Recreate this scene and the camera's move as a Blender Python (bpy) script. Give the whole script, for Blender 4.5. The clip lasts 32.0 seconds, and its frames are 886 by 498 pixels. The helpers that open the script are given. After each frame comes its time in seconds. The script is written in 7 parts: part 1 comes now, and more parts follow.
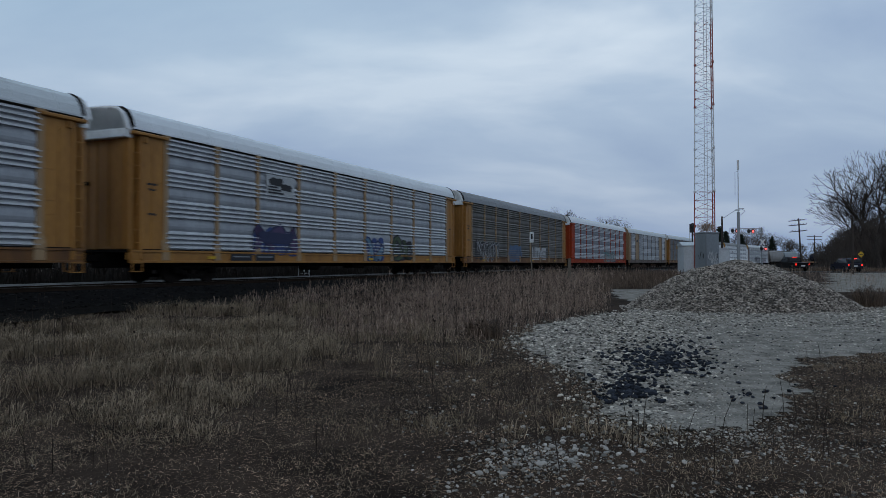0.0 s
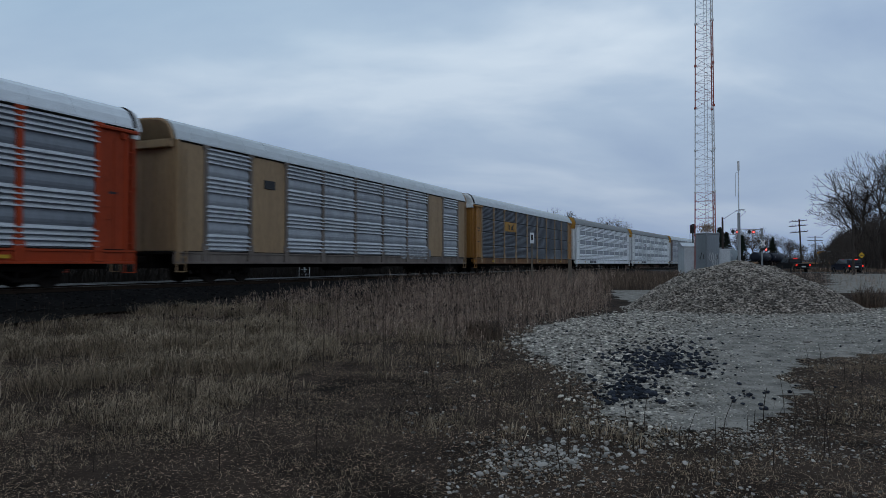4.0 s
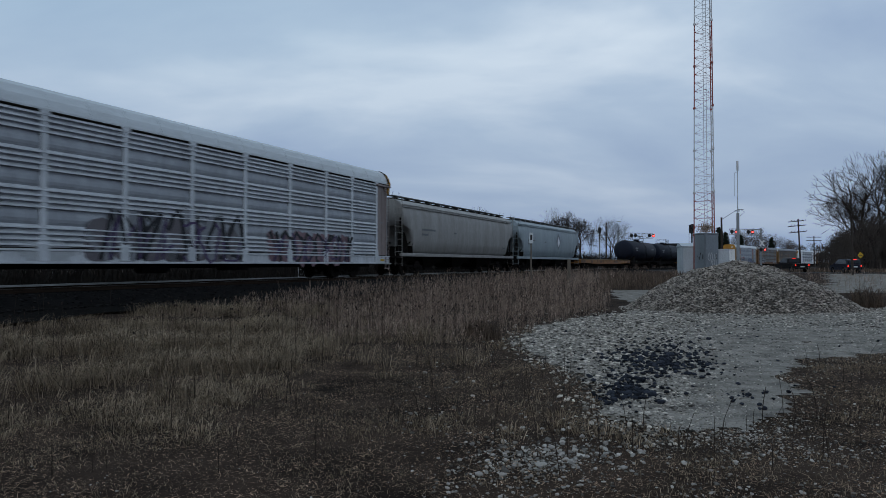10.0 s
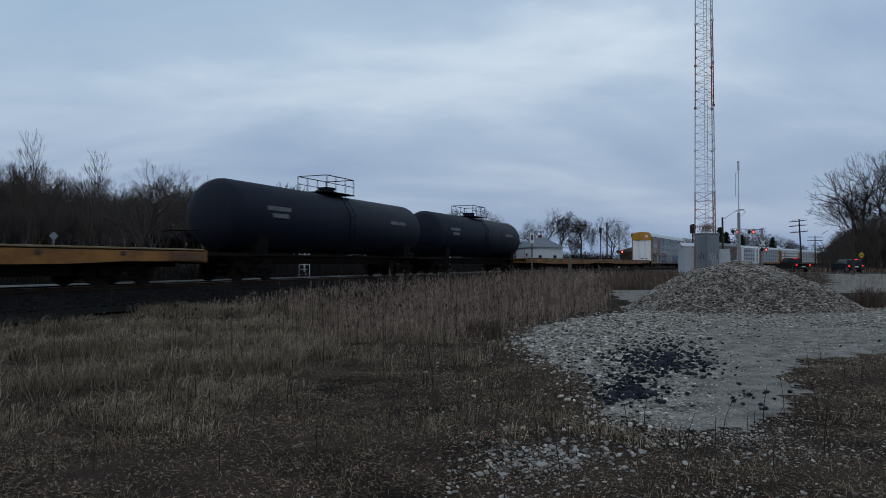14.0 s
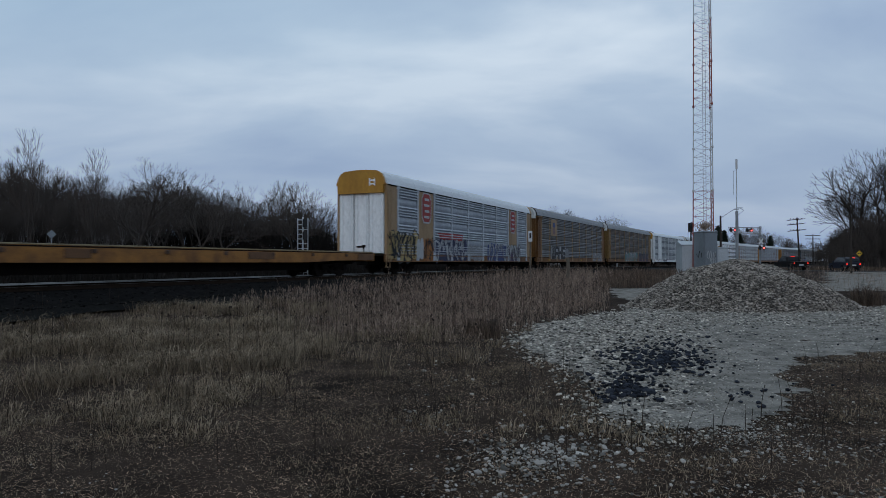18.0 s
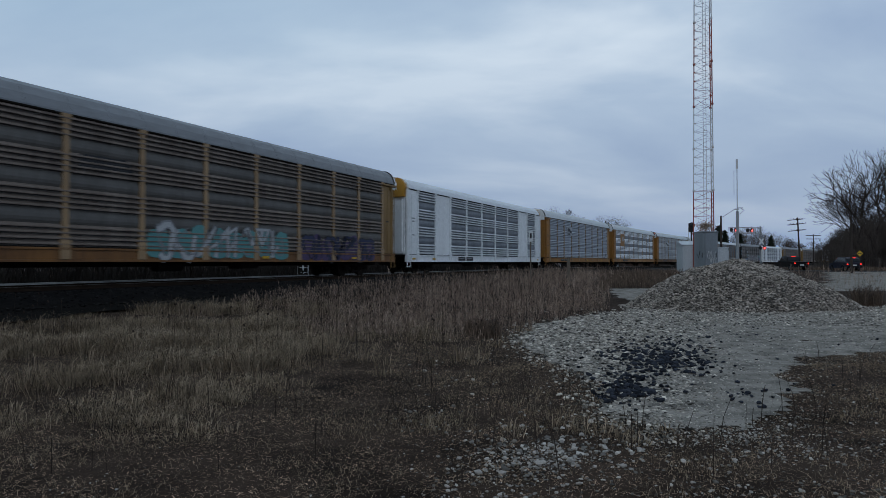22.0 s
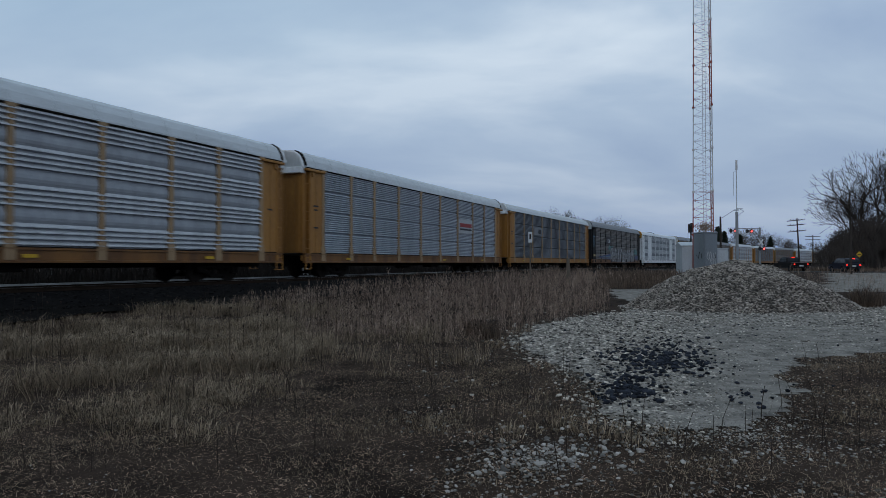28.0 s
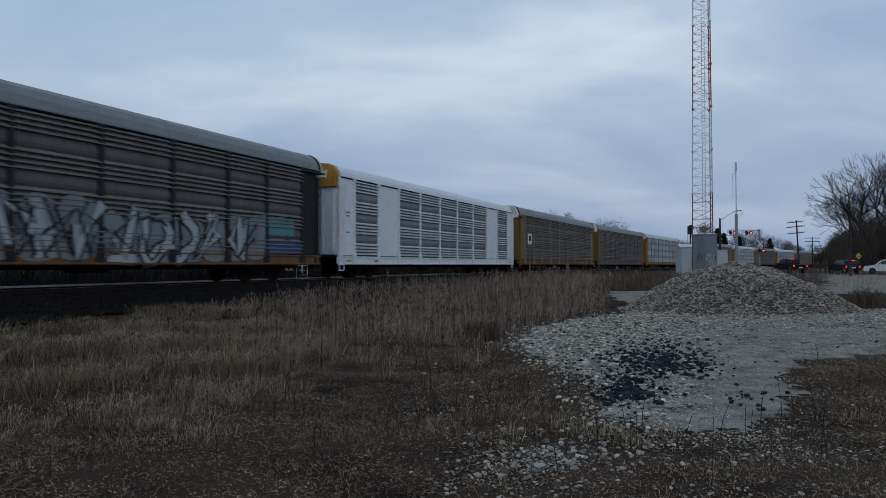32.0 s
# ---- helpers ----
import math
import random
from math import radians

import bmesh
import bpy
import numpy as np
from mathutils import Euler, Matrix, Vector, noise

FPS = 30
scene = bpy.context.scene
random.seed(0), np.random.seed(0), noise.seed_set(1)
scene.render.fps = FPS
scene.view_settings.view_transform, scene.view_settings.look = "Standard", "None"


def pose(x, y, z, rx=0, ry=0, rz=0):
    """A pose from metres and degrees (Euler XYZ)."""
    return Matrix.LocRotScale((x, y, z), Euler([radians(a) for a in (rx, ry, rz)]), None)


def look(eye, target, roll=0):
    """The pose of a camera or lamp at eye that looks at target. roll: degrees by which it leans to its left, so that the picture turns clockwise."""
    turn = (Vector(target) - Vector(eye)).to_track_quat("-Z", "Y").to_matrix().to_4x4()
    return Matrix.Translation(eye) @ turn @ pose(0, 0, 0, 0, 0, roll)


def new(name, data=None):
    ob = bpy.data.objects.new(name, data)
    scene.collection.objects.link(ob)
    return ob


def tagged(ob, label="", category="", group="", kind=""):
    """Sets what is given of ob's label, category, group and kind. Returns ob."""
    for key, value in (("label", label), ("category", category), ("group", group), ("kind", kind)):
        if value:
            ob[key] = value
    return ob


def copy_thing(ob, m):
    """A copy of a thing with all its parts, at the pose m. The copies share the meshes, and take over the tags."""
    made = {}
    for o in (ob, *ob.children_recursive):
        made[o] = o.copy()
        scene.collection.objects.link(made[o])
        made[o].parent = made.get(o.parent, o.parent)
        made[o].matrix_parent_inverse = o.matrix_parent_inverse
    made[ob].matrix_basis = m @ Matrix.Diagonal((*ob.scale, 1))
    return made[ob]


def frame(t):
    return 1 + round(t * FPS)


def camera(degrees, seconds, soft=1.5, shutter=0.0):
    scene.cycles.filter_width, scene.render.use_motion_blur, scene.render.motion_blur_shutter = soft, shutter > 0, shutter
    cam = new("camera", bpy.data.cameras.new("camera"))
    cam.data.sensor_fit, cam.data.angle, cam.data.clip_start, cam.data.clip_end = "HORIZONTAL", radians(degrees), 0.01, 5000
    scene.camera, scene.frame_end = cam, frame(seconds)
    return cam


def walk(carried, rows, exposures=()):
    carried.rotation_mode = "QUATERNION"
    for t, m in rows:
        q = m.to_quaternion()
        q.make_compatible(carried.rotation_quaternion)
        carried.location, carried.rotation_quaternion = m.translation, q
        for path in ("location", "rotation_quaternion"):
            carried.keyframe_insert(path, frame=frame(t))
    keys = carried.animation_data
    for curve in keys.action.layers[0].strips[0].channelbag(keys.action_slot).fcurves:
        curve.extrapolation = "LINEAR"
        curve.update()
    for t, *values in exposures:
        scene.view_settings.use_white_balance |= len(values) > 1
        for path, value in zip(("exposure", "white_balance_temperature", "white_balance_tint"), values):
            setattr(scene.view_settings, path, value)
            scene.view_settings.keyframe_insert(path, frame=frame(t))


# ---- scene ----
EXPOSURES = [(0, -1.0), (32, -1.0)]
# seconds, turn to the left, tilt upwards: the sway of a held camera, in degrees
SWAY = [
    (0, 0.033, -0.024), (0.5, 0.067, -0.024), (1, 0.068, -0.028), (1.5, 0.068, -0.024), (2, 0.068, -0.024), (2.5, 0.068, -0.024),
    (3, 0.068, -0.024), (3.5, 0.068, 0.047), (5.5, 0.068, 0.047), (6, 0.068, 0.047), (6.5, 0.139, 0.011), (7, -0.003, -0.028),
    (7.5, -0.007, 0.038), (8, -0.003, 0.047), (8.5, -0.005, 0.047), (9, -0.005, 0.047), (9.5, -0.144, 0.054), (10, -0.003, 0.047),
    (10.5, -0.003, 0.047), (11, -0.005, 0.047), (11.5, -0.003, 0.052), (12, -0.074, 0.111), (12.5, 0.068, 0.047), (13, -0.003, 0.047),
    (13.5, -0.003, 0.047), (14, 0.065, 0.042), (14.5, -0.003, 0.047), (16.5, -0.003, 0.047), (17, -0.003, -0.024), (17.5, -0.003, -0.024),
    (18, -0.074, -0.093), (18.5, -0.074, -0.024), (19, -0.007, -0.024), (19.5, -0.003, 0.038), (20, -0.003, 0.047), (20.5, -0.003, -0.024),
    (21, 0.068, -0.024), (21.5, -0.003, -0.024), (22, -0.042, -0.091), (22.5, -0.003, -0.091), (23, 0.134, -0.096), (23.5, 0.068, -0.096),
    (24, 0.068, -0.168), (24.5, -0.007, -0.102), (25, 0.067, -0.163), (25.5, 0.067, -0.168), (27.5, -0.073, -0.023), (28, -0.076, -0.024),
    (28.5, -0.081, 0.038), (29, -0.076, 0.011), (29.5, -0.076, -0.019), (30, -0.076, 0.054), (30.5, -0.076, 0.047), (31, -0.078, 0.108),
    (31.5, -0.076, 0.117), (32, -0.112, 0.122),
]
TILT = 1.158
cam = camera(65.15, 32.0, soft=0.8, shutter=0.24)
walk(cam, [(t, pose(0, 0, 1.6, 90 + TILT + up, 0, left)) for t, left, up in SWAY], EXPOSURES)

F_PX = 1227.15
EYE = 1.6
RAIL = 0.88            # rail head above the ground under the camera

# ---- track ----
TH, D0, S1, KAP, S_END = 0.41508, 18.2265, 35.37, 0.00111, 560.0
CAR_Y = 1.55


def track(s, off=CAR_Y):
    """Plan point and heading of the line that lies off metres beyond the near faces of the cars."""
    sl, u = min(s, S1), max(0.0, min(s, S_END) - S1)
    a = KAP * u
    fx, lx = (math.sin(a) / KAP, (1 - math.cos(a)) / KAP)
    x = sl * math.sin(TH) - D0 * math.cos(TH) + fx * math.sin(TH) + lx * math.cos(TH)
    y = sl * math.cos(TH) + D0 * math.sin(TH) + fx * math.cos(TH) - lx * math.sin(TH)
    h = TH + a
    over = max(0.0, s - S_END)
    x, y = x + over * math.sin(h), y + over * math.cos(h)
    return x - off * math.cos(h), y + off * math.sin(h), h


def way_along(x, y):
    """Distance of a plan point from the track's centre line, positive towards the camera."""
    best = None
    s = (x + D0 * math.cos(TH)) * math.sin(TH) + (y - D0 * math.sin(TH)) * math.cos(TH)
    for _ in range(3):
        cx, cy, h = track(s)
        dx, dy = x - cx, y - cy
        s += dx * math.sin(h) + dy * math.cos(h)
        best = dx * math.cos(h) - dy * math.sin(h)
        if s < S1:
            break
    return best


def smooth(a, b, v):
    t = min(1.0, max(0.0, (v - a) / (b - a)))
    return t * t * (3 - 2 * t)


def ground_z(x, y):
    w = way_along(x, y)
    far = 0.45 * smooth(20, 55, y)
    base = max(far, 0.34 * (1 - smooth(3.2, 9.0, abs(w)))) if w > 0 else 0.4
    bed = 0.58 - 0.30 * smooth(1.9, 3.3, abs(w))
    z = base + (max(base, bed) - base) * (1 - smooth(3.0, 3.6, abs(w)))
    return z + 0.05 * noise.noise((x * 0.25, y * 0.25, 0)) + 0.02 * noise.noise((x * 1.3, y * 1.3, 3))


# ---- world and light ----
def node(nt, kind, operation="", data_type="", blend_type=""):
    n = nt.nodes.new(kind)
    if operation:
        n.operation = operation
    if data_type:
        n.data_type = data_type
    if blend_type:
        n.blend_type = blend_type
    return n


def make_world():
    world = bpy.data.worlds.new("evening_sky")
    scene.world = world
    world.use_nodes = True
    nt = world.node_tree
    nt.nodes.clear()
    N = lambda kind, **kw: node(nt, kind, **kw)
    out, bg = N("ShaderNodeOutputWorld"), N("ShaderNodeBackground")
    sky = N("ShaderNodeTexSky")
    sky.sky_type, sky.sun_disc = "NISHITA", False
    sky.sun_elevation, sky.sun_rotation, sky.air_density, sky.dust_density = radians(3), radians(215), 1.2, 2.5
    tc = N("ShaderNodeTexCoord")
    sep = N("ShaderNodeSeparateXYZ")
    nt.links.new(tc.outputs["Generated"], sep.inputs[0])
    up = N("ShaderNodeMath", operation="MAXIMUM")
    nt.links.new(sep.outputs["Z"], up.inputs[0])
    up.inputs[1].default_value = 0.0
    add = N("ShaderNodeMath", operation="ADD")
    nt.links.new(up.outputs[0], add.inputs[0])
    add.inputs[1].default_value = 0.34
    comb = N("ShaderNodeCombineXYZ")
    for i, axis in enumerate("XY"):
        dv = N("ShaderNodeMath", operation="DIVIDE")
        nt.links.new(sep.outputs[axis], dv.inputs[0])
        nt.links.new(add.outputs[0], dv.inputs[1])
        nt.links.new(dv.outputs[0], comb.inputs[i])
    mp = N("ShaderNodeMapping")
    nt.links.new(comb.outputs[0], mp.inputs[0])
    mp.inputs["Rotation"].default_value = (0, 0, radians(-14))
    mp.inputs["Scale"].default_value = (0.6, 1.15, 1)
    mp.inputs["Location"].default_value = CLOUD_SHIFT
    big = N("ShaderNodeTexNoise")
    nt.links.new(mp.outputs[0], big.inputs["Vector"])
    big.inputs["Scale"].default_value, big.inputs["Detail"].default_value, big.inputs["Roughness"].default_value = 1.9, 6, 0.5
    big.inputs["Distortion"].default_value = 0.35
    ramp = N("ShaderNodeValToRGB")
    nt.links.new(big.outputs["Fac"], ramp.inputs[0])
    el = ramp.color_ramp.elements
    el[0].position, el[0].color = 0.33, (0.30, 0.40, 0.59, 1)
    el[1].position, el[1].color = 0.66, (0.645, 0.74, 0.86, 1)
    mid = el.new(0.5)
    mid.color = (0.43, 0.54, 0.70, 1)
    # a thinner, bluer sky shows through towards the upper edge
    thin = N("ShaderNodeMix", data_type="RGBA")
    zr = N("ShaderNodeMapRange")
    nt.links.new(sep.outputs["Z"], zr.inputs[0])
    zr.inputs[1].default_value, zr.inputs[2].default_value = 0.14, 0.55
    zr.inputs[3].default_value, zr.inputs[4].default_value = 0.0, 0.7
    # thinnest on the western side
    side = N("ShaderNodeMapRange")
    nt.links.new(sep.outputs["X"], side.inputs[0])
    side.inputs[1].default_value, side.inputs[2].default_value = 0.15, -0.5
    side.inputs[3].default_value, side.inputs[4].default_value = 0.35, 1.5
    both = N("ShaderNodeMath", operation="MULTIPLY")
    nt.links.new(zr.outputs[0], both.inputs[0])
    nt.links.new(side.outputs[0], both.inputs[1])
    nt.links.new(both.outputs[0], thin.inputs["Factor"])
    nt.links.new(ramp.outputs[0], thin.inputs["A"])
    thin.inputs["B"].default_value = (0.385, 0.565, 0.715, 1)
    low = N("ShaderNodeMapRange")
    nt.links.new(sep.outputs["Z"], low.inputs[0])
    low.inputs[1].default_value, low.inputs[2].default_value = 0.0, 0.3
    low.inputs[3].default_value, low.inputs[4].default_value = 0.85, 0.0
    hz = N("ShaderNodeMix", data_type="RGBA")
    nt.links.new(low.outputs[0], hz.inputs["Factor"])
    nt.links.new(thin.outputs["Result"], hz.inputs["A"])
    hz.inputs["B"].default_value = (0.255, 0.36, 0.545, 1)
    mix = N("ShaderNodeMix", data_type="RGBA", blend_type="ADD")
    mix.inputs["Factor"].default_value = 0.02
    nt.links.new(hz.outputs["Result"], mix.inputs["A"])
    nt.links.new(sky.outputs[0], mix.inputs["B"])
    nt.links.new(mix.outputs["Result"], bg.inputs[0])
    bg.inputs[1].default_value = SKY_STRENGTH
    nt.links.new(bg.outputs[0], out.inputs[0])
    sun = new("sun", bpy.data.lights.new("sun", "SUN"))
    sun.data.energy, sun.data.angle, sun.data.color = 0.6, radians(60), (0.97, 0.97, 1.0)
    sun.matrix_world = look((-20, -36, 26), (0, 0, 0))


CLOUD_SHIFT = (1.3, 0.56, 0)
SKY_STRENGTH = 1.9
make_world()


# ---- materials ----
def rgb(c):
    return (*c, 1.0)


def material(name, base, other=None, rough=0.6, metal=0.0, scale=3.0, fine=40.0, amount=0.5, bump=0.15, streak=1.0,
             coords="Object", island=0.0, per_object=0.0, glow=0.0, spec=0.25):
    """Surface with stains at a coarse scale, grain at a fine one, and a fine relief."""
    m = bpy.data.materials.new(name)
    m.use_nodes = True
    nt = m.node_tree
    b = nt.nodes["Principled BSDF"]
    other = other or tuple(c * 0.55 for c in base)
    tc = node(nt, "ShaderNodeTexCoord")
    mp = node(nt, "ShaderNodeMapping")
    nt.links.new(tc.outputs[coords], mp.inputs[0])
    mp.inputs["Scale"].default_value = (1, 1, 1 / streak)
    info = node(nt, "ShaderNodeObjectInfo")
    shift = node(nt, "ShaderNodeVectorMath", operation="ADD")
    wide = node(nt, "ShaderNodeMath", operation="MULTIPLY")
    nt.links.new(info.outputs["Random"], wide.inputs[0])
    wide.inputs[1].default_value = 37.0
    nt.links.new(mp.outputs[0], shift.inputs[0])
    nt.links.new(wide.outputs[0], shift.inputs[1])
    n1, n2 = node(nt, "ShaderNodeTexNoise"), node(nt, "ShaderNodeTexNoise")
    for n, sc, det in ((n1, scale, 6), (n2, fine, 3)):
        nt.links.new(shift.outputs[0], n.inputs["Vector"])
        n.inputs["Scale"].default_value, n.inputs["Detail"].default_value = sc, det
        n.inputs["Roughness"].default_value = 0.62
    rng = node(nt, "ShaderNodeMapRange")
    nt.links.new(n1.outputs["Fac"], rng.inputs[0])
    rng.inputs[1].default_value, rng.inputs[2].default_value = 0.38, 0.66
    rng.inputs[4].default_value = amount
    mix = node(nt, "ShaderNodeMix", data_type="RGBA")
    nt.links.new(rng.outputs[0], mix.inputs["Factor"])
    mix.inputs["A"].default_value, mix.inputs["B"].default_value = rgb(base), rgb(other)
    grain = node(nt, "ShaderNodeMix", data_type="RGBA", blend_type="MULTIPLY")
    g = node(nt, "ShaderNodeMapRange")
    nt.links.new(n2.outputs["Fac"], g.inputs[0])
    g.inputs[1].default_value, g.inputs[2].default_value, g.inputs[3].default_value, g.inputs[4].default_value = 0.3, 0.7, 0.72, 1.15
    grain.inputs["Factor"].default_value = 0.8
    nt.links.new(mix.outputs["Result"], grain.inputs["A"])
    nt.links.new(g.outputs[0], grain.inputs["B"])
    last = grain.outputs["Result"]
    for amt, src in ((island, "g"), (per_object, "o")):
        if amt:
            if src == "g":
                geo = node(nt, "ShaderNodeNewGeometry")
                val = geo.outputs["Random Per Island"]
            else:
                val = info.outputs["Random"]
            r = node(nt, "ShaderNodeMapRange")
            nt.links.new(val, r.inputs[0])
            r.inputs[3].default_value, r.inputs[4].default_value = 1 - amt, 1 + amt
            mul = node(nt, "ShaderNodeMix", data_type="RGBA", blend_type="MULTIPLY")
            mul.inputs["Factor"].default_value = 1.0
            nt.links.new(last, mul.inputs["A"])
            nt.links.new(r.outputs[0], mul.inputs["B"])
            last = mul.outputs["Result"]
    nt.links.new(last, b.inputs["Base Color"])
    rr = node(nt, "ShaderNodeMapRange")
    nt.links.new(n1.outputs["Fac"], rr.inputs[0])
    rr.inputs[3].default_value, rr.inputs[4].default_value = rough - 0.1, min(1, rough + 0.15)
    nt.links.new(rr.outputs[0], b.inputs["Roughness"])
    b.inputs["Metallic"].default_value = metal
    b.inputs["Specular IOR Level"].default_value = spec if rough < 0.85 else 0.03
    if bump:
        bp = node(nt, "ShaderNodeBump")
        bp.inputs["Strength"].default_value, bp.inputs["Distance"].default_value = bump, 0.02
        nt.links.new(n2.outputs["Fac"], bp.inputs["Height"])
        nt.links.new(bp.outputs[0], b.inputs["Normal"])
    if glow:
        b.inputs["Emission Color"].default_value = rgb(base)
        b.inputs["Emission Strength"].default_value = glow
    return m


# ---- mesh building ----
class Shape:
    """Collects boxes, tubes and strips into one mesh."""

    def __init__(self):
        self.v, self.f = [], []

    def add(self, verts, faces):
        o = len(self.v)
        self.v.extend(tuple(p) for p in verts)
        self.f.extend(tuple(i + o for i in f) for f in faces)
        return self

    def box(self, x0, x1, y0, y1, z0, z1, c=0.0):
        """A box, its edges cut by c."""
        if c <= 0:
            v = [(x, y, z) for x in (x0, x1) for y in (y0, y1) for z in (z0, z1)]
            return self.add(v, [(0, 1, 3, 2), (4, 6, 7, 5), (0, 4, 5, 1), (2, 3, 7, 6), (0, 2, 6, 4), (1, 5, 7, 3)])
        v, idx = [], {}
        X, Y, Z = (x0, x1), (y0, y1), (z0, z1)
        for i in (0, 1):
            for j in (0, 1):
                for k in (0, 1):
                    px, py, pz = X[i], Y[j], Z[k]
                    ix, iy, iz = (px + c * (1 - 2 * i), py + c * (1 - 2 * j), pz + c * (1 - 2 * k))
                    for a, p in (("x", (px, iy, iz)), ("y", (ix, py, iz)), ("z", (ix, iy, pz))):
                        idx[i, j, k, a] = len(v)
                        v.append(p)
        f = []
        for i in (0, 1):
            f.append([idx[i, j, k, "x"] for j, k in ((0, 0), (1, 0), (1, 1), (0, 1))][:: 1 if i else -1])
            f.append([idx[j, i, k, "y"] for j, k in ((0, 0), (0, 1), (1, 1), (1, 0))][:: 1 if i else -1])
            f.append([idx[j, k, i, "z"] for j, k in ((0, 0), (1, 0), (1, 1), (0, 1))][:: 1 if i else -1])
        for i in (0, 1):
            for j in (0, 1):
                f.append([idx[i, j, 0, "x"], idx[i, j, 1, "x"], idx[i, j, 1, "y"], idx[i, j, 0, "y"]])
                f.append([idx[i, 0, j, "x"], idx[i, 1, j, "x"], idx[i, 1, j, "z"], idx[i, 0, j, "z"]])
                f.append([idx[0, i, j, "y"], idx[1, i, j, "y"], idx[1, i, j, "z"], idx[0, i, j, "z"]])
                for k in (0, 1):
                    f.append([idx[i, j, k, a] for a in "xyz"])
        return self.add(v, f)

    def tube(self, a, b, r0, r1=None, n=6, caps=True):
        a, b = Vector(a), Vector(b)
        r1 = r0 if r1 is None else r1
        d = (b - a).normalized()
        u = d.orthogonal().normalized()
        w = d.cross(u)
        v = []
        for p, r in ((a, r0), (b, r1)):
            v += [p + u * (r * math.cos(t)) + w * (r * math.sin(t)) for t in (2 * math.pi * i / n for i in range(n))]
        f = [(i, (i + 1) % n, n + (i + 1) % n, n + i) for i in range(n)]
        if caps:
            f += [tuple(range(n))[::-1], tuple(range(n, 2 * n))]
        return self.add(v, f)

    def sweep(self, profile, x0, x1, closed=True, caps=True):
        """A profile in y and z drawn out along x."""
        n = len(profile)
        v = [(x0, y, z) for y, z in profile] + [(x1, y, z) for y, z in profile]
        f = [(i, (i + 1) % n, n + (i + 1) % n, n + i) for i in range(n if closed else n - 1)]
        if caps and closed:
            f += [tuple(range(n))[::-1], tuple(range(n, 2 * n))]
        return self.add(v, f)

    def rings(self, rings, caps=True):
        n = len(rings[0])
        v = [p for r in rings for p in r]
        f = [(k * n + i, k * n + (i + 1) % n, (k + 1) * n + (i + 1) % n, (k + 1) * n + i) for k in range(len(rings) - 1) for i in range(n)]
        if caps:
            f += [tuple(range(n))[::-1], tuple(range((len(rings) - 1) * n, len(rings) * n))]
        return self.add(v, f)

    def mesh(self, name, shade=False):
        me = bpy.data.meshes.new(name)
        me.from_pydata(self.v, [], self.f)
        bm = bmesh.new()
        bm.from_mesh(me)
        bmesh.ops.recalc_face_normals(bm, faces=bm.faces)
        bm.to_mesh(me)
        bm.free()
        if shade:
            me.polygons.foreach_set("use_smooth", [True] * len(me.polygons))
        me.update()
        return me


def fast_mesh(name, verts, faces, smooth_faces=False):
    """A large mesh of triangles or quads from arrays."""
    me = bpy.data.meshes.new(name)
    verts, faces = np.asarray(verts, np.float32), np.asarray(faces, np.int32)
    k = faces.shape[1]
    me.vertices.add(len(verts))
    me.vertices.foreach_set("co", verts.ravel())
    me.loops.add(faces.size)
    me.loops.foreach_set("vertex_index", faces.ravel())
    me.polygons.add(len(faces))
    me.polygons.foreach_set("loop_start", np.arange(0, faces.size, k, dtype=np.int32))
    me.polygons.foreach_set("use_smooth", np.full(len(faces), smooth_faces))
    me.update(calc_edges=True)
    return me


def part(name, me, mat, parent=None, label="", m=None, second=None):
    """One mesh object under a thing or part; the material sits on the object, so that meshes can be shared."""
    if isinstance(me, Shape):
        me = me.mesh(name)
    ob = new(name, me)
    if not me.materials:
        me.materials.append(mat)
    ob.material_slots[0].link = "OBJECT"
    ob.material_slots[0].material = mat
    if second:
        if len(me.materials) < 2:
            me.materials.append(second)
        ob.material_slots[1].link = "OBJECT"
        ob.material_slots[1].material = second
    if parent:
        ob.parent = parent
    if m is not None:
        ob.matrix_basis = m
    if label:
        ob["label"] = label
    return ob


def thing(name, m, label, category, group="", kind=""):
    ob = new(name)
    ob.empty_display_size = 0.2
    ob.matrix_basis = m
    return tagged(ob, label, category, group, kind)


ASPH = material("asphalt", (0.06, 0.06, 0.062), rough=0.85, scale=0.6, fine=60, bump=0.3)
STEEL = material("rail_rust", (0.035, 0.024, 0.018), (0.02, 0.015, 0.012), rough=0.9, scale=2)
SHINE = material("rail_shine", (0.3, 0.295, 0.29), (0.2, 0.19, 0.18), rough=0.45, metal=0.9, scale=2, bump=0)
TIE = material("tie_wood", (0.09, 0.075, 0.065), (0.045, 0.04, 0.036), rough=0.9, scale=3, fine=30, per_object=0.3)
# blacker than real stone: shade between the stones is put into this colour
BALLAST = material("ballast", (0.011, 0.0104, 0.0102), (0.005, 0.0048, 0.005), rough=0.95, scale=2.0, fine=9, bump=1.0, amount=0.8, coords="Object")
UNDER = material("black_underframe", (0.010, 0.009, 0.0085), (0.02, 0.015, 0.012), rough=0.86, scale=2)
WHEEL = material("wheel_steel", (0.02, 0.016, 0.014), (0.013, 0.011, 0.01), rough=0.86)


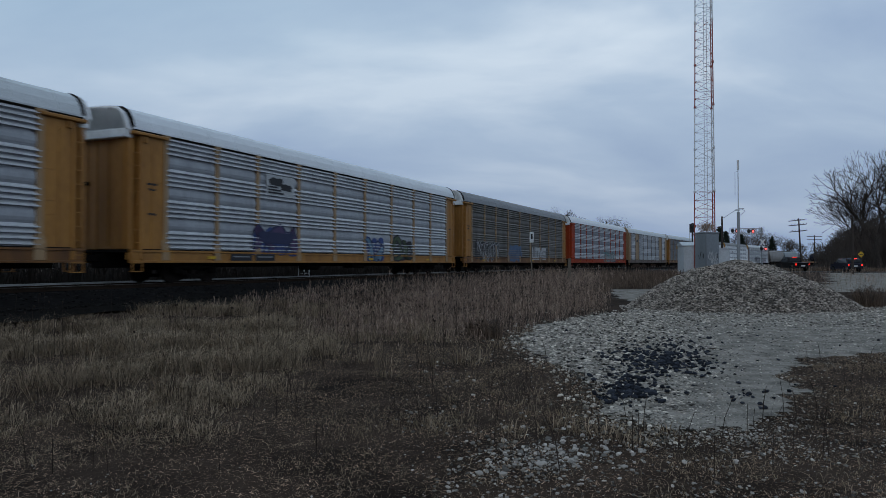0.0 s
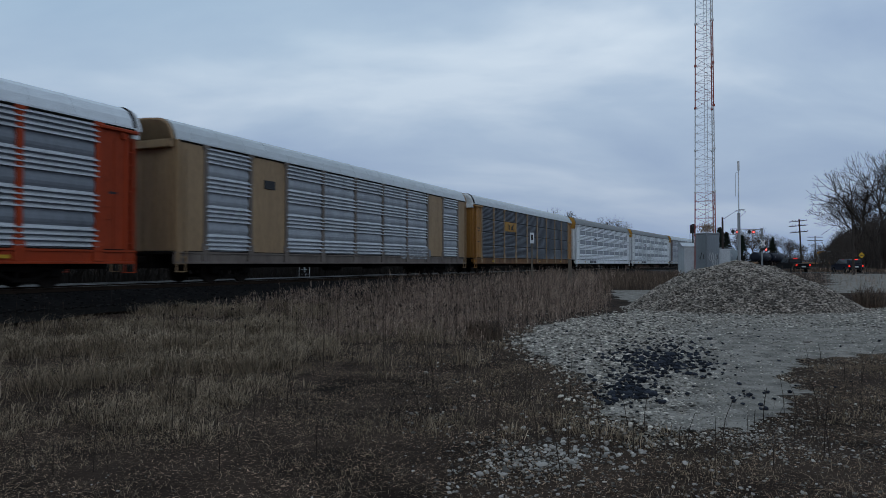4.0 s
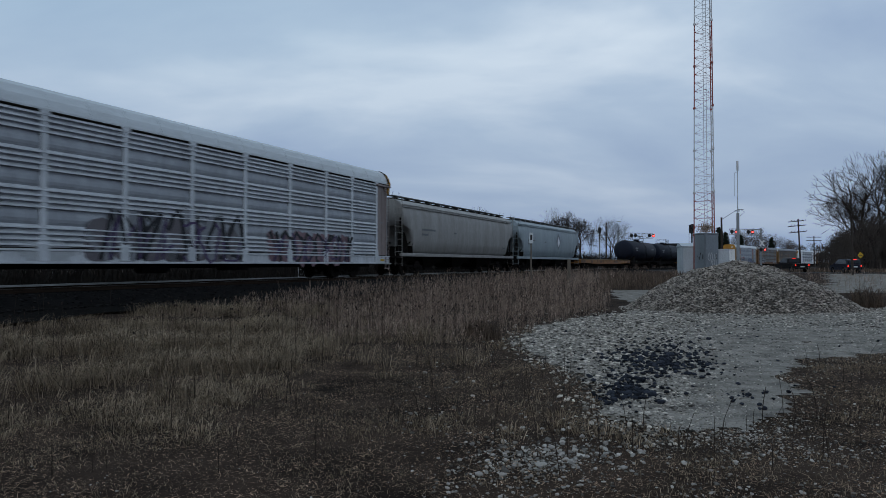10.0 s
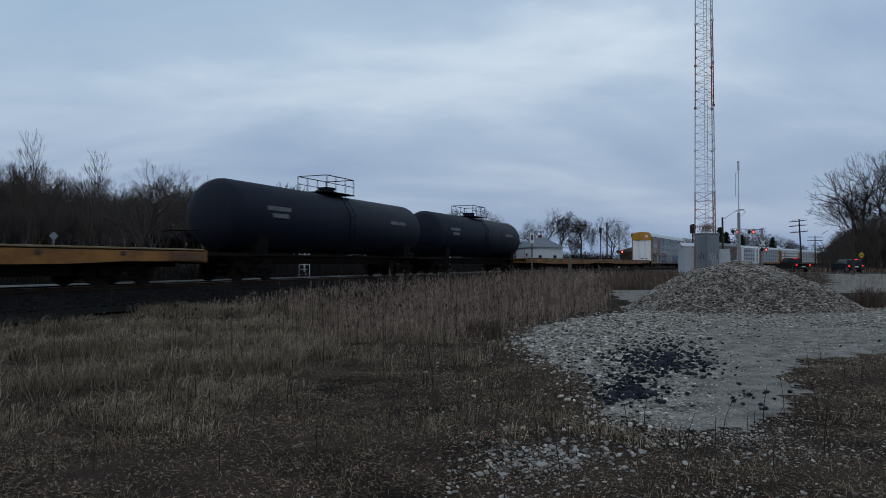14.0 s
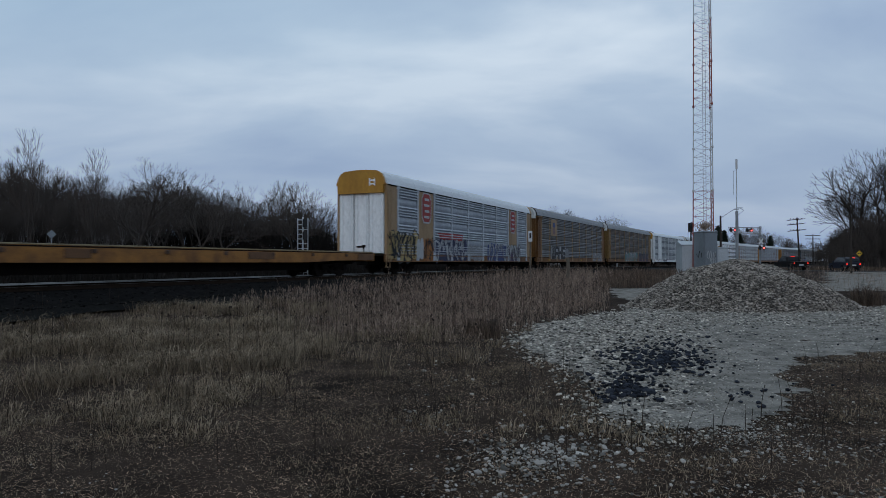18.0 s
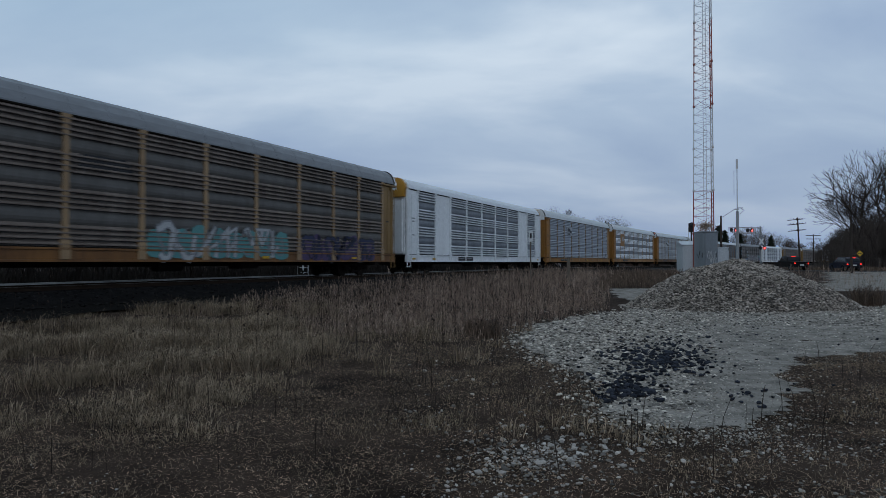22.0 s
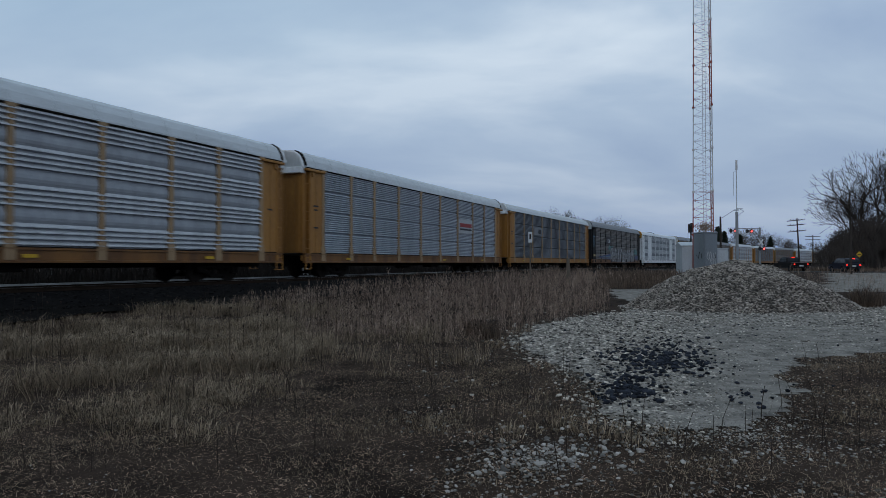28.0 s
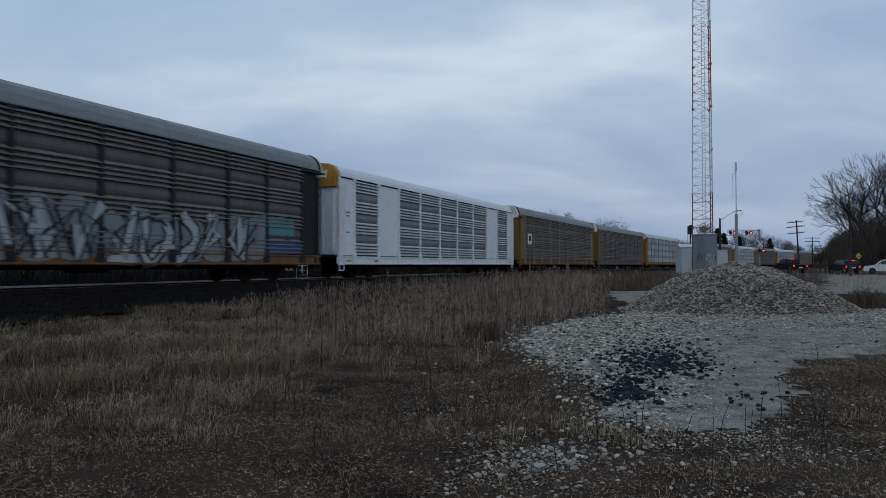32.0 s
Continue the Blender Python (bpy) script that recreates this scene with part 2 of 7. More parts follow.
# ---- ground, track bed and road ----
def make_ground():
    xs = sorted(set([-2500, -1200, -600, -350, -220, -150, -110] + list(np.arange(-80, -30, 5.0)) + list(np.arange(-30, 34, 0.6)) + list(np.arange(34, 100, 5.0))
                    + [110, 140, 180, 240, 320, 450, 700, 1300, 2500]))
    ys = sorted(set([-600, -200, -60, -20, -8] + list(np.arange(-4, 45, 0.6)) + list(np.arange(45, 150, 4.0)) + [160, 190, 230, 290, 380, 520, 800, 1400, 2800]))
    verts = [(x, y, ground_z(x, y)) for y in ys for x in xs]
    n = len(xs)
    faces = [(j * n + i, j * n + i + 1, (j + 1) * n + i + 1, (j + 1) * n + i) for j in range(len(ys) - 1) for i in range(n - 1)]
    ob = new("ground", fast_mesh("ground", verts, faces, True))
    ob.data.materials.append(GROUND)
    tagged(ob, "trodden brown earth with dead grass and scattered pebbles", "ground", kind="structure")


GROUND = material("earth", (0.052, 0.035, 0.026), (0.015, 0.0102, 0.008), rough=0.95, scale=1.1, fine=26, bump=1.0, amount=0.95)
make_ground()


def strip_along(name, s_list, profile, mat, label, category, kind="structure"):
    """A body with the profile (offset towards the camera, height) along the track."""
    verts, faces = [], []
    n = len(profile)
    for s in s_list:
        cx, cy, h = track(s)
        for w, z in profile:
            verts.append((cx + w * math.cos(h), cy - w * math.sin(h), z))
    for k in range(len(s_list) - 1):
        for i in range(n - 1):
            faces.append((k * n + i, k * n + i + 1, (k + 1) * n + i + 1, (k + 1) * n + i))
    me = fast_mesh(name, verts, faces)
    ob = new(name, me)
    me.materials.append(mat)
    return tagged(ob, label, category, kind=kind)


S_NEAR = list(np.arange(-60, 60, 3.0)) + list(np.arange(60, 700, 12.0))
strip_along("ballast_bed", S_NEAR, [(-3.5, 0.2), (-1.9, 0.75), (1.9, 0.75), (3.5, 0.2)], BALLAST, "crushed-stone ballast bed of the railway track, shade darkened into its colour", "ballast")
RAILP = [(-0.07, 0.0), (-0.07, 0.015), (-0.012, 0.04), (-0.012, 0.12), (-0.036, 0.13), (-0.036, 0.17), (0.036, 0.17), (0.036, 0.13), (0.012, 0.12), (0.012, 0.04), (0.07, 0.015), (0.07, 0.0)]
for side in (-0.7525, 0.7525):
    strip_along("rail_head", S_NEAR, [(side + w, RAIL + z) for w, z in ((-0.034, -0.006), (-0.028, 0.004), (0.028, 0.004), (0.034, -0.006))], SHINE, "polished top of the steel rail", "rail")
    strip_along("rail", S_NEAR, [(side + w, RAIL - 0.17 + z) for w, z in RAILP], STEEL, "worn steel rail spiked to wooden ties", "rail")

# ---- the cars of the train ----
WHEEL_ME = Shape().tube((0, -0.07, 0), (0, 0.07, 0), 0.457, n=20).tube((0, -0.1, 0), (0, -0.07, 0), 0.2, n=12).tube((0, 0.07, 0), (0, 0.1, 0), 0.2, n=12).mesh("wheel")
FRAME_SH = Shape()
FRAME_SH.box(-1.15, 1.15, -0.07, 0.07, 0.5, 0.62, 0.02).box(-0.42, 0.42, -0.09, 0.09, 0.18, 0.3, 0.02)
for sg in (-1, 1):
    FRAME_SH.box(sg * 0.9 - 0.17, sg * 0.9 + 0.17, -0.12, 0.12, 0.33, 0.6, 0.03)
    FRAME_SH.tube((sg * 0.35, 0, 0.24), (sg * 0.8, 0, 0.5), 0.08, n=6)
    FRAME_SH.tube((sg * 0.22, 0, 0.28), (sg * 0.22, 0, 0.54), 0.09, n=8)
SIDEFRAME_ME = FRAME_SH.mesh("sideframe")
BOLSTER_ME = Shape().box(-0.2, 0.2, -1.15, 1.15, 0.45, 0.68, 0.03).tube((0, 0, 0.6), (0, 0, 0.8), 0.3, n=12).mesh("bolster")
COUPLER_ME = Shape().box(-0.75, 0.1, -0.11, 0.11, 0.76, 0.98, 0.02).box(0.1, 0.42, -0.17, 0.13, 0.7, 1.02, 0.05).mesh("coupler")


def trucks(car, half):
    for sg in (-1, 1):
        truck = part("truck", BOLSTER_ME, UNDER, car, m=pose(sg * half, 0, 0))
        for y in (-1.0, 1.0):
            part("sideframe", SIDEFRAME_ME, UNDER, truck, m=pose(0, y, 0))
        for x in (-0.9, 0.9):
            for y in (-0.7525, 0.7525):
                part("wheel", WHEEL_ME, WHEEL, truck, m=pose(x, y, 0.457))


def couplers(car, half):
    for sg in (-1, 1):
        part("coupler", COUPLER_ME, UNDER, car, m=pose(sg * half, 0, 0, 0, 0, 0 if sg > 0 else 180))


# side of an auto carrier: posts at these distances from its middle, panels between them
POSTS = [-12.0, -9.5, -7.15, -4.35, -1.43, 1.43, 4.35, 7.15, 9.5, 12.0]
Z_SILL, Z_DECK, Z_EAVE, Z_TOP = 0.72, 1.14, 5.06, 5.88
HALF = 13.44


def slat_panel(width, per, depth, name):
    """Four tiers of sloped slats with flatter strips between them, drawn out as one bent sheet; the strips take the
    second material, as do the slats' gaps and undersides, where it is painted shade.
    """
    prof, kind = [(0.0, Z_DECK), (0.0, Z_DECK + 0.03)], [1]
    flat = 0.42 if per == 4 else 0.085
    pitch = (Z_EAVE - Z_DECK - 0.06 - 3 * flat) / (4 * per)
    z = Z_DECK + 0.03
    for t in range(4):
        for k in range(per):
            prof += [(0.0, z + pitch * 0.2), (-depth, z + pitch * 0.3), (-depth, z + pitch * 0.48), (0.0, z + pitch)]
            # gap and underside in the darker paint, so shade is in the colour
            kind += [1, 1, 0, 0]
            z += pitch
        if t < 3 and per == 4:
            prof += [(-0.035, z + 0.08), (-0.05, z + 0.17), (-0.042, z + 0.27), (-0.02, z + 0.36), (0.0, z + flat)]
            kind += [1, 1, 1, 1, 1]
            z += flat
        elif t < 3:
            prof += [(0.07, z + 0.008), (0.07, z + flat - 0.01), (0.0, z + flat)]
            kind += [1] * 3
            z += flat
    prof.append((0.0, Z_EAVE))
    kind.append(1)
    n = len(prof)
    v = [(x, y, z) for x in (-width / 2, width / 2) for y, z in prof]
    f = [(i, i + 1, n + i + 1, n + i) for i in range(n - 1)]
    me = bpy.data.meshes.new(name)
    me.from_pydata(v, [], f)
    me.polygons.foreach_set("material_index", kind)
    me.update()
    return me


SPANS = [b - a - 0.02 for a, b in zip(POSTS, POSTS[1:])]
LOUVRE = {"open": [slat_panel(w, 4, 0.1, "slat_panel") for w in SPANS], "fine": [slat_panel(w, 9, 0.065, "slat_panel") for w in SPANS]}
FLATP = []
for a, b in zip(POSTS, POSTS[1:]):
    s = Shape().box(-(b - a) / 2 + 0.01, (b - a) / 2 - 0.01, -0.045, 0.03, Z_DECK, Z_EAVE, 0.008)
    FLATP.append(s.mesh("plain_panel"))
POST_SH = Shape().sweep([(0.02, Z_DECK - 0.3), (-0.085, Z_DECK - 0.3), (-0.085, Z_EAVE - 0.02), (0.02, Z_EAVE - 0.02)], -0.1, 0.1)
POST_SH.sweep([(0.02, Z_DECK - 0.34), (-0.1, Z_DECK - 0.34), (-0.1, Z_DECK + 0.12), (-0.06, Z_DECK + 0.34), (0.02, Z_DECK + 0.34)], -0.17, 0.17)
POST_SH.sweep([(0.02, Z_EAVE), (-0.1, Z_EAVE), (-0.1, Z_EAVE - 0.1), (-0.05, Z_EAVE - 0.2), (0.02, Z_EAVE - 0.2)], -0.16, 0.16)
POST_ME = POST_SH.mesh("post")
CORNER_ME, WIDE_CORNER_ME, COLUMN_ME, LADDER_ME, BRACKET_ME, DOORGAP_ME = {}, {}, {}, {}, {}, {}
for sg in (-1, 1):
    # a flat panel, then a column set back behind it that carries the ladder, under a bracket at the eave
    xa, xb = sorted((sg * 12.02, sg * 13.04))
    sh = Shape().box(xa, xb, -0.05, 0.03, Z_SILL + 0.1, Z_EAVE - 0.1, 0.01).box(sg * 12.6 - 0.02, sg * 12.6 + 0.02, -0.066, -0.05, Z_SILL + 0.3, Z_EAVE - 0.4)
    for z in (2.1, 2.5, 3.4):
        sh.box(sg * 12.32 - 0.2, sg * 12.32 + 0.2, -0.064, -0.05, z, z + 0.03)
    CORNER_ME[sg] = sh.mesh("corner_panel")
    xa, xb = sorted((sg * 12.02, sg * 13.42))
    WIDE_CORNER_ME[sg] = Shape().box(xa, xb, -0.05, 0.03, Z_SILL + 0.1, Z_EAVE, 0.01).mesh("corner_panel")
    xa, xb = sorted((sg * 13.08, sg * 13.42))
    COLUMN_ME[sg] = Shape().box(xa, xb, 0.13, 0.2, Z_SILL + 0.1, Z_EAVE, 0.01).mesh("end_column")
    xa, xb = sorted((sg * 13.0, sg * 13.1))
    DOORGAP_ME[sg] = Shape().box(xa, xb, -0.09, 0.16, Z_SILL + 0.1, Z_EAVE - 0.05, 0.012).mesh("corner_post")
    lad = Shape()
    for x in (13.12, 13.42):
        lad.tube((sg * x, -0.05, 0.75), (sg * x, -0.05, 4.75), 0.02, n=5)
    for z in np.arange(0.95, 4.7, 0.42):
        lad.tube((sg * 13.12, -0.05, z), (sg * 13.42, -0.05, z), 0.018, n=4)
    LADDER_ME[sg] = lad.mesh("ladder")
    xa, xb = sorted((sg * 11.95, sg * 13.46))
    BRACKET_ME[sg] = Shape().box(xa, xb, -0.17, 0.02, Z_EAVE - 0.17, Z_EAVE - 0.06, 0.02).box(sg * 12.9 - 0.06, sg * 12.9 + 0.06, -0.13, 0.0, Z_EAVE - 0.4, Z_EAVE - 0.17, 0.02).mesh("door_track")
EDGE_ME = Shape().box(-0.05, 0.05, -0.11, 0.0, Z_SILL + 0.12, Z_EAVE, 0.012).mesh("corner_post")
SILL_SH = Shape().sweep([(-0.1, Z_SILL), (-0.1, Z_SILL + 0.06), (-0.055, Z_SILL + 0.07), (-0.055, Z_DECK - 0.07), (-0.1, Z_DECK - 0.06), (-0.1, Z_DECK), (0.06, Z_DECK), (0.06, Z_SILL)], -HALF, HALF)
SILL_ME = SILL_SH.mesh("side_sill")


def roof_profile(shrink=0.0):
    pts = [(-1.56, Z_EAVE - 0.02), (-1.56, Z_EAVE + 0.06), (-1.47, Z_EAVE + 0.34), (-1.3, Z_EAVE + 0.6), (-1.05, Z_TOP - 0.07), (-0.5, Z_TOP - 0.02), (0, Z_TOP)]
    pts = [(y * (1 - shrink), z - shrink * 1.2 if z > Z_EAVE + 0.01 else z) for y, z in pts]
    return pts + [(-y, z) for y, z in pts[-2::-1]]


ROOF_SH = Shape()
rp = roof_profile()
ROOF_SH.sweep(rp, -HALF + 0.02, HALF - 0.02)
for x in np.arange(-12.6, 12.7, 1.4):
    ROOF_SH.sweep([(y * 1.003, z + 0.009) for y, z in rp[1:-1]] + [(y * 0.99, z - 0.05) for y, z in rp[1:-1]][::-1], x - 0.03, x + 0.03)
ROOF_ME = ROOF_SH.mesh("roof")
LOWROOF_ME = Shape().sweep([(y, z if z < Z_EAVE + 0.01 else Z_EAVE + (z - Z_EAVE) * 0.84) for y, z in rp], -HALF + 0.02, HALF - 0.02).mesh("roof")
RIM_ME = Shape().sweep([(y * 1.012, z + 0.03) for y, z in rp[1:-1]] + [(y * 0.975, z - 0.05) for y, z in rp[1:-1]][::-1], -0.05, 0.05).mesh("roof_rim")
EAVE_ME = Shape().box(-HALF + 0.05, HALF - 0.05, -0.085, -0.02, Z_EAVE - 0.05, Z_EAVE + 0.01, 0.008).mesh("eave_rail")
SEAMLINE_ME = Shape().box(-HALF + 0.4, HALF - 0.4, -0.078, -0.02, Z_DECK - 0.015, Z_DECK + 0.035).mesh("deck_seam")


def low_profile(pts):
    return [(y, z if z < Z_EAVE + 0.01 else Z_EAVE + (z - Z_EAVE) * 0.84) for y, z in pts]


CAP_ME, GOLDCAP_ME = {}, {}
for low in (False, True):
    bend = low_profile if low else list
    sh = Shape().sweep(bend(roof_profile(0.05)), 0.0, 0.42).sweep(bend(roof_profile(0.0)), 0.36, 0.42)
    CAP_ME[low] = sh.box(0.1, 0.44, -1.47, 1.47, Z_EAVE - 0.28, Z_EAVE, 0.02).mesh("end_cap")
    sh = Shape().sweep(bend(roof_profile(0.0)), 0.0, 0.4)
    GOLDCAP_ME[low] = sh.sweep([(-1.47, Z_EAVE - 0.5), (-1.5, Z_EAVE), (1.5, Z_EAVE), (1.47, Z_EAVE - 0.5)], 0.12, 0.42).mesh("end_cap")
ENDDOOR_ME = []
for y0, y1, out in ((-1.46, -0.98, 0.13), (-0.96, -0.02, 0.09), (0.02, 0.96, 0.09), (0.98, 1.46, 0.13)):
    sh = Shape().box(0.0, out, y0, y1, 1.16, Z_EAVE - 0.27, 0.02)
    ym = (y0 + y1) / 2
    sh.box(out - 0.01, out + 0.03, ym - 0.06, ym + 0.06, 1.25, Z_EAVE - 0.4, 0.01)
    ENDDOOR_ME.append(sh.mesh("door_leaf"))
DOORBAR_ME = Shape().box(0.09, 0.2, -1.15, -0.35, 3.3, 3.42, 0.02).mesh("door_bar")
FOLDDOOR_ME = []
for y0, y1, x in ((-1.42, -0.52, 0.04), (-0.46, 0.46, 0.0), (0.52, 1.42, 0.04)):
    FOLD_SH = Shape().box(0.0, 0.1 + x, y0, y1, 1.2, Z_EAVE - 0.5, 0.02)
    FOLD_SH.box(0.0, 0.16 + x, y0 + 0.1, y0 + 0.24, 1.3, Z_EAVE - 0.6, 0.03)
    FOLD_SH.box(0.0, 0.16 + x, y1 - 0.24, y1 - 0.1, 1.3, Z_EAVE - 0.6, 0.03)
    FOLDDOOR_ME.append(FOLD_SH.mesh("door_leaf"))
SEAM_ME = Shape().box(0.0, 0.03, -1.48, 1.48, 1.16, Z_EAVE - 0.44, 0.01).mesh("door_backing")
LATCH_ME = Shape().box(0.09, 0.17, -0.32, 0.32, 1.52, 1.62, 0.02).mesh("door_latch")
CAPMARK_ME = Shape().box(0.0, 0.012, 0.62, 0.68, 0, 0.42).box(0.0, 0.012, 0.94, 1.0, 0, 0.42).box(0.0, 0.012, 0.68, 0.94, 0.06, 0.14).box(0.0, 0.012, 0.68, 0.94, 0.26, 0.34).mesh("cap_mark")
UNDER_SH = Shape().box(-13.4, 13.4, -0.35, 0.35, 0.55, 1.05, 0.02).box(-HALF, HALF, -1.5, 1.5, 1.05, 1.15, 0.02)
for x in np.arange(-9.2, 9.3, 2.3):
    UNDER_SH.box(x - 0.08, x + 0.08, -1.45, 1.45, 0.8, 1.05)
UNDER_SH.tube((-3.2, -0.9, 0.6), (-2.0, -0.9, 0.6), 0.22, n=10).box(1.0, 2.2, -1.1, -0.5, 0.45, 0.9, 0.03)
UNDERFRAME_ME = UNDER_SH.mesh("underframe")
STEP_SH = Shape()
for z in (0.42, 0.7):
    STEP_SH.box(-0.22, 0.22, -1.6, -1.5, z, z + 0.03)
for x in (-0.22, 0.19):
    STEP_SH.box(x, x + 0.03, -1.6, -1.56, 0.42, 1.0)
STIRRUP_ME = STEP_SH.mesh("stirrup_step")

PAINT = {}


def paint(name, base, other, rough=0.5, metal=0.0, streak=6.0, amount=0.55, scale=1.6, spec=0.25):
    PAINT[name] = material(name, base, other, rough=rough, metal=metal, scale=scale, fine=22, amount=amount, bump=0.06, streak=streak, spec=spec)


paint("yellow_paint", (0.36, 0.165, 0.036), (0.2, 0.09, 0.026), amount=0.6)
paint("tan_paint", (0.33, 0.215, 0.115), (0.2, 0.125, 0.07))
paint("rusty_yellow", (0.2, 0.088, 0.024), (0.085, 0.038, 0.018), amount=0.85)
paint("gold_paint", (0.43, 0.215, 0.03), (0.27, 0.125, 0.022), amount=0.6)
paint("orange_paint", (0.36, 0.046, 0.013), (0.2, 0.034, 0.013), spec=0.12)
paint("white_paint", (0.8, 0.81, 0.82), (0.62, 0.63, 0.64), amount=0.4)
paint("black_paint", (0.016, 0.016, 0.018), (0.035, 0.03, 0.028), rough=0.8)
paint("ochre_paint", (0.24, 0.14, 0.045), (0.13, 0.075, 0.032), amount=0.65)
paint("night_panel", (0.19, 0.168, 0.153), (0.11, 0.097, 0.088), rough=0.55, metal=0.1)
paint("steel_panel", (0.215, 0.216, 0.225), (0.13, 0.127, 0.127), rough=0.5, metal=0.2, amount=0.75)
paint("rose_brown", (0.255, 0.205, 0.19), (0.15, 0.115, 0.105), amount=0.7)
paint("brown_paint", (0.17, 0.11, 0.075), (0.11, 0.075, 0.055))
paint("silver_panel", (0.57, 0.585, 0.605), (0.38, 0.39, 0.4), rough=0.5, metal=0.25, amount=0.6)
paint("bright_panel", (0.93, 0.94, 0.96), (0.82, 0.835, 0.86), rough=0.45, metal=0.1, amount=0.4)
paint("blue_grey_panel", (0.47, 0.5, 0.545), (0.32, 0.34, 0.37), rough=0.45, metal=0.4)
paint("dark_panel", (0.185, 0.172, 0.158), (0.095, 0.087, 0.079), rough=0.55, metal=0.15, amount=0.75)
paint("slate_panel", (0.185, 0.197, 0.222), (0.11, 0.117, 0.132), rough=0.45, metal=0.35)
paint("brown_panel", (0.185, 0.148, 0.125), (0.09, 0.068, 0.056), rough=0.6, metal=0.1, amount=0.75)
paint("light_roof", (0.55, 0.58, 0.60), (0.42, 0.44, 0.45), amount=0.5, streak=0.3)
paint("grey_roof", (0.2, 0.21, 0.225), (0.145, 0.15, 0.16), amount=0.5, streak=0.3)
paint("dark_roof", (0.19, 0.195, 0.195), (0.14, 0.14, 0.14), amount=0.5, streak=0.3)
paint("white_roof", (0.68, 0.71, 0.74), (0.52, 0.54, 0.56), amount=0.4, streak=0.3)


# darker paint per panel: its strips, and the shade painted between its slats
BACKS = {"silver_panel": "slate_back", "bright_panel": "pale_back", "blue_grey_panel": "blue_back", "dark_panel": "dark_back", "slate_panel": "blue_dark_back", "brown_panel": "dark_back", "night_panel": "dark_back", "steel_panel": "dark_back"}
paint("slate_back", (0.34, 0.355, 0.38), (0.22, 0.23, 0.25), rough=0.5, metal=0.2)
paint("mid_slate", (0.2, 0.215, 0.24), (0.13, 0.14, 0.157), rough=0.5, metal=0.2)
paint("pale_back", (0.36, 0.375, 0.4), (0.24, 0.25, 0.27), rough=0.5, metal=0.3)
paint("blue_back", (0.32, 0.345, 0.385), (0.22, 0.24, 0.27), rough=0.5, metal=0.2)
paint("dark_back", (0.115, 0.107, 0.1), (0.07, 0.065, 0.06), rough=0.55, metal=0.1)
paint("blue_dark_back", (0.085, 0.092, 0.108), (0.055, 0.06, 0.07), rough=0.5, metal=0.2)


def auto_rack(label, panel, post, end, sill, roof, cap, plain=(), plain_mat=None, back=None, style="open", flush=False, low=False):
    car = thing("auto_rack_car", pose(0, 0, 0), label, "railway car", "cars of the freight train")
    P = PAINT
    for side in (-1, 1):
        turn = pose(0, 1.5 * side, 0, 0, 0, 0 if side < 0 else 180)
        for i, (a, b) in enumerate(zip(POSTS, POSTS[1:])):
            x = (a + b) / 2
            flat = i in plain
            if flat:
                part("plain_panel", FLATP[i], P[plain_mat or end], car, m=turn @ pose(x, 0, 0))
            else:
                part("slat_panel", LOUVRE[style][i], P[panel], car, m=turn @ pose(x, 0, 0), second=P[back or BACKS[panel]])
        for x in POSTS:
            part("post", POST_ME, P[post], car, m=turn @ pose(x, 0, 0))
        for sg in (-1, 1):
            if flush:
                part("corner_panel", WIDE_CORNER_ME[sg], P[end], car, m=turn)
                part("corner_post", EDGE_ME, P[end], car, m=turn @ pose(sg * 13.38, 0, 0))
                part("ladder", LADDER_ME[sg], P[end], car, m=turn @ pose(-sg * 0.1, -0.1, 0))
            else:
                part("corner_panel", CORNER_ME[sg], P[end], car, m=turn)
                part("end_column", COLUMN_ME[sg], P[end], car, m=turn)
                part("corner_post", DOORGAP_ME[sg], P[end], car, m=turn)
                part("ladder", LADDER_ME[sg], P[end], car, m=turn)
                part("door_track", BRACKET_ME[sg], P[end], car, m=turn)
        part("side_sill", SILL_ME, P[sill], car, m=turn)
        part("eave_rail", EAVE_ME, UNDER, car, m=turn)
        part("deck_seam", SEAMLINE_ME, UNDER, car, m=turn)
        for sg in (-1, 1):
            part("stirrup_step", STIRRUP_ME, P[end], car, m=pose(0, 0, 0, 0, 0, 0 if side < 0 else 180) @ pose(sg * 13.2, 0, 0))
    part("roof", LOWROOF_ME if low else ROOF_ME, P[roof], car)
    for sg in (-1, 1):
        turn = pose(sg * (HALF - 0.02), 0, 0, 0, 0, 0 if sg > 0 else 180)
        part("end_cap", (GOLDCAP_ME if cap == "gold_paint" else CAP_ME)[low], P[cap], car, m=turn @ pose(-0.2, 0, 0))
        if cap == "gold_paint":
            part("door_backing", SEAM_ME, P["slate_back"], car, m=turn @ pose(-0.08, 0, 0))
            for leaf in FOLDDOOR_ME:
                part("door_leaf", leaf, P["white_paint"], car, m=turn @ pose(-0.08, 0, 0))
            part("door_latch", LATCH_ME, UNDER, car, m=turn @ pose(-0.08, 0, 0))
            part("cap_mark", CAPMARK_ME, P["white_paint"], car, m=turn @ pose(0.246, 0, Z_EAVE - 0.1))
        else:
            for leaf in ENDDOOR_ME:
                part("door_leaf", leaf, P[end], car, m=turn @ pose(-0.08, 0, 0))
            part("door_bar", DOORBAR_ME, UNDER, car, m=turn @ pose(-0.08, 0, 0))
        if not flush and not low:
            part("roof_rim", RIM_ME, UNDER, car, m=turn @ pose(-0.04, 0, 0))
    part("underframe", UNDERFRAME_ME, UNDER, car)
    trucks(car, 10.05)
    couplers(car, 13.78)
    return car


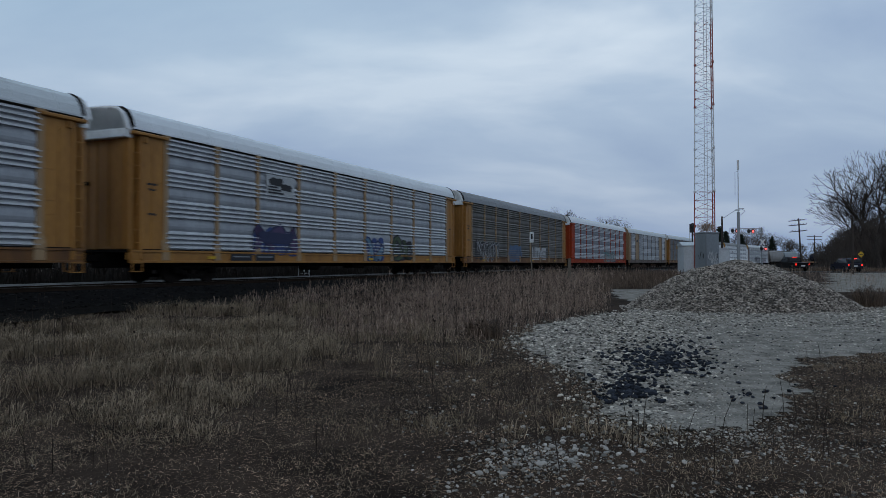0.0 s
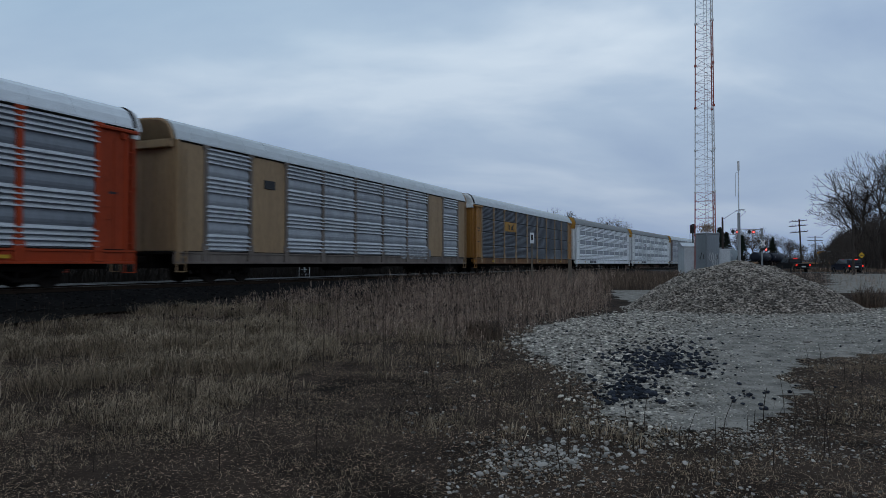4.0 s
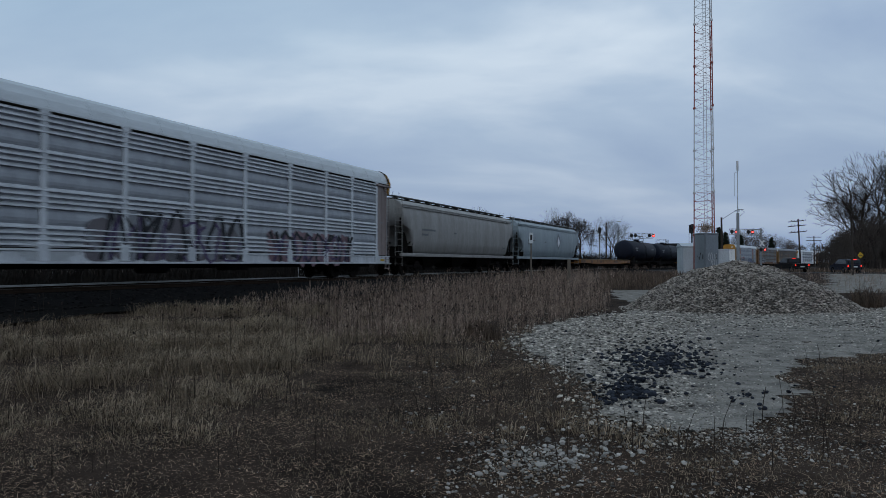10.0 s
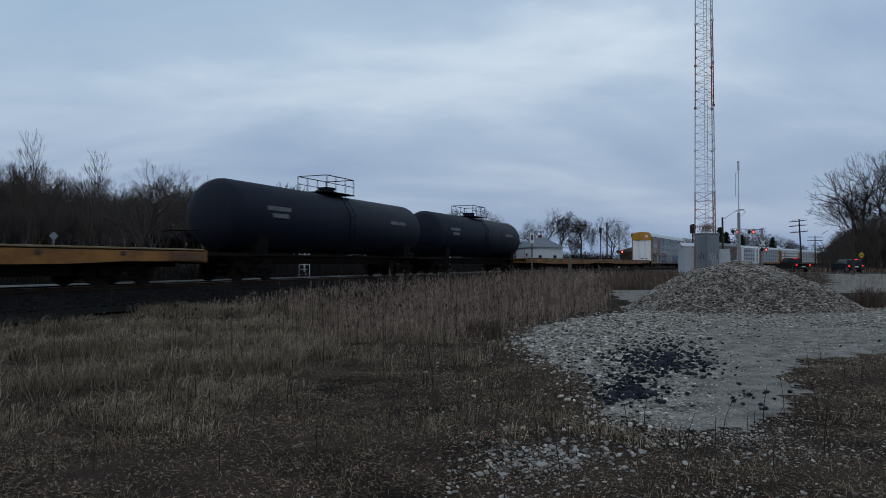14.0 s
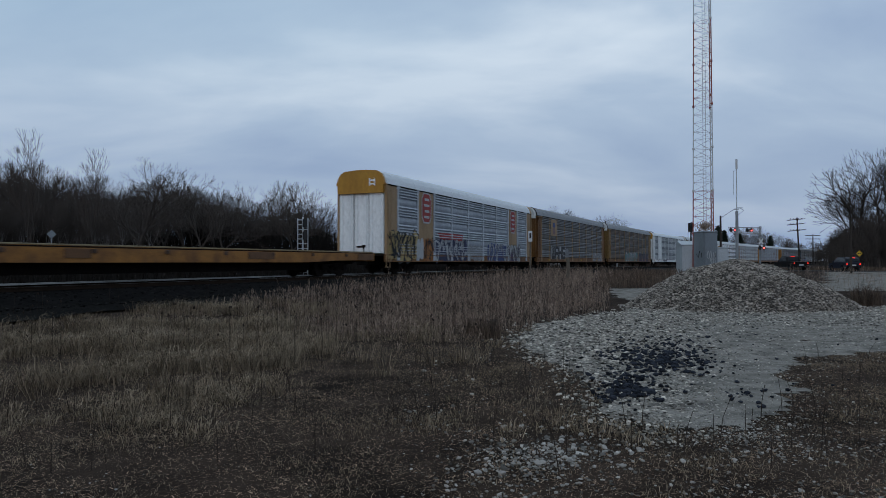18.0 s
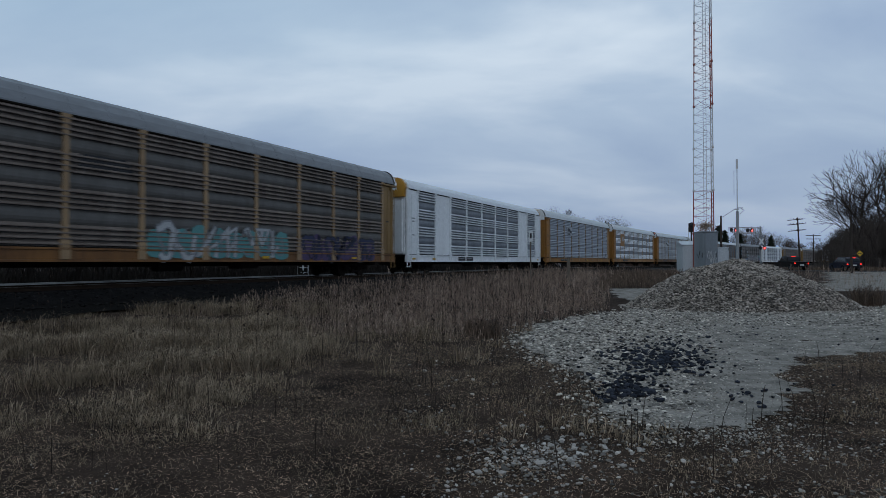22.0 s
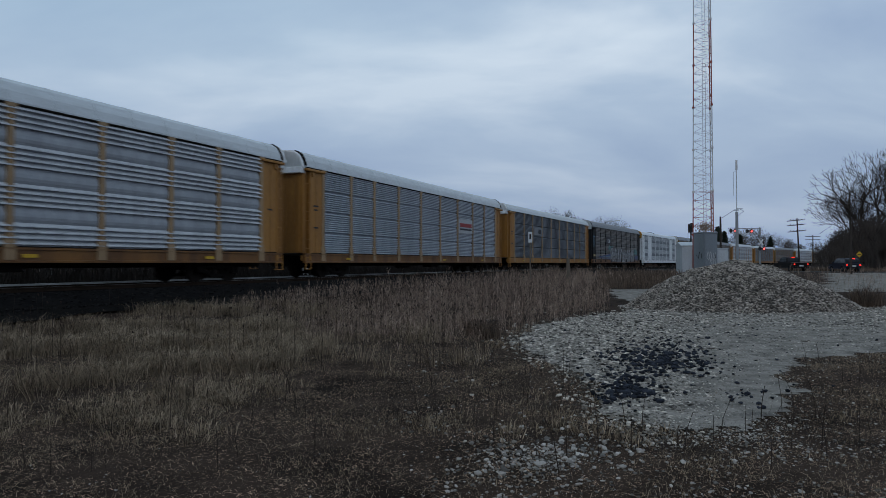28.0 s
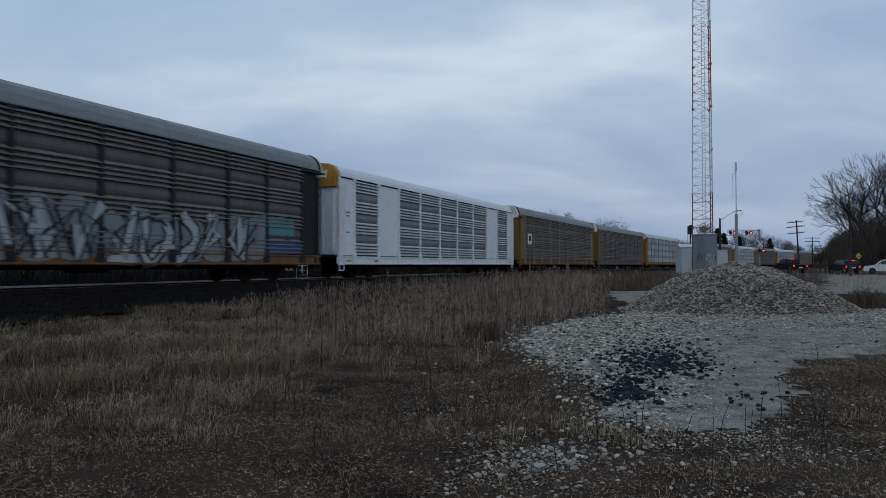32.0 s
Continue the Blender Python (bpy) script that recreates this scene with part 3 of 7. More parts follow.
def hopper_car(label, body_mat, roof_mat, logo=False):
    """Covered hopper: rounded sides, sloped ends over open bays darkened with painted shade, running boards on top."""
    car = thing("covered_hopper_car", pose(0, 0, 0), label, "railway car", "cars of the freight train")
    h = 9.75
    prof = [(-1.05, 1.2), (-1.45, 1.5), (-1.56, 2.1), (-1.58, 2.8), (-1.55, 3.6), (-1.45, 4.1), (-1.3, 4.3), (-0.9, 4.5), (0, 4.55)]
    prof = prof + [(-y, z) for y, z in prof[-2::-1]]
    body = Shape()

    def ring(x, z_low):
        return [(x, y, max(z, z_low)) for y, z in prof]

    rings = [ring(-h + u, 1.25 + 1.7 * math.sqrt(1 - (u / 1.35) ** 2)) for u in (0, 0.02, 0.35, 0.7, 1.0, 1.2, 1.31, 1.35)] + [ring(-h + 1.4, 1.2)]
    rings += [[(-x, y, z) for x, y, z in r] for r in rings[::-1]]
    body.rings(rings)
    part("body", body.mesh("body", True), body_mat, car)
    part("hatch_coaming", Shape().box(-h + 0.1, h - 0.1, -0.78, 0.78, 4.4, 4.6, 0.02), UNDER, car)
    for sg in (-1, 1):
        rib = Shape()
        for z in (4.02, 4.14):
            rib.box(-h, h, sg * 1.5 - 0.04, sg * 1.5 + 0.04, z, z + 0.05, 0.01)
        part("side_rail", rib, body_mat, car)
        sill = Shape().box(-h - 0.2, h + 0.2, sg * 1.5 - 0.08, sg * 1.5 + 0.08, 1.14, 1.34, 0.02)
        part("side_sill", sill, body_mat, car)
        end = Shape()
        end.box(sg * (h + 0.1) - 0.5, sg * (h + 0.1) + 0.5, -1.5, 1.5, 1.05, 1.15, 0.02)
        for y in (-1.35, 0, 1.35):
            end.box(sg * (h - 0.05) - 0.06, sg * (h - 0.05) + 0.06, y - 0.06, y + 0.06, 1.1, 3.4, 0.01)
            end.tube((sg * (h - 0.1), y, 1.2), (sg * (h - 1.6), y, 2.3), 0.05, n=5)
        # end frame in near-black instead of body paint, as shade of the bay
        part("end_frame", end, UNDER, car)
        # added black plate and sheet fill the open bay to stand for its shade
        part("end_bulkhead", Shape().box(sg * (h - 1.3) - 0.02, sg * (h - 1.3) + 0.02, -1.5, 1.5, 0.9, 2.1), UNDER, car)
        part("bay_sheet", Shape().box(min(sg * h, sg * (h - 1.3)), max(sg * h, sg * (h - 1.3)), -1.2, -1.16, 1.15, 2.6), UNDER, car)
        lad = Shape()
        for z in np.arange(0.7, 4.4, 0.36):
            lad.tube((sg * (h + 0.12), -1.55, z), (sg * (h + 0.12), -1.1, z), 0.014, n=5)
        for y in (-1.55, -1.1):
            lad.tube((sg * (h + 0.12), y, 0.6), (sg * (h + 0.12), y, 4.5), 0.018, n=5)
        part("ladder", lad, body_mat, car)
        rail = Shape()
        for x in (h - 0.1, h - 0.9):
            rail.tube((sg * x, -0.8, 4.5), (sg * x, -0.8, 4.95), 0.015, n=5)
        part("running_board", Shape().box(-h, h, sg * 0.62 - 0.22, sg * 0.62 + 0.22, 4.7, 4.75, 0.008), roof_mat, car)
        for x in np.arange(-9, 9.1, 1.5):
            rail.box(x - 0.03, x + 0.03, sg * 0.62 - 0.2, sg * 0.62 + 0.2, 4.48, 4.7)
        part("roof_brackets", rail, roof_mat, car)
    for i in range(5):
        part("hatch", Shape().tube((-7.4 + 3.7 * i, 0, 4.5), (-7.4 + 3.7 * i, 0, 4.66), 0.38, n=14), roof_mat, car)
    for x in (-4.6, 0, 4.6):
        bay = Shape()
        bay.rings([[(x - 2.0, -1.2, 1.3), (x + 2.0, -1.2, 1.3), (x + 2.0, 1.2, 1.3), (x - 2.0, 1.2, 1.3)],
                   [(x - 0.5, -0.6, 0.45), (x + 0.5, -0.6, 0.45), (x + 0.5, 0.6, 0.45), (x - 0.5, 0.6, 0.45)]])
        part("discharge_bay", bay, UNDER, car)
        part("outlet_gate", Shape().box(x - 0.6, x + 0.6, -0.75, 0.75, 0.3, 0.45, 0.02), UNDER, car)
    part("underframe", Shape().box(-10.3, 10.3, -0.35, 0.35, 0.75, 1.1, 0.02), UNDER, car)
    for x0, z0, w0 in ((-6.4, 2.75, 1.9), (-2.2, 2.7, 0.3), (7.6, 1.9, 0.5), (-6.9, 2.45, 0.8)):
        part("lettering_bar", Shape().box(x0 - w0 / 2, x0 + w0 / 2, -1.604, -1.585, z0, z0 + 0.11), PAINT["faded_mark"], car)
    if logo:
        mk = Shape()
        c, r = (2.1, 2.95), 0.78
        mk.add([(c[0], -1.6, c[1] + r * 1.1), (c[0] + r, -1.6, c[1]), (c[0], -1.6, c[1] - r * 1.1), (c[0] - r, -1.6, c[1])], [(0, 1, 2, 3)])
        part("emblem", mk, PAINT["slate_panel"], car, "dark diamond emblem")
        mk = Shape()
        mk.add([(c[0] + 0.02, -1.606, c[1] + 0.5), (c[0] + 0.42, -1.606, c[1] - 0.1), (c[0] + 0.02, -1.606, c[1] - 0.62), (c[0] - 0.4, -1.606, c[1] - 0.15)], [(0, 1, 2, 3)])
        part("emblem_centre", mk, PAINT["white_paint"], car, "white mark in the dark diamond")
    trucks(car, 7.4)
    couplers(car, 10.05)
    return car


def tank_car(label):
    car = thing("tank_car", pose(0, 0, 0), label, "railway car", "cars of the freight train")
    h, r, zc = 8.75, 1.5, 2.72
    prof = [(-h, 0.02), (-h + 0.04, 0.5), (-h + 0.16, 0.9), (-h + 0.38, 1.22), (-h + 0.66, 1.41), (-h + 0.95, r), (-0.2, r), (0, r + 0.012), (0.2, r)]
    prof += [(-x, rr) for x, rr in prof[5::-1]]
    sh = Shape()
    sh.rings([[(x, rr * math.cos(a), zc + rr * math.sin(a)) for a in (2 * math.pi * i / 36 for i in range(36))] for x, rr in prof])
    me = sh.mesh("tank", True)
    part("tank", me, PAINT["tank_black"], car)
    dome = Shape().tube((0, 0, zc + r - 0.05), (0, 0, zc + r + 0.28), 0.42, n=18).tube((0, 0, zc + r + 0.28), (0, 0, zc + r + 0.36), 0.46, n=18)
    for x in (-0.75, 0.75):
        dome.tube((x, 0, zc + r - 0.05), (x, 0, zc + r + 0.18), 0.12, n=10)
    part("valve_dome", dome, PAINT["tank_black"], car)
    plat = Shape().box(-1.3, 1.3, -0.9, 0.9, zc + r + 0.02, zc + r + 0.07, 0.01)
    part("platform", plat, UNDER, car)
    rail = Shape()
    for x in (-1.25, 1.25):
        for y in (-0.85, 0.85):
            rail.tube((x, y, zc + r), (x, y, zc + r + 0.85), 0.022, n=6)
        rail.tube((x, -0.85, zc + r + 0.85), (x, 0.85, zc + r + 0.85), 0.022, n=6)
    for y in (-0.85, 0.85):
        rail.tube((-1.25, y, zc + r + 0.85), (1.25, y, zc + r + 0.85), 0.022, n=6)
        rail.tube((-1.25, y, zc + r + 0.48), (1.25, y, zc + r + 0.48), 0.018, n=5)
        for x in (-0.45, 0.45):
            rail.tube((x, y, zc + r), (x, y, zc + r + 0.85), 0.02, n=5)
    part("guard_rail", rail, UNDER, car)
    for sg in (-1, 1):
        lad = Shape()
        for x in (-0.22, 0.22):
            lad.tube((x, sg * 1.56, 1.0), (x, sg * 1.56, zc + 0.5), 0.018, n=5).tube((x, sg * 1.56, zc + 0.5), (x, sg * 0.9, zc + r + 0.05), 0.018, n=5)
        for z in np.arange(1.1, 3.2, 0.32):
            lad.tube((-0.22, sg * 1.56, z), (0.22, sg * 1.56, z), 0.014, n=5)
        part("ladder", lad, UNDER, car)
        part("end_deck", Shape().box(sg * 8.6 - 1.0, sg * 8.6 + 1.0, -1.45, 1.45, 0.98, 1.12, 0.02), UNDER, car)
        part("saddle", Shape().sweep([(-1.2, 1.1), (-1.3, 1.9), (-0.8, 1.5), (0, 1.3), (0.8, 1.5), (1.3, 1.9), (1.2, 1.1)], sg * 6.6 - 0.35, sg * 6.6 + 0.35), UNDER, car)
        rl = Shape().tube((sg * 9.5, -1.4, 1.1), (sg * 9.5, -1.4, 2.0), 0.02, n=5).tube((sg * 9.5, 1.4, 1.1), (sg * 9.5, 1.4, 2.0), 0.02, n=5).tube((sg * 9.5, -1.4, 2.0), (sg * 9.5, 1.4, 2.0), 0.02, n=5)
        part("end_rail", rl, UNDER, car)
        part("side_walk", Shape().box(-7.6, 7.6, sg * 1.42 - 0.08, sg * 1.42 + 0.08, 1.02, 1.1, 0.01), UNDER, car)
        band = Shape()
        for x0, x1, z in ((-6.6, -5.0, 3.05), (-6.3, -5.2, 2.75), (4.2, 6.0, 3.0)):
            yy = math.sqrt(max(0.01, (r + 0.012) ** 2 - (z - zc) ** 2))
            band.box(x0, x1, sg * yy - 0.012, sg * yy + 0.012, z - 0.09, z + 0.09)
        part("marking", band, PAINT["dull_white"], car, "worn white lettering as bars")
    part("underframe", Shape().box(-9.3, 9.3, -0.3, 0.3, 0.7, 1.0, 0.02), UNDER, car)
    trucks(car, 6.7)
    couplers(car, 9.15)
    return car


def flat_car(label, half, mat, deck):
    car = thing("flat_car", pose(0, 0, 0), label, "railway car", "cars of the freight train")
    part("deck", Shape().box(-half, half, -1.42, 1.42, 1.06, 1.14, 0.01), deck, car)
    for sg in (-1, 1):
        sill, n, rings = Shape(), 14, []
        for k in range(n + 1):
            x = -half + 2 * half * k / n
            d = 0.40 + 0.1 * min(1, max(0, (half - abs(x)) - 3.5) / 2.5)
            rings.append([(x, sg * 1.5 - 0.05, 1.2), (x, sg * 1.5 + 0.05, 1.2), (x, sg * 1.5 + 0.05, 1.2 - d), (x, sg * 1.5 - 0.05, 1.2 - d)])
        sill.rings(rings)
        part("side_sill", sill, mat, car)
        for x in np.arange(-half + 1.5, half - 1, 2.9):
            part("tie_down", Shape().box(x - 0.1, x + 0.1, sg * 1.56 - 0.03, sg * 1.56 + 0.03, 0.98, 1.12, 0.015), PAINT["rust_brown"], car)
        part("end_sill", Shape().box(sg * half - 0.12, sg * half + 0.12, -1.5, 1.5, 0.75, 1.2, 0.03), mat, car)
        part("brake_stand", Shape().tube((sg * (half - 0.5), -1.2, 1.2), (sg * (half - 0.5), -1.2, 1.62), 0.03, n=6).box(sg * (half - 0.5) - 0.05, sg * (half - 0.5) + 0.05, -1.3, -1.1, 1.5, 1.62, 0.01), UNDER, car)
        part("hitch", Shape().box(sg * half * 0.36 - 0.7, sg * half * 0.36 + 0.7, -0.5, 0.5, 1.14, 1.26, 0.03), UNDER, car)
        part("deck_edge", Shape().box(-half + 0.1, half - 0.1, sg * 1.5 - 0.045, sg * 1.5 + 0.045, 1.204, 1.25, 0.008), PAINT["deck_edge"], car)
        part("edge_seam", Shape().box(-half + 0.1, half - 0.1, sg * 1.5 - 0.056, sg * 1.5 + 0.056, 1.15, 1.19), UNDER, car)
        for x, w in ((-half + 1.0, 1.9), (half - 0.9, 1.6), (half * 0.32, 1.7), (-half * 0.3, 0.9), (-half * 0.62, 0.7)):
            part("patch_plate", Shape().box(x - w / 2, x + w / 2, sg * 1.56 - 0.012, sg * 1.56 + 0.012, 0.83, 1.12, 0.005), PAINT["rust_plate"], car)
    part("underframe", Shape().box(-half + 0.3, half - 0.3, -0.4, 0.4, 0.6, 1.06, 0.02).box(-half + 5, half - 5, -0.9, 0.9, 0.34, 0.9, 0.02), UNDER, car)
    trucks(car, half - 3.1)
    couplers(car, half + 0.2)
    return car


paint("tank_black", (0.009, 0.0115, 0.021), (0.013, 0.0155, 0.025), rough=0.6, amount=0.6, spec=0.12)
paint("faded_mark", (0.11, 0.115, 0.12), (0.17, 0.175, 0.18))
paint("rust_brown", (0.085, 0.045, 0.028), (0.045, 0.027, 0.02), amount=0.7)
paint("rust_plate", (0.15, 0.072, 0.032), (0.07, 0.036, 0.02), amount=0.8, streak=1.0)
paint("deck_edge", (0.27, 0.215, 0.12), (0.16, 0.12, 0.07), amount=0.6, streak=1.0)
paint("dull_white", (0.16, 0.16, 0.165), (0.07, 0.07, 0.07))
paint("cream_hopper", (0.29, 0.278, 0.262), (0.19, 0.175, 0.16), amount=0.7)
paint("blue_hopper", (0.27, 0.315, 0.335), (0.20, 0.23, 0.245), amount=0.5)
paint("flat_yellow", (0.31, 0.135, 0.03), (0.115, 0.05, 0.022), amount=0.75, streak=1.0)
paint("deck_planks", (0.20, 0.14, 0.075), (0.10, 0.075, 0.05), amount=0.7, streak=1.0)

A = auto_rack
G = "gold_paint"
LIST = []


def add_car(ob, length):
    LIST.append((ob, length))
    return ob


PITCH = 28.6
add_car(A("yellow auto rack with grey louvred sides and pale roof", "silver_panel", "tan_paint", "yellow_paint", "rusty_yellow", "light_roof", "white_paint"), PITCH)
C1 = add_car(A("yellow auto rack with silver louvred sides and blue spray paint", "silver_panel", "tan_paint", "yellow_paint", "yellow_paint", "white_roof", "white_paint"), PITCH)
C2 = add_car(A("dark grey auto rack with tan posts and spray paint", "dark_panel", "tan_paint", "yellow_paint", "rusty_yellow", "grey_roof", "white_paint"), PITCH)
C3 = add_car(A("orange auto rack with silver louvred sides", "silver_panel", "orange_paint", "orange_paint", "orange_paint", "white_roof", "white_paint", back="mid_slate"), PITCH)
C4 = add_car(A("tan auto rack with silver louvres and two plain panels", "silver_panel", "brown_panel", "tan_paint", "brown_panel", "light_roof", "tan_paint", plain=(1, 7), flush=True), PITCH)
C5 = add_car(A("yellow auto rack with slate-grey sides and tan posts", "slate_panel", "tan_paint", "yellow_paint", "rusty_yellow", "light_roof", "white_paint", style="fine"), PITCH)
C6 = add_car(A("white auto rack with dark grey roof and golden end cap", "bright_panel", "white_paint", "white_paint", "white_paint", "dark_roof", G), PITCH)
C7 = add_car(A("white auto rack with dark grey roof and golden end cap", "bright_panel", "white_paint", "white_paint", "white_paint", "dark_roof", G), PITCH)
C8 = add_car(A("weathered grey auto rack with spray-painted lower side", "silver_panel", "silver_panel", "rose_brown", "silver_panel", "light_roof", G), PITCH)
H1 = add_car(hopper_car("cream-grey covered hopper with dark end bays", PAINT["cream_hopper"], PAINT["dark_roof"]), 21.48)
H2 = add_car(hopper_car("pale blue-grey covered hopper with a white diamond emblem", PAINT["blue_hopper"], PAINT["dark_roof"], True), 20.98)
F1 = add_car(flat_car("long empty flat car with rusty yellow sills", 12.75, PAINT["flat_yellow"], PAINT["deck_planks"]), 26.64)
T1 = add_car(tank_car("glossy black tank car with railed valve platform"), 19.3)
T2 = add_car(tank_car("black tank car with railed valve platform and ladder"), 19.37)
F2 = add_car(flat_car("long empty flat car with rusty yellow sills", 13.75, PAINT["flat_yellow"], PAINT["deck_planks"]), 28.69)
F3 = add_car(flat_car("long empty flat car with worn yellow sills", 13.75, PAINT["flat_yellow"], PAINT["deck_planks"]), 28.69)
R1 = add_car(A("tan auto rack with golden end cap and bright spray paint", "blue_grey_panel", "blue_grey_panel", "tan_paint", "rusty_yellow", "white_roof", G, plain=(1, 7), flush=True), PITCH)
R2 = add_car(A("brown-grey auto rack with yellow ends and white spray paint", "steel_panel", "tan_paint", "rusty_yellow", "rusty_yellow", "grey_roof", "white_paint"), PITCH)
R3 = add_car(A("dark auto rack with tan posts and teal spray paint", "brown_panel", "tan_paint", "ochre_paint", "rusty_yellow", "grey_roof", "white_paint"), PITCH)
R4 = add_car(A("white auto rack with grey louvres and golden end cap", "silver_panel", "white_paint", "white_paint", "white_paint", "white_roof", G, plain=(1, 7), flush=True, low=True, back="mid_slate"), PITCH)
R5 = add_car(A("yellow auto rack with blue-grey sides and a black and white mark", "blue_grey_panel", "tan_paint", "yellow_paint", "yellow_paint", "light_roof", "white_paint"), PITCH)
R6 = add_car(A("yellow auto rack with bright slatted sides", "bright_panel", "tan_paint", "yellow_paint", "yellow_paint", "light_roof", "white_paint", back="mid_slate"), PITCH)
R7 = add_car(A("weathered yellow auto rack with grey sides and tan posts", "silver_panel", "tan_paint", "yellow_paint", "rusty_yellow", "light_roof", "white_paint"), PITCH)
R8 = add_car(A("yellow auto rack with slate-grey sides and a red and white plate", "blue_grey_panel", "tan_paint", "yellow_paint", "rusty_yellow", "light_roof", "white_paint", style="fine"), PITCH)
R9 = add_car(A("yellow auto rack with dark grey sides and tan posts", "slate_panel", "tan_paint", "yellow_paint", "yellow_paint", "light_roof", "white_paint", style="fine", low=True), PITCH)
R10 = add_car(A("black auto rack with dark panels and white spray-painted letters", "night_panel", "black_paint", "black_paint", "rusty_yellow", "grey_roof", "light_roof"), PITCH)
R11 = add_car(A("white auto rack with grey louvres and golden end cap", "silver_panel", "white_paint", "white_paint", "white_paint", "white_roof", G, plain=(1, 7), flush=True, low=True, back="mid_slate"), PITCH)
R12 = add_car(A("brown-grey auto rack with tan posts", "brown_panel", "tan_paint", "ochre_paint", "rusty_yellow", "grey_roof", "white_paint"), PITCH)
R13 = add_car(A("brown auto rack with yellow ends", "brown_panel", "brown_panel", "ochre_paint", "brown_panel", "grey_roof", "white_paint"), PITCH)
R14 = add_car(A("yellow auto rack with pale slatted sides", "silver_panel", "yellow_paint", "yellow_paint", "yellow_paint", "light_roof", "white_paint"), PITCH)
for src in (R9, R12, R7, R13, R5, R12, R9, R3, R13, R7):
    add_car(copy_thing(src, pose(0, 0, 0)), PITCH)

S_FIRST, SPEED = 14.356, 20.853


# ---- crossing, mast, huts ----
GRAVEL = material("gravel", (0.275, 0.246, 0.216), (0.1, 0.09, 0.08), rough=0.95, scale=2.4, fine=30, bump=1.0, amount=0.85)
PALE = material("pale_gravel", (0.25, 0.243, 0.235), (0.15, 0.146, 0.142), rough=0.95, scale=0.9, fine=16, bump=1.0, amount=0.7)
# cinder colour lowered below coal to hold the shade among the stones
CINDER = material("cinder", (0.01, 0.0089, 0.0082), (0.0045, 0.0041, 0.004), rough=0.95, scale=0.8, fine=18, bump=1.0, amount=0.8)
TRACK_STONE = material("track_stone", (0.15, 0.146, 0.142), (0.03, 0.029, 0.028), rough=0.95, scale=0.42, fine=16, bump=1.0, amount=1.0)
STONES = material("heap_stone", (0.3, 0.262, 0.228), (0.08, 0.069, 0.061), rough=0.9, scale=3, fine=20, island=0.85, amount=0.7)
# darker than the stones: the shade of the gaps is painted into the core
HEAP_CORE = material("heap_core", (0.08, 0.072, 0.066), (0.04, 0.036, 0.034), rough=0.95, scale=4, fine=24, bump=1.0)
PEBBLE = material("pebble", (0.43, 0.382, 0.33), (0.042, 0.038, 0.034), rough=0.85, scale=5, fine=20, island=0.9, amount=1.0)
DARK_STONE = material("dark_stone", (0.026, 0.029, 0.038), (0.012, 0.013, 0.017), rough=0.86, scale=3, fine=20, island=0.6)
GALV = material("galvanised", (0.50, 0.53, 0.56), (0.38, 0.405, 0.43), rough=0.5, metal=0.2, scale=1.5, streak=4)
GALV_DARK = material("dull_galvanised", (0.26, 0.28, 0.30), (0.18, 0.19, 0.205), rough=0.6, metal=0.1, scale=1.5, streak=4)
GREY_CAB = material("grey_cabinet", (0.20, 0.225, 0.25), (0.14, 0.155, 0.17), rough=0.55, metal=0.15, scale=1.2, streak=5)
RED_STEEL = material("red_steel", (0.30, 0.075, 0.06), (0.19, 0.06, 0.05), rough=0.65)
WHITE_STEEL = material("white_steel", (0.6, 0.6, 0.61), (0.42, 0.42, 0.44), rough=0.65)
DARK_METAL = material("dark_metal", (0.03, 0.03, 0.032), rough=0.6)
WOOD = material("weathered_wood", (0.16, 0.135, 0.11), (0.09, 0.075, 0.06), rough=0.9, scale=4, streak=8)
CREOSOTE = material("creosoted_wood", (0.055, 0.045, 0.04), (0.03, 0.026, 0.024), rough=0.9, scale=3, streak=8)
LAMP_RED = material("lit_red_lens", (1.0, 0.06, 0.05), (0.9, 0.05, 0.04), rough=0.3, glow=13.0, bump=0)
LAMP_TAIL = material("lit_tail_lens", (1.0, 0.02, 0.012), (0.9, 0.015, 0.01), rough=0.3, glow=5.0, bump=0)
YELLOW_SIGN = material("yellow_sign", (0.55, 0.33, 0.02), (0.4, 0.24, 0.02), rough=0.5)
WHITE_BOARD = material("white_board", (0.62, 0.64, 0.66), (0.45, 0.46, 0.48), rough=0.6)
SPRAY = {n: material("spray_" + n, c, tuple(v * 0.8 for v in c), rough=0.5, scale=4, bump=0, amount=0.4) for n, c in {
    "white": (0.4, 0.41, 0.42), "black": (0.018, 0.018, 0.021), "blue": (0.035, 0.065, 0.20), "sky": (0.13, 0.24, 0.35), "red": (0.30, 0.032, 0.03),
    "yellow": (0.40, 0.30, 0.13), "pink": (0.20, 0.125, 0.14), "green": (0.05, 0.08, 0.035), "teal": (0.09, 0.25, 0.25), "grey": (0.21, 0.215, 0.23),
    "purple": (0.07, 0.045, 0.11), "orange": (0.36, 0.14, 0.035), "steel_blue": (0.06, 0.11, 0.2), "mauve": (0.13, 0.115, 0.125), "navy": (0.022, 0.028, 0.075)}.items()}


def plan(px, depth, z=None):
    """Plan point in the direction px at that depth, on the ground or at height z."""
    x = (px - 784) / F_PX * depth
    return (x, depth, ground_z(x, depth) if z is None else z)


def high(py, depth):
    """Height seen at py at that depth."""
    return EYE + (465.84 - py) * depth / F_PX


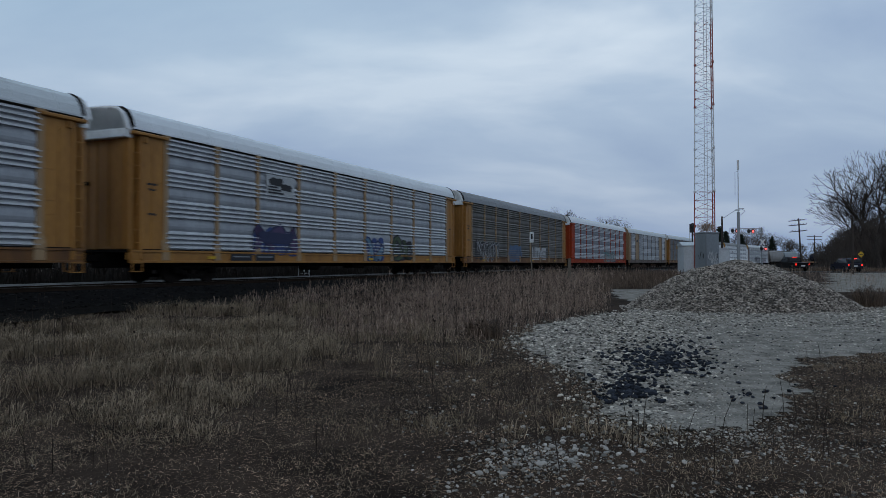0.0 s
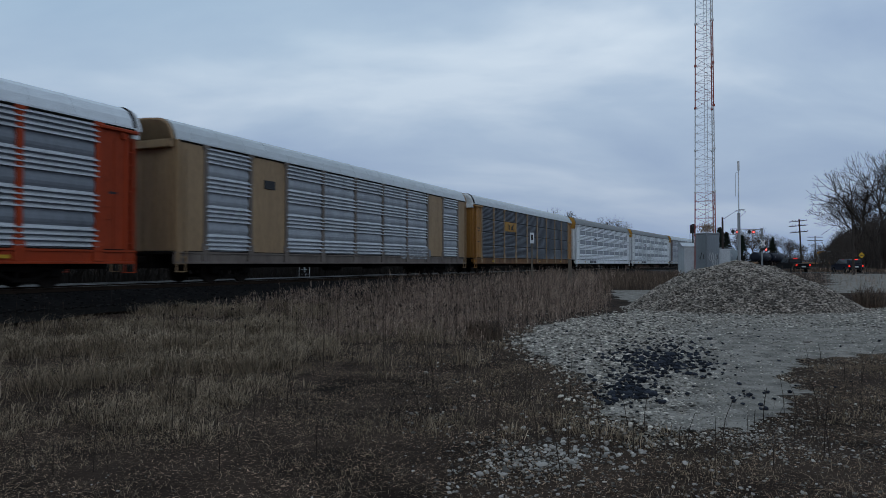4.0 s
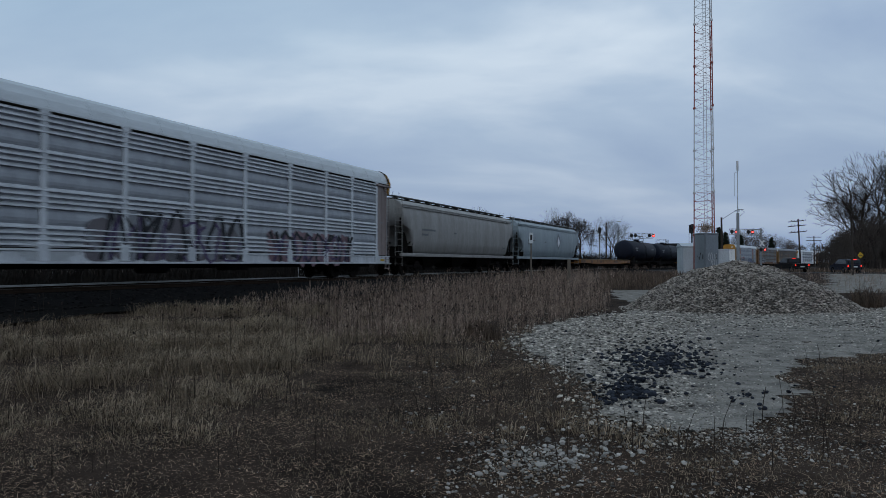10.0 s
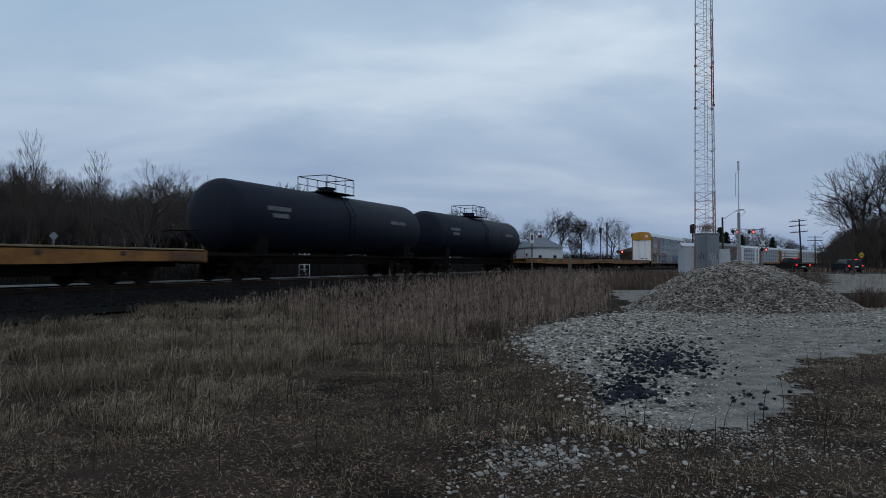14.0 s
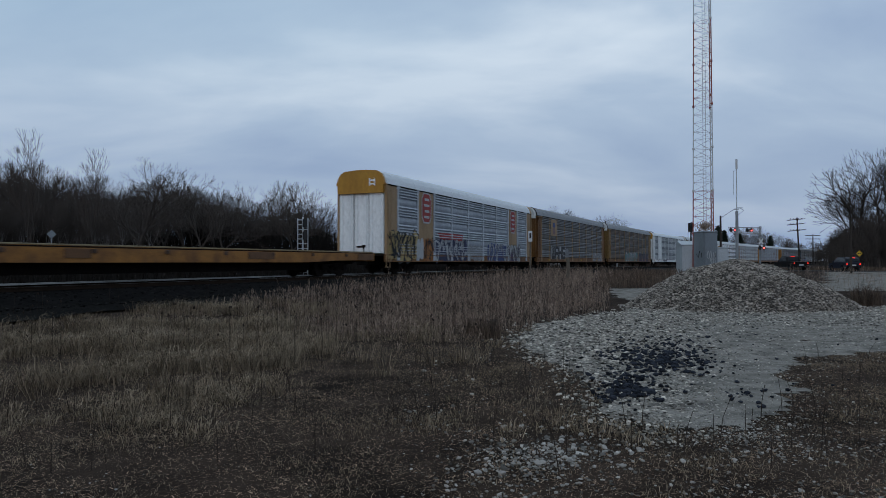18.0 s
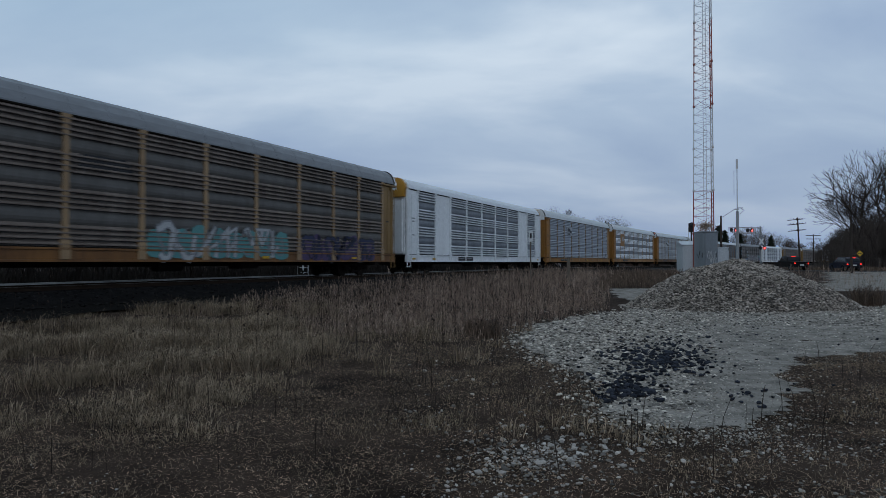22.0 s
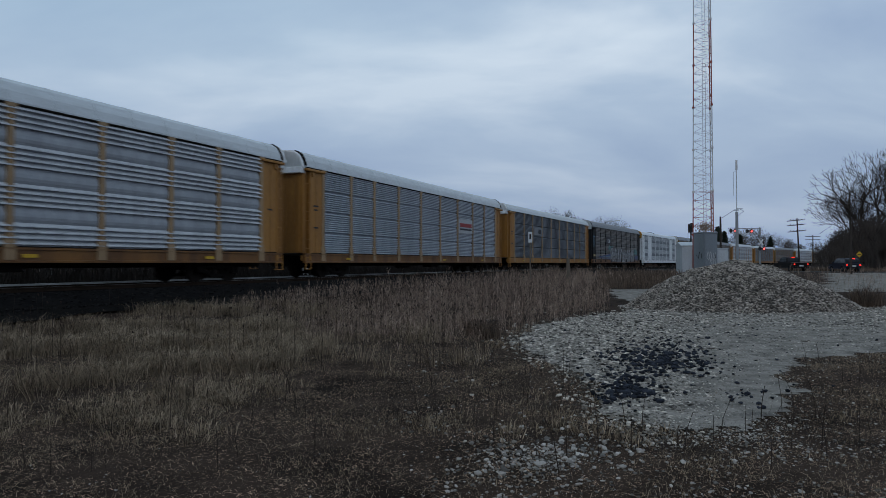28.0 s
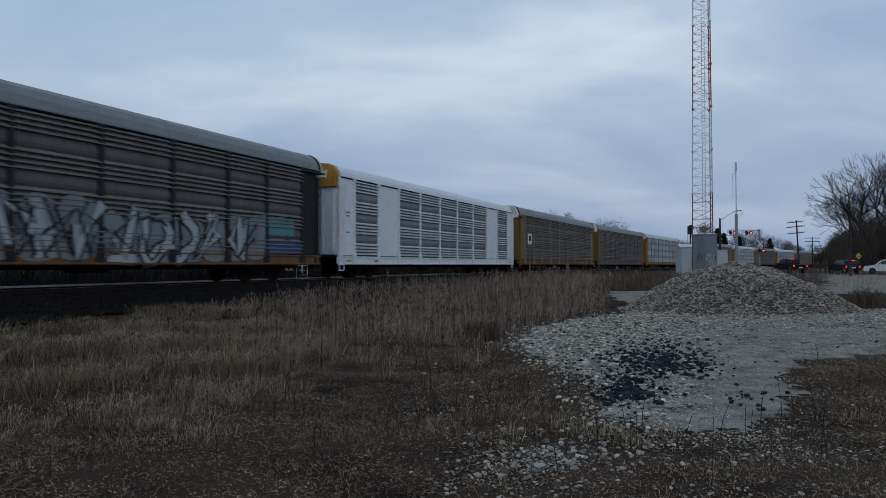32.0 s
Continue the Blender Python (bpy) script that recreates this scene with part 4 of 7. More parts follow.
def tower():
    x, y, z = plan(1251.5, 51.5)
    t = thing("lattice_mast", pose(x, y, z, 0, 0, 14), "tall red and white triangular lattice radio mast", "radio mast")
    sec = 3.17
    first = high(340, 51.5) - z - sec
    corners = [(math.cos(a), math.sin(a)) for a in (radians(-90), radians(30), radians(150))]

    def rad(h):
        return 0.93 - 0.0085 * h

    for i in range(-1, 9):
        z0 = first + i * sec
        mat = RED_STEEL if i in (-1, 0, 3, 4, 7, 8) else WHITE_STEEL
        lo = max(z0, 0.0)
        for c in corners:
            leg = Shape().tube((c[0] * rad(lo), c[1] * rad(lo), lo), (c[0] * rad(z0 + sec), c[1] * rad(z0 + sec), z0 + sec), 0.042, n=6)
            if z0 > 0:
                leg.tube((c[0] * rad(z0), c[1] * rad(z0), z0 - 0.07), (c[0] * rad(z0), c[1] * rad(z0), z0 + 0.07), 0.085, n=8)
            part("leg", leg, mat, t)
        for k in range(5):
            za, zb = z0 + sec * k / 5, z0 + sec * (k + 1) / 5
            if za < 0:
                continue
            for a in range(3):
                p, q = corners[a], corners[(a + 1) % 3]
                if k % 2:
                    p, q = q, p
                part("brace", Shape().tube((p[0] * rad(za), p[1] * rad(za), za), (q[0] * rad(zb), q[1] * rad(zb), zb), 0.013, n=4), mat, t)
                part("girt", Shape().tube((p[0] * rad(zb), p[1] * rad(zb), zb), (q[0] * rad(zb), q[1] * rad(zb), zb), 0.013, n=4), mat, t)
    lad = Shape()
    for lx in (-0.12, 0.12):
        lad.tube((lx, 0.12, 0), (lx, 0.12, first + 9 * sec), 0.018, n=4)
    for k in range(90):
        lad.tube((-0.12, 0.12, 0.3 * k + 0.2), (0.12, 0.12, 0.3 * k + 0.2), 0.01, n=4)
    part("cable_ladder", lad, WHITE_STEEL, t)


tower()


def cabinet(name, px, depth, w, d, top, turn, mat, label, ribs=True):
    x, y, z = plan(px, depth)
    c = thing(name, pose(x, y, z, 0, 0, turn), label, "equipment cabinet")
    h = top - z
    part("plinth", Shape().box(-w / 2 - 0.08, w / 2 + 0.08, -d / 2 - 0.08, d / 2 + 0.08, -0.2, 0.12, 0.02), PALE, c)
    part("body", Shape().box(-w / 2, w / 2, -d / 2, d / 2, 0.12, h - 0.1, 0.012), mat, c)
    part("lid", Shape().box(-w / 2 - 0.04, w / 2 + 0.04, -d / 2 - 0.04, d / 2 + 0.04, h - 0.1, h, 0.02), mat, c)
    for side in ((0, -d / 2, 0, w), (w / 2, 0, 90, d)):
        dr = part("door", Shape().box(-side[3] / 2 + 0.06, side[3] / 2 - 0.06, -0.03, 0.0, 0.22, h - 0.18, 0.008), mat, c, m=pose(side[0], side[1], 0, 0, 0, side[2]))
        part("handle", Shape().box(side[3] / 2 - 0.22, side[3] / 2 - 0.17, -0.07, -0.03, h * 0.45, h * 0.55, 0.008), DARK_METAL, dr)
        part("hinge", Shape().tube((-side[3] / 2 + 0.06, -0.035, 0.3), (-side[3] / 2 + 0.06, -0.035, h - 0.3), 0.018, n=6), mat, dr)
    return c


CAB = cabinet("relay_cabinet", 1250.5, 49.0, 1.12, 1.12, high(412, 49), -72, GREY_CAB, "tall grey steel relay cabinet with white scrawls on its side")
cabinet("junction_cabinet", 1279, 52.5, 0.8, 0.6, high(440, 52.5), -15, GALV, "small galvanised junction cabinet beside the taller one")


def letters(seed, width, height, thick, strokes=5):
    """Sprayed letters: bent or angular strokes side by side, as flat bands in the x-z plane."""
    rng = random.Random(seed)
    signs = []
    step = width / strokes
    for i in range(strokes):
        x0 = -width / 2 + step * (i + 0.5)
        pts = []
        if rng.random() < 0.45:
            a0, turns = rng.uniform(0, 6.28), rng.choice((4.2, 5.2, 6.2)) * rng.choice((-1, 1))
            for k in range(11):
                a = a0 + turns * k / 10
                r = 0.42 + 0.1 * math.sin(3 * a + seed)
                pts.append((x0 + step * r * math.cos(a) * 1.05, height * (0.5 + r * math.sin(a))))
        else:
            row = rng.choice((0, 1))
            for k in range(rng.choice((4, 5, 6))):
                pts.append((x0 + step * (rng.choice((-0.4, 0.0, 0.42)) + rng.uniform(-0.09, 0.09)), height * ((0.06, 0.94)[row] if k % 3 else 0.5 + rng.uniform(-0.1, 0.1))))
                row = 1 - row if rng.random() < 0.75 else row
        left, right = [], []
        for k, p in enumerate(pts):
            a, b = pts[max(0, k - 1)], pts[min(len(pts) - 1, k + 1)]
            d = Vector((b[0] - a[0], b[1] - a[1]))
            d = d.normalized() if d.length > 1e-4 else Vector((1, 0))
            t = thick * (0.4 + 0.25 * rng.random())
            y = -0.0006 * (i % 5)
            left.append((p[0] - d.y * t, y, p[1] + d.x * t))
            right.append((p[0] + d.y * t, y, p[1] - d.x * t))
        n = len(pts)
        signs.append(Shape().add(left + right, [(k, k + 1, n + k + 1, n + k) for k in range(n - 1)]))
    return signs


def squiggle(seed, width, height, thick, strokes=5):
    """All the sprayed letters in one mesh, for scrawls."""
    sh = Shape()
    for one in letters(seed, width, height, thick, strokes):
        sh.add(one.v, one.f)
    return sh


def bubbles(seed, width, height, count):
    """The filled ground behind sprayed letters: one ragged band with a lump for every letter."""
    rng = random.Random(seed)
    lumps = [(rng.uniform(0.78, 1.0), rng.uniform(0, 0.07)) for _ in range(count)]
    n = count * 8
    top, low = [], []
    for k in range(n + 1):
        f = k / n * count
        hgt, lift = lumps[min(count - 1, int(f))]
        swell = math.sqrt(max(0.0, 1 - (2 * (f - min(count - 1, int(f))) - 1) ** 2))
        x = width * (k / n - 0.5)
        top.append((x, 0, height * (hgt * (0.72 + 0.28 * swell) + rng.uniform(-0.02, 0.02))))
        low.append((x, 0, height * (lift + 0.1 * (1 - swell))))
    return Shape().add(top + low, [(k, k + 1, n + 2 + k, n + 1 + k) for k in range(n)])


def blob(seed, width, height, n=22):
    """A ragged flat patch of colour in the x-z plane."""
    rng = random.Random(seed)
    pts = []
    for k in range(n):
        a = 2 * math.pi * k / n
        cx, cz = math.cos(a), math.sin(a)
        f = 1 / max(abs(cx), abs(cz)) ** 0.8
        r = f * (0.82 + 0.3 * rng.random())
        pts.append((width / 2 * cx * r, 0.0, height / 2 * (1 + cz * r)))
    return Shape().add(pts, [tuple(range(n))])


part("scrawl", squiggle(4, 0.78, 0.62, 0.05, 4), SPRAY["white"], CAB, "white spray-painted scrawl", m=pose(0.565 + 0.05, 0.02, 1.35, 0, 0, 90))
part("scrawl", squiggle(6, 0.55, 0.5, 0.045, 3), SPRAY["white"], CAB, "white spray-painted scrawl", m=pose(0.565 + 0.05, 0.06, 0.95, 0, 0, 90))
part("scrawl", squiggle(9, 0.35, 0.55, 0.07, 1), SPRAY["black"], CAB, "black spray-painted mark", m=pose(-0.05, -0.60, 1.45))


def hut():
    x, y, z = plan(1227, 53)
    c = thing("signal_hut", pose(x, y, z, 0, 0, -8), "pale galvanised signal hut with low gable roof", "signal hut")
    w, d, h = 1.95, 2.3, high(436, 53) - z
    part("plinth", Shape().box(-w / 2 - 0.1, w / 2 + 0.1, -d / 2 - 0.1, d / 2 + 0.1, -0.2, 0.12, 0.02), PALE, c)
    walls = Shape().box(-w / 2, w / 2, -d / 2, d / 2, 0.12, h, 0.01)
    part("wall", walls, GALV, c)
    for k in range(5):
        part("seam", Shape().box(-w / 2 + 0.3 + k * 0.35, -w / 2 + 0.34 + k * 0.35, -d / 2 - 0.02, -d / 2, 0.15, h - 0.05), GALV, c)
    rf = Shape().add([(-w / 2 - 0.1, -d / 2 - 0.1, h), (w / 2 + 0.1, -d / 2 - 0.1, h), (w / 2 + 0.1, d / 2 + 0.1, h), (-w / 2 - 0.1, d / 2 + 0.1, h), (-w / 2 - 0.1, 0, h + 0.3), (w / 2 + 0.1, 0, h + 0.3)],
                     [(0, 1, 5, 4), (2, 3, 4, 5), (1, 2, 5), (3, 0, 4), (0, 3, 2, 1)])
    part("roof", rf, GALV, c)
    part("door", Shape().box(-0.85, -0.1, -d / 2 - 0.05, -d / 2 - 0.021, 0.2, h - 0.15, 0.01), GALV, c)


hut()


def lamp_pair(parent, m, first, second, w=0.76, red=None):
    """Two flasher heads side by side on a crossarm; of them one may be lit."""
    arm = part("flasher_arm", Shape().tube((-w / 2, 0, 0), (w / 2, 0, 0), 0.03, n=6), DARK_METAL, parent, m=m)
    for sx, lit in ((-w / 2, first), (w / 2, second)):
        part("flasher_head", Shape().tube((sx, -0.05, 0), (sx, -0.02, 0), 0.30, n=16).tube((sx, -0.02, 0), (sx, 0.14, 0), 0.16, n=12), DARK_METAL, arm)
        vis = Shape()
        for k in range(9):
            a, b = (radians(20 + 140 * j / 9) for j in (k, k + 1))
            vis.add([(sx + 0.17 * math.cos(a), -0.05, 0.17 * math.sin(a)), (sx + 0.17 * math.cos(b), -0.05, 0.17 * math.sin(b)),
                     (sx + 0.17 * math.cos(b), -0.3, 0.17 * math.sin(b)), (sx + 0.17 * math.cos(a), -0.3, 0.17 * math.sin(a))], [(0, 1, 2, 3)])
        part("visor", vis, DARK_METAL, arm)
        part("lens", Shape().tube((sx, -0.075, 0), (sx, -0.05, 0), 0.15, n=16), LAMP_RED if lit else DARK_METAL, arm)
    return arm


def crossing_signal(x, y, z, turn, reach, top, lit_high, lit_low, label, low_z):
    """A cantilever crossing signal; its arm reaches along local x."""
    c = thing("crossing_signal", pose(x, y, z, 0, 0, turn), label, "crossing signal", "signals at the level crossing")
    part("mast", Shape().tube((0, 0, -0.1), (0, 0, top + 0.2), 0.13, 0.1, n=12), GALV_DARK, c)
    part("mast_base", Shape().box(-0.35, 0.35, -0.35, 0.35, -0.15, 0.18, 0.04), PALE, c)
    truss = Shape()
    for h in (top, top - 0.85):
        for d in (-0.2, 0.2):
            truss.tube((0, d, h), (reach, d, h), 0.035, n=6)
    n = 8
    for k in range(n + 1):
        xx = reach * k / n
        for d in (-0.2, 0.2):
            truss.tube((xx, d, top), (xx, d, top - 0.85), 0.022, n=5)
            if k < n:
                truss.tube((xx, d, top - 0.85 * (k % 2)), (reach * (k + 1) / n, d, top - 0.85 * ((k + 1) % 2)), 0.022, n=5)
    part("truss", truss, GALV_DARK, c)
    for f, lit in zip((0.95, 0.42), lit_high):
        lamp_pair(c, pose(reach * f, -0.4, top - 0.42), False, lit)
    lamp_pair(c, pose(0, -0.35, low_z), *lit_low)
    for a in (45, -45):
        part("crossbuck_board", Shape().box(-0.6, 0.6, -0.02, 0.02, -0.11, 0.11, 0.005), WHITE_BOARD, c, m=pose(0, -0.2 - 0.02 * (a > 0), low_z + 0.95, 0, a, 0))
    return c


# the road climbs over the track; the near signal stands beside the waiting cars
SX, SY, SZ = plan(1347, 103)
crossing_signal(SX, SY, SZ, 20, -5.7, high(405.5, 103) - SZ, (True, True), (False, True), "white cantilever crossing signal with red lamp lit", high(441, 103) - SZ)
SX, SY, SZ = plan(1094, 116)
crossing_signal(SX, SY, SZ, 12, 6.2, high(411.5, 116) - SZ, (True, False), (False, True), "white cantilever crossing signal across the track with lit lamps", high(445, 116) - SZ)


def pole_thing(name, px, depth, top_py, r0, r1, mat, label, category, lean=0.0):
    x, y, z = plan(px, depth)
    p = thing(name, pose(x, y, z, 0, lean, 0), label, category)
    part("pole", Shape().tube((0, 0, -0.3), (0, 0, high(top_py, depth) - z), r0, r1, n=10), mat, p)
    return p, high(top_py, depth) - z


P, h = pole_thing("antenna_mast", 1306.5, 74, 376, 0.17, 0.15, GALV_DARK, "slim galvanised antenna pole with side whip", "antenna mast")
part("upper_tube", Shape().tube((0, 0, h - 0.1), (0, 0, high(287, 74) - 0.5), 0.06, 0.045, n=8), GALV, P)
part("antenna", Shape().tube((0, 0, high(300, 74) - 0.5), (0, 0, high(283, 74) - 0.5), 0.12, n=8), WHITE_STEEL, P)
part("side_whip", Shape().tube((-0.33, 0, high(346, 74) - 0.5), (-0.33, 0, high(304, 74) - 0.5), 0.025, n=6).tube((-0.33, 0, high(304, 74) - 0.5), (0, 0, high(303, 74) - 0.5), 0.02, n=5), GALV, P)
part("lamp_arm", Shape().tube((0, 0, h - 0.5), (0.75, 0, h + 0.1), 0.025, n=5).tube((0.75, 0, h + 0.1), (0.3, 0, h + 0.35), 0.025, n=5).box(0.05, 0.6, -0.1, 0.1, h + 0.32, h + 0.4, 0.02), GALV, P)

P, h = pole_thing("street_lamp", 1277.5, 80, 384, 0.14, 0.1, CREOSOTE, "wooden street lamp pole with slanting arm", "street lamp")
part("arm", Shape().tube((0, -0.1, h - 0.25), (1.55, -0.1, h + 0.75), 0.04, n=6), GALV, P)
part("luminaire", Shape().box(1.5, 2.05, -0.22, 0.02, h + 0.68, h + 0.82, 0.04), GALV, P)

P, h = pole_thing("utility_pole", 1417, 165, 387, 0.22, 0.14, CREOSOTE, "leaning wooden utility pole with three crossarms", "utility pole", lean=-2.5)
for k, (up, ln) in enumerate(((0.5, 1.9), (1.6, 2.0), (3.1, 2.0))):
    part("crossarm", Shape().box(-ln, ln, -0.1, 0.1, h - up - 0.08, h - up + 0.1, 0.02), CREOSOTE, P, m=pose(0, -0.15, 0, 0, -3, 0))
    for j in range(6):
        xx = -ln + 0.25 + j * (2 * ln - 0.5) / 5
        part("insulator", Shape().tube((xx, -0.15, h - up + 0.08), (xx, -0.15, h - up + 0.32), 0.07, n=8), DARK_METAL, P)
P, h = pole_thing("utility_pole", 1441, 240, 417, 0.22, 0.14, CREOSOTE, "wooden utility pole with two crossarms", "utility pole")
for k, up in enumerate((0.4, 1.6)):
    part("crossarm", Shape().box(-2.6, 2.6, -0.1, 0.1, h - up - 0.1, h - up + 0.1, 0.02), CREOSOTE, P)
P, h = pole_thing("bare_pole", 1508, 70, 386, 0.13, 0.1, CREOSOTE, "bare wooden pole before the thicket", "pole")

P, h = pole_thing("whistle_post", 940, 42, 412, 0.045, 0.04, WOOD, "wooden post with a narrow white board", "sign post")
part("board", Shape().box(-0.12, 0.12, -0.075, -0.045, h - 0.62, h + 0.02, 0.008), WHITE_BOARD, P)
part("mark", Shape().box(-0.06, 0.06, -0.08, -0.076, h - 0.42, h - 0.1), DARK_METAL, P)
P, h = pole_thing("fence_post", 1007, 40, 458, 0.11, 0.1, WOOD, "short weathered wooden post among dry weeds", "post")


def round_signal(px, depth, py, label, mast=True):
    x, y, z = plan(px, depth)
    c = thing("railway_signal", pose(x, y, z), label, "railway signal")
    hz = high(py, depth) - z
    part("mast", Shape().tube((0, 0.15, -0.1), (0, 0.15, hz + 0.2), 0.07, n=8), DARK_METAL, c)
    part("head", Shape().tube((0, 0.0, hz), (0, 0.06, hz), 0.26, n=18).tube((0, -0.25, hz), (0, 0.0, hz), 0.16, n=12), DARK_METAL, c)
    part("case", Shape().box(-0.2, 0.2, 0.06, 0.35, hz - 0.55, hz + 0.2, 0.03), DARK_METAL, c)
    lad = Shape()
    for sx in (-0.2, 0.2):
        lad.tube((sx, 0.3, 0), (sx, 0.3, hz), 0.02, n=5)
    for k in range(int(hz / 0.32)):
        lad.tube((-0.2, 0.3, 0.32 * k + 0.2), (0.2, 0.3, 0.32 * k + 0.2), 0.014, n=4)
    part("ladder", lad, GALV, c)


round_signal(1226, 60, 401, "black round railway signal head on a laddered mast")
round_signal(1062, 102, 405, "black railway signal head on a mast across the track")
P, h = pole_thing("street_lamp", 1073, 112, 393, 0.13, 0.1, CREOSOTE, "wooden lamp pole with short arm across the track", "street lamp")
part("arm", Shape().tube((0, 0, h - 0.1), (2.0, 0, h + 0.15), 0.04, n=6).box(1.8, 2.4, -0.15, 0.15, h + 0.08, h + 0.22, 0.03), GALV, P)


def signal_cage():
    x, y, z = plan(537.5, 50)
    c = thing("signal_ladder_cage", pose(x, y, z, 0, 0, 10), "silver steel signal mast with caged ladder behind the track", "signal mast")
    h = high(389, 50) - z
    for sx in (-0.36, 0.36):
        for sy in (-0.25, 0.25):
            part("upright", Shape().tube((sx, sy, 0), (sx, sy, h), 0.03, n=6), GALV, c)
    for k in range(12):
        zz = 0.4 + k * (h - 0.5) / 11
        part("rung_frame", Shape().tube((-0.36, -0.25, zz), (0.36, -0.25, zz), 0.022, n=5).tube((-0.36, 0.25, zz), (0.36, 0.25, zz), 0.022, n=5).tube((-0.36, -0.25, zz), (-0.36, 0.25, zz), 0.022, n=5).tube((0.36, -0.25, zz), (0.36, 0.25, zz), 0.022, n=5), GALV, c)
    part("mast", Shape().tube((0, 0, 0), (0, 0, h + 0.1), 0.06, n=8), GALV, c)
    for zz in (h - 0.35, h - 1.25):
        part("signal_head", Shape().box(-0.02, 0.32, -0.4, -0.1, zz - 0.3, zz + 0.3, 0.04), DARK_METAL, c)


signal_cage()


def sign_back():
    x, y, z = plan(93, 52)
    c = thing("diamond_sign", pose(x, y, z, 0, 0, 20), "grey back of a diamond sign on a post behind the track", "road sign")
    h = high(417, 52) - z
    part("post", Shape().box(-0.035, 0.035, -0.035, 0.035, -0.2, h + 0.1, 0.01), GALV_DARK, c)
    part("plate", Shape().box(-0.23, 0.23, -0.06, -0.04, -0.23, 0.23, 0.008), GREY_CAB, c, m=pose(0, 0, h, 0, 45, 0))


sign_back()


# ---- buildings and trailers beyond the track ----
SHINGLE = material("grey_shingle", (0.20, 0.21, 0.23), (0.14, 0.145, 0.155), rough=0.9, scale=2)
RED_ROOF = material("red_roof", (0.20, 0.045, 0.035), (0.13, 0.04, 0.03), rough=0.85, scale=2)
BROWN_WALL = material("brown_wall", (0.06, 0.042, 0.034), (0.035, 0.026, 0.022), rough=0.85, scale=2)
BROWN_ROOF = material("brown_roof", (0.075, 0.06, 0.052), (0.045, 0.037, 0.033), rough=0.9, scale=2)
GLASS = material("dark_glass", (0.03, 0.035, 0.04), rough=0.1, bump=0)


def house(px, depth, w, d, eave_py, ridge_py, turn, wall, roof, label, hip=True, chimney=True):
    x, y, z = plan(px, depth, 0.4)
    c = thing("house", pose(x, y, z, 0, 0, turn), label, "house")
    he, hr = high(eave_py, depth) - z, high(ridge_py, depth) - z
    part("wall", Shape().box(-w / 2, w / 2, -d / 2, d / 2, 0, he, 0.02), wall, c)
    o, k = 0.4, (w * 0.32 if hip else -0.4)
    rf = Shape().add([(-w / 2 - o, -d / 2 - o, he), (w / 2 + o, -d / 2 - o, he), (w / 2 + o, d / 2 + o, he), (-w / 2 - o, d / 2 + o, he), (-w / 2 + k, 0, hr), (w / 2 - k, 0, hr)],
                     [(0, 1, 5, 4), (2, 3, 4, 5), (1, 2, 5), (3, 0, 4), (0, 3, 2, 1)])
    part("roof", rf, roof, c)
    for wx in (-w * 0.28, w * 0.22):
        win = part("window", Shape().box(wx - 0.5, wx + 0.5, -d / 2 - 0.05, -d / 2 - 0.01, he * 0.4, he * 0.4 + 1.2, 0.01), WHITE_BOARD, c)
        part("pane", Shape().box(wx - 0.4, wx + 0.4, -d / 2 - 0.07, -d / 2 - 0.052, he * 0.4 + 0.1, he * 0.4 + 1.1), GLASS, win)
    if chimney:
        part("chimney", Shape().box(0.3, 0.9, 0.2, 0.8, he, hr + 0.6, 0.02), RED_ROOF, c)


house(953, 150, 7.4, 7.0, 438, 420, 25, WHITE_BOARD, SHINGLE, "small white house with grey hipped roof")
house(1131, 205, 10.0, 8.0, 445, 435.5, 4, BROWN_WALL, BROWN_ROOF, "low dark brown building with a broad hipped roof", chimney=False)
house(888, 190, 8.0, 7.0, 449, 440, 10, WHITE_BOARD, RED_ROOF, "small house with dark red roof", hip=False)


def box_trailer(px, depth, w, top_py, turn, label):
    x, y, z = plan(px, depth, 0.4)
    c = thing("box_trailer", pose(x, y, z, 0, 0, turn), label, "trailer", "parked box trailers")
    h = high(top_py, depth) - z
    part("body", Shape().box(-w / 2, w / 2, -1.25, 1.25, 1.1, h, 0.04), WHITE_BOARD, c)
    part("frame", Shape().box(-w / 2, w / 2, -0.5, 0.5, 0.8, 1.1, 0.02), DARK_METAL, c)
    for k in range(6):
        xx = -w / 2 + 0.3 + k * (w - 0.6) / 5
        part("rib", Shape().box(xx - 0.03, xx + 0.03, -1.29, -1.25, 1.2, h - 0.1), WHITE_BOARD, c)
    for sx in (-w / 2 + 0.7, w / 2 - 0.7):
        for sy in (-1.05, 1.05):
            part("wheel", Shape().tube((sx, sy - 0.14, 0.5), (sx, sy + 0.14, 0.5), 0.5, n=16), DARK_METAL, c)


box_trailer(694, 105, 3.7, 437.5, 4, "plain white box trailer beyond the track")
box_trailer(770, 105, 4.2, 436.5, -12, "white box trailer with ribbed side beyond the track")


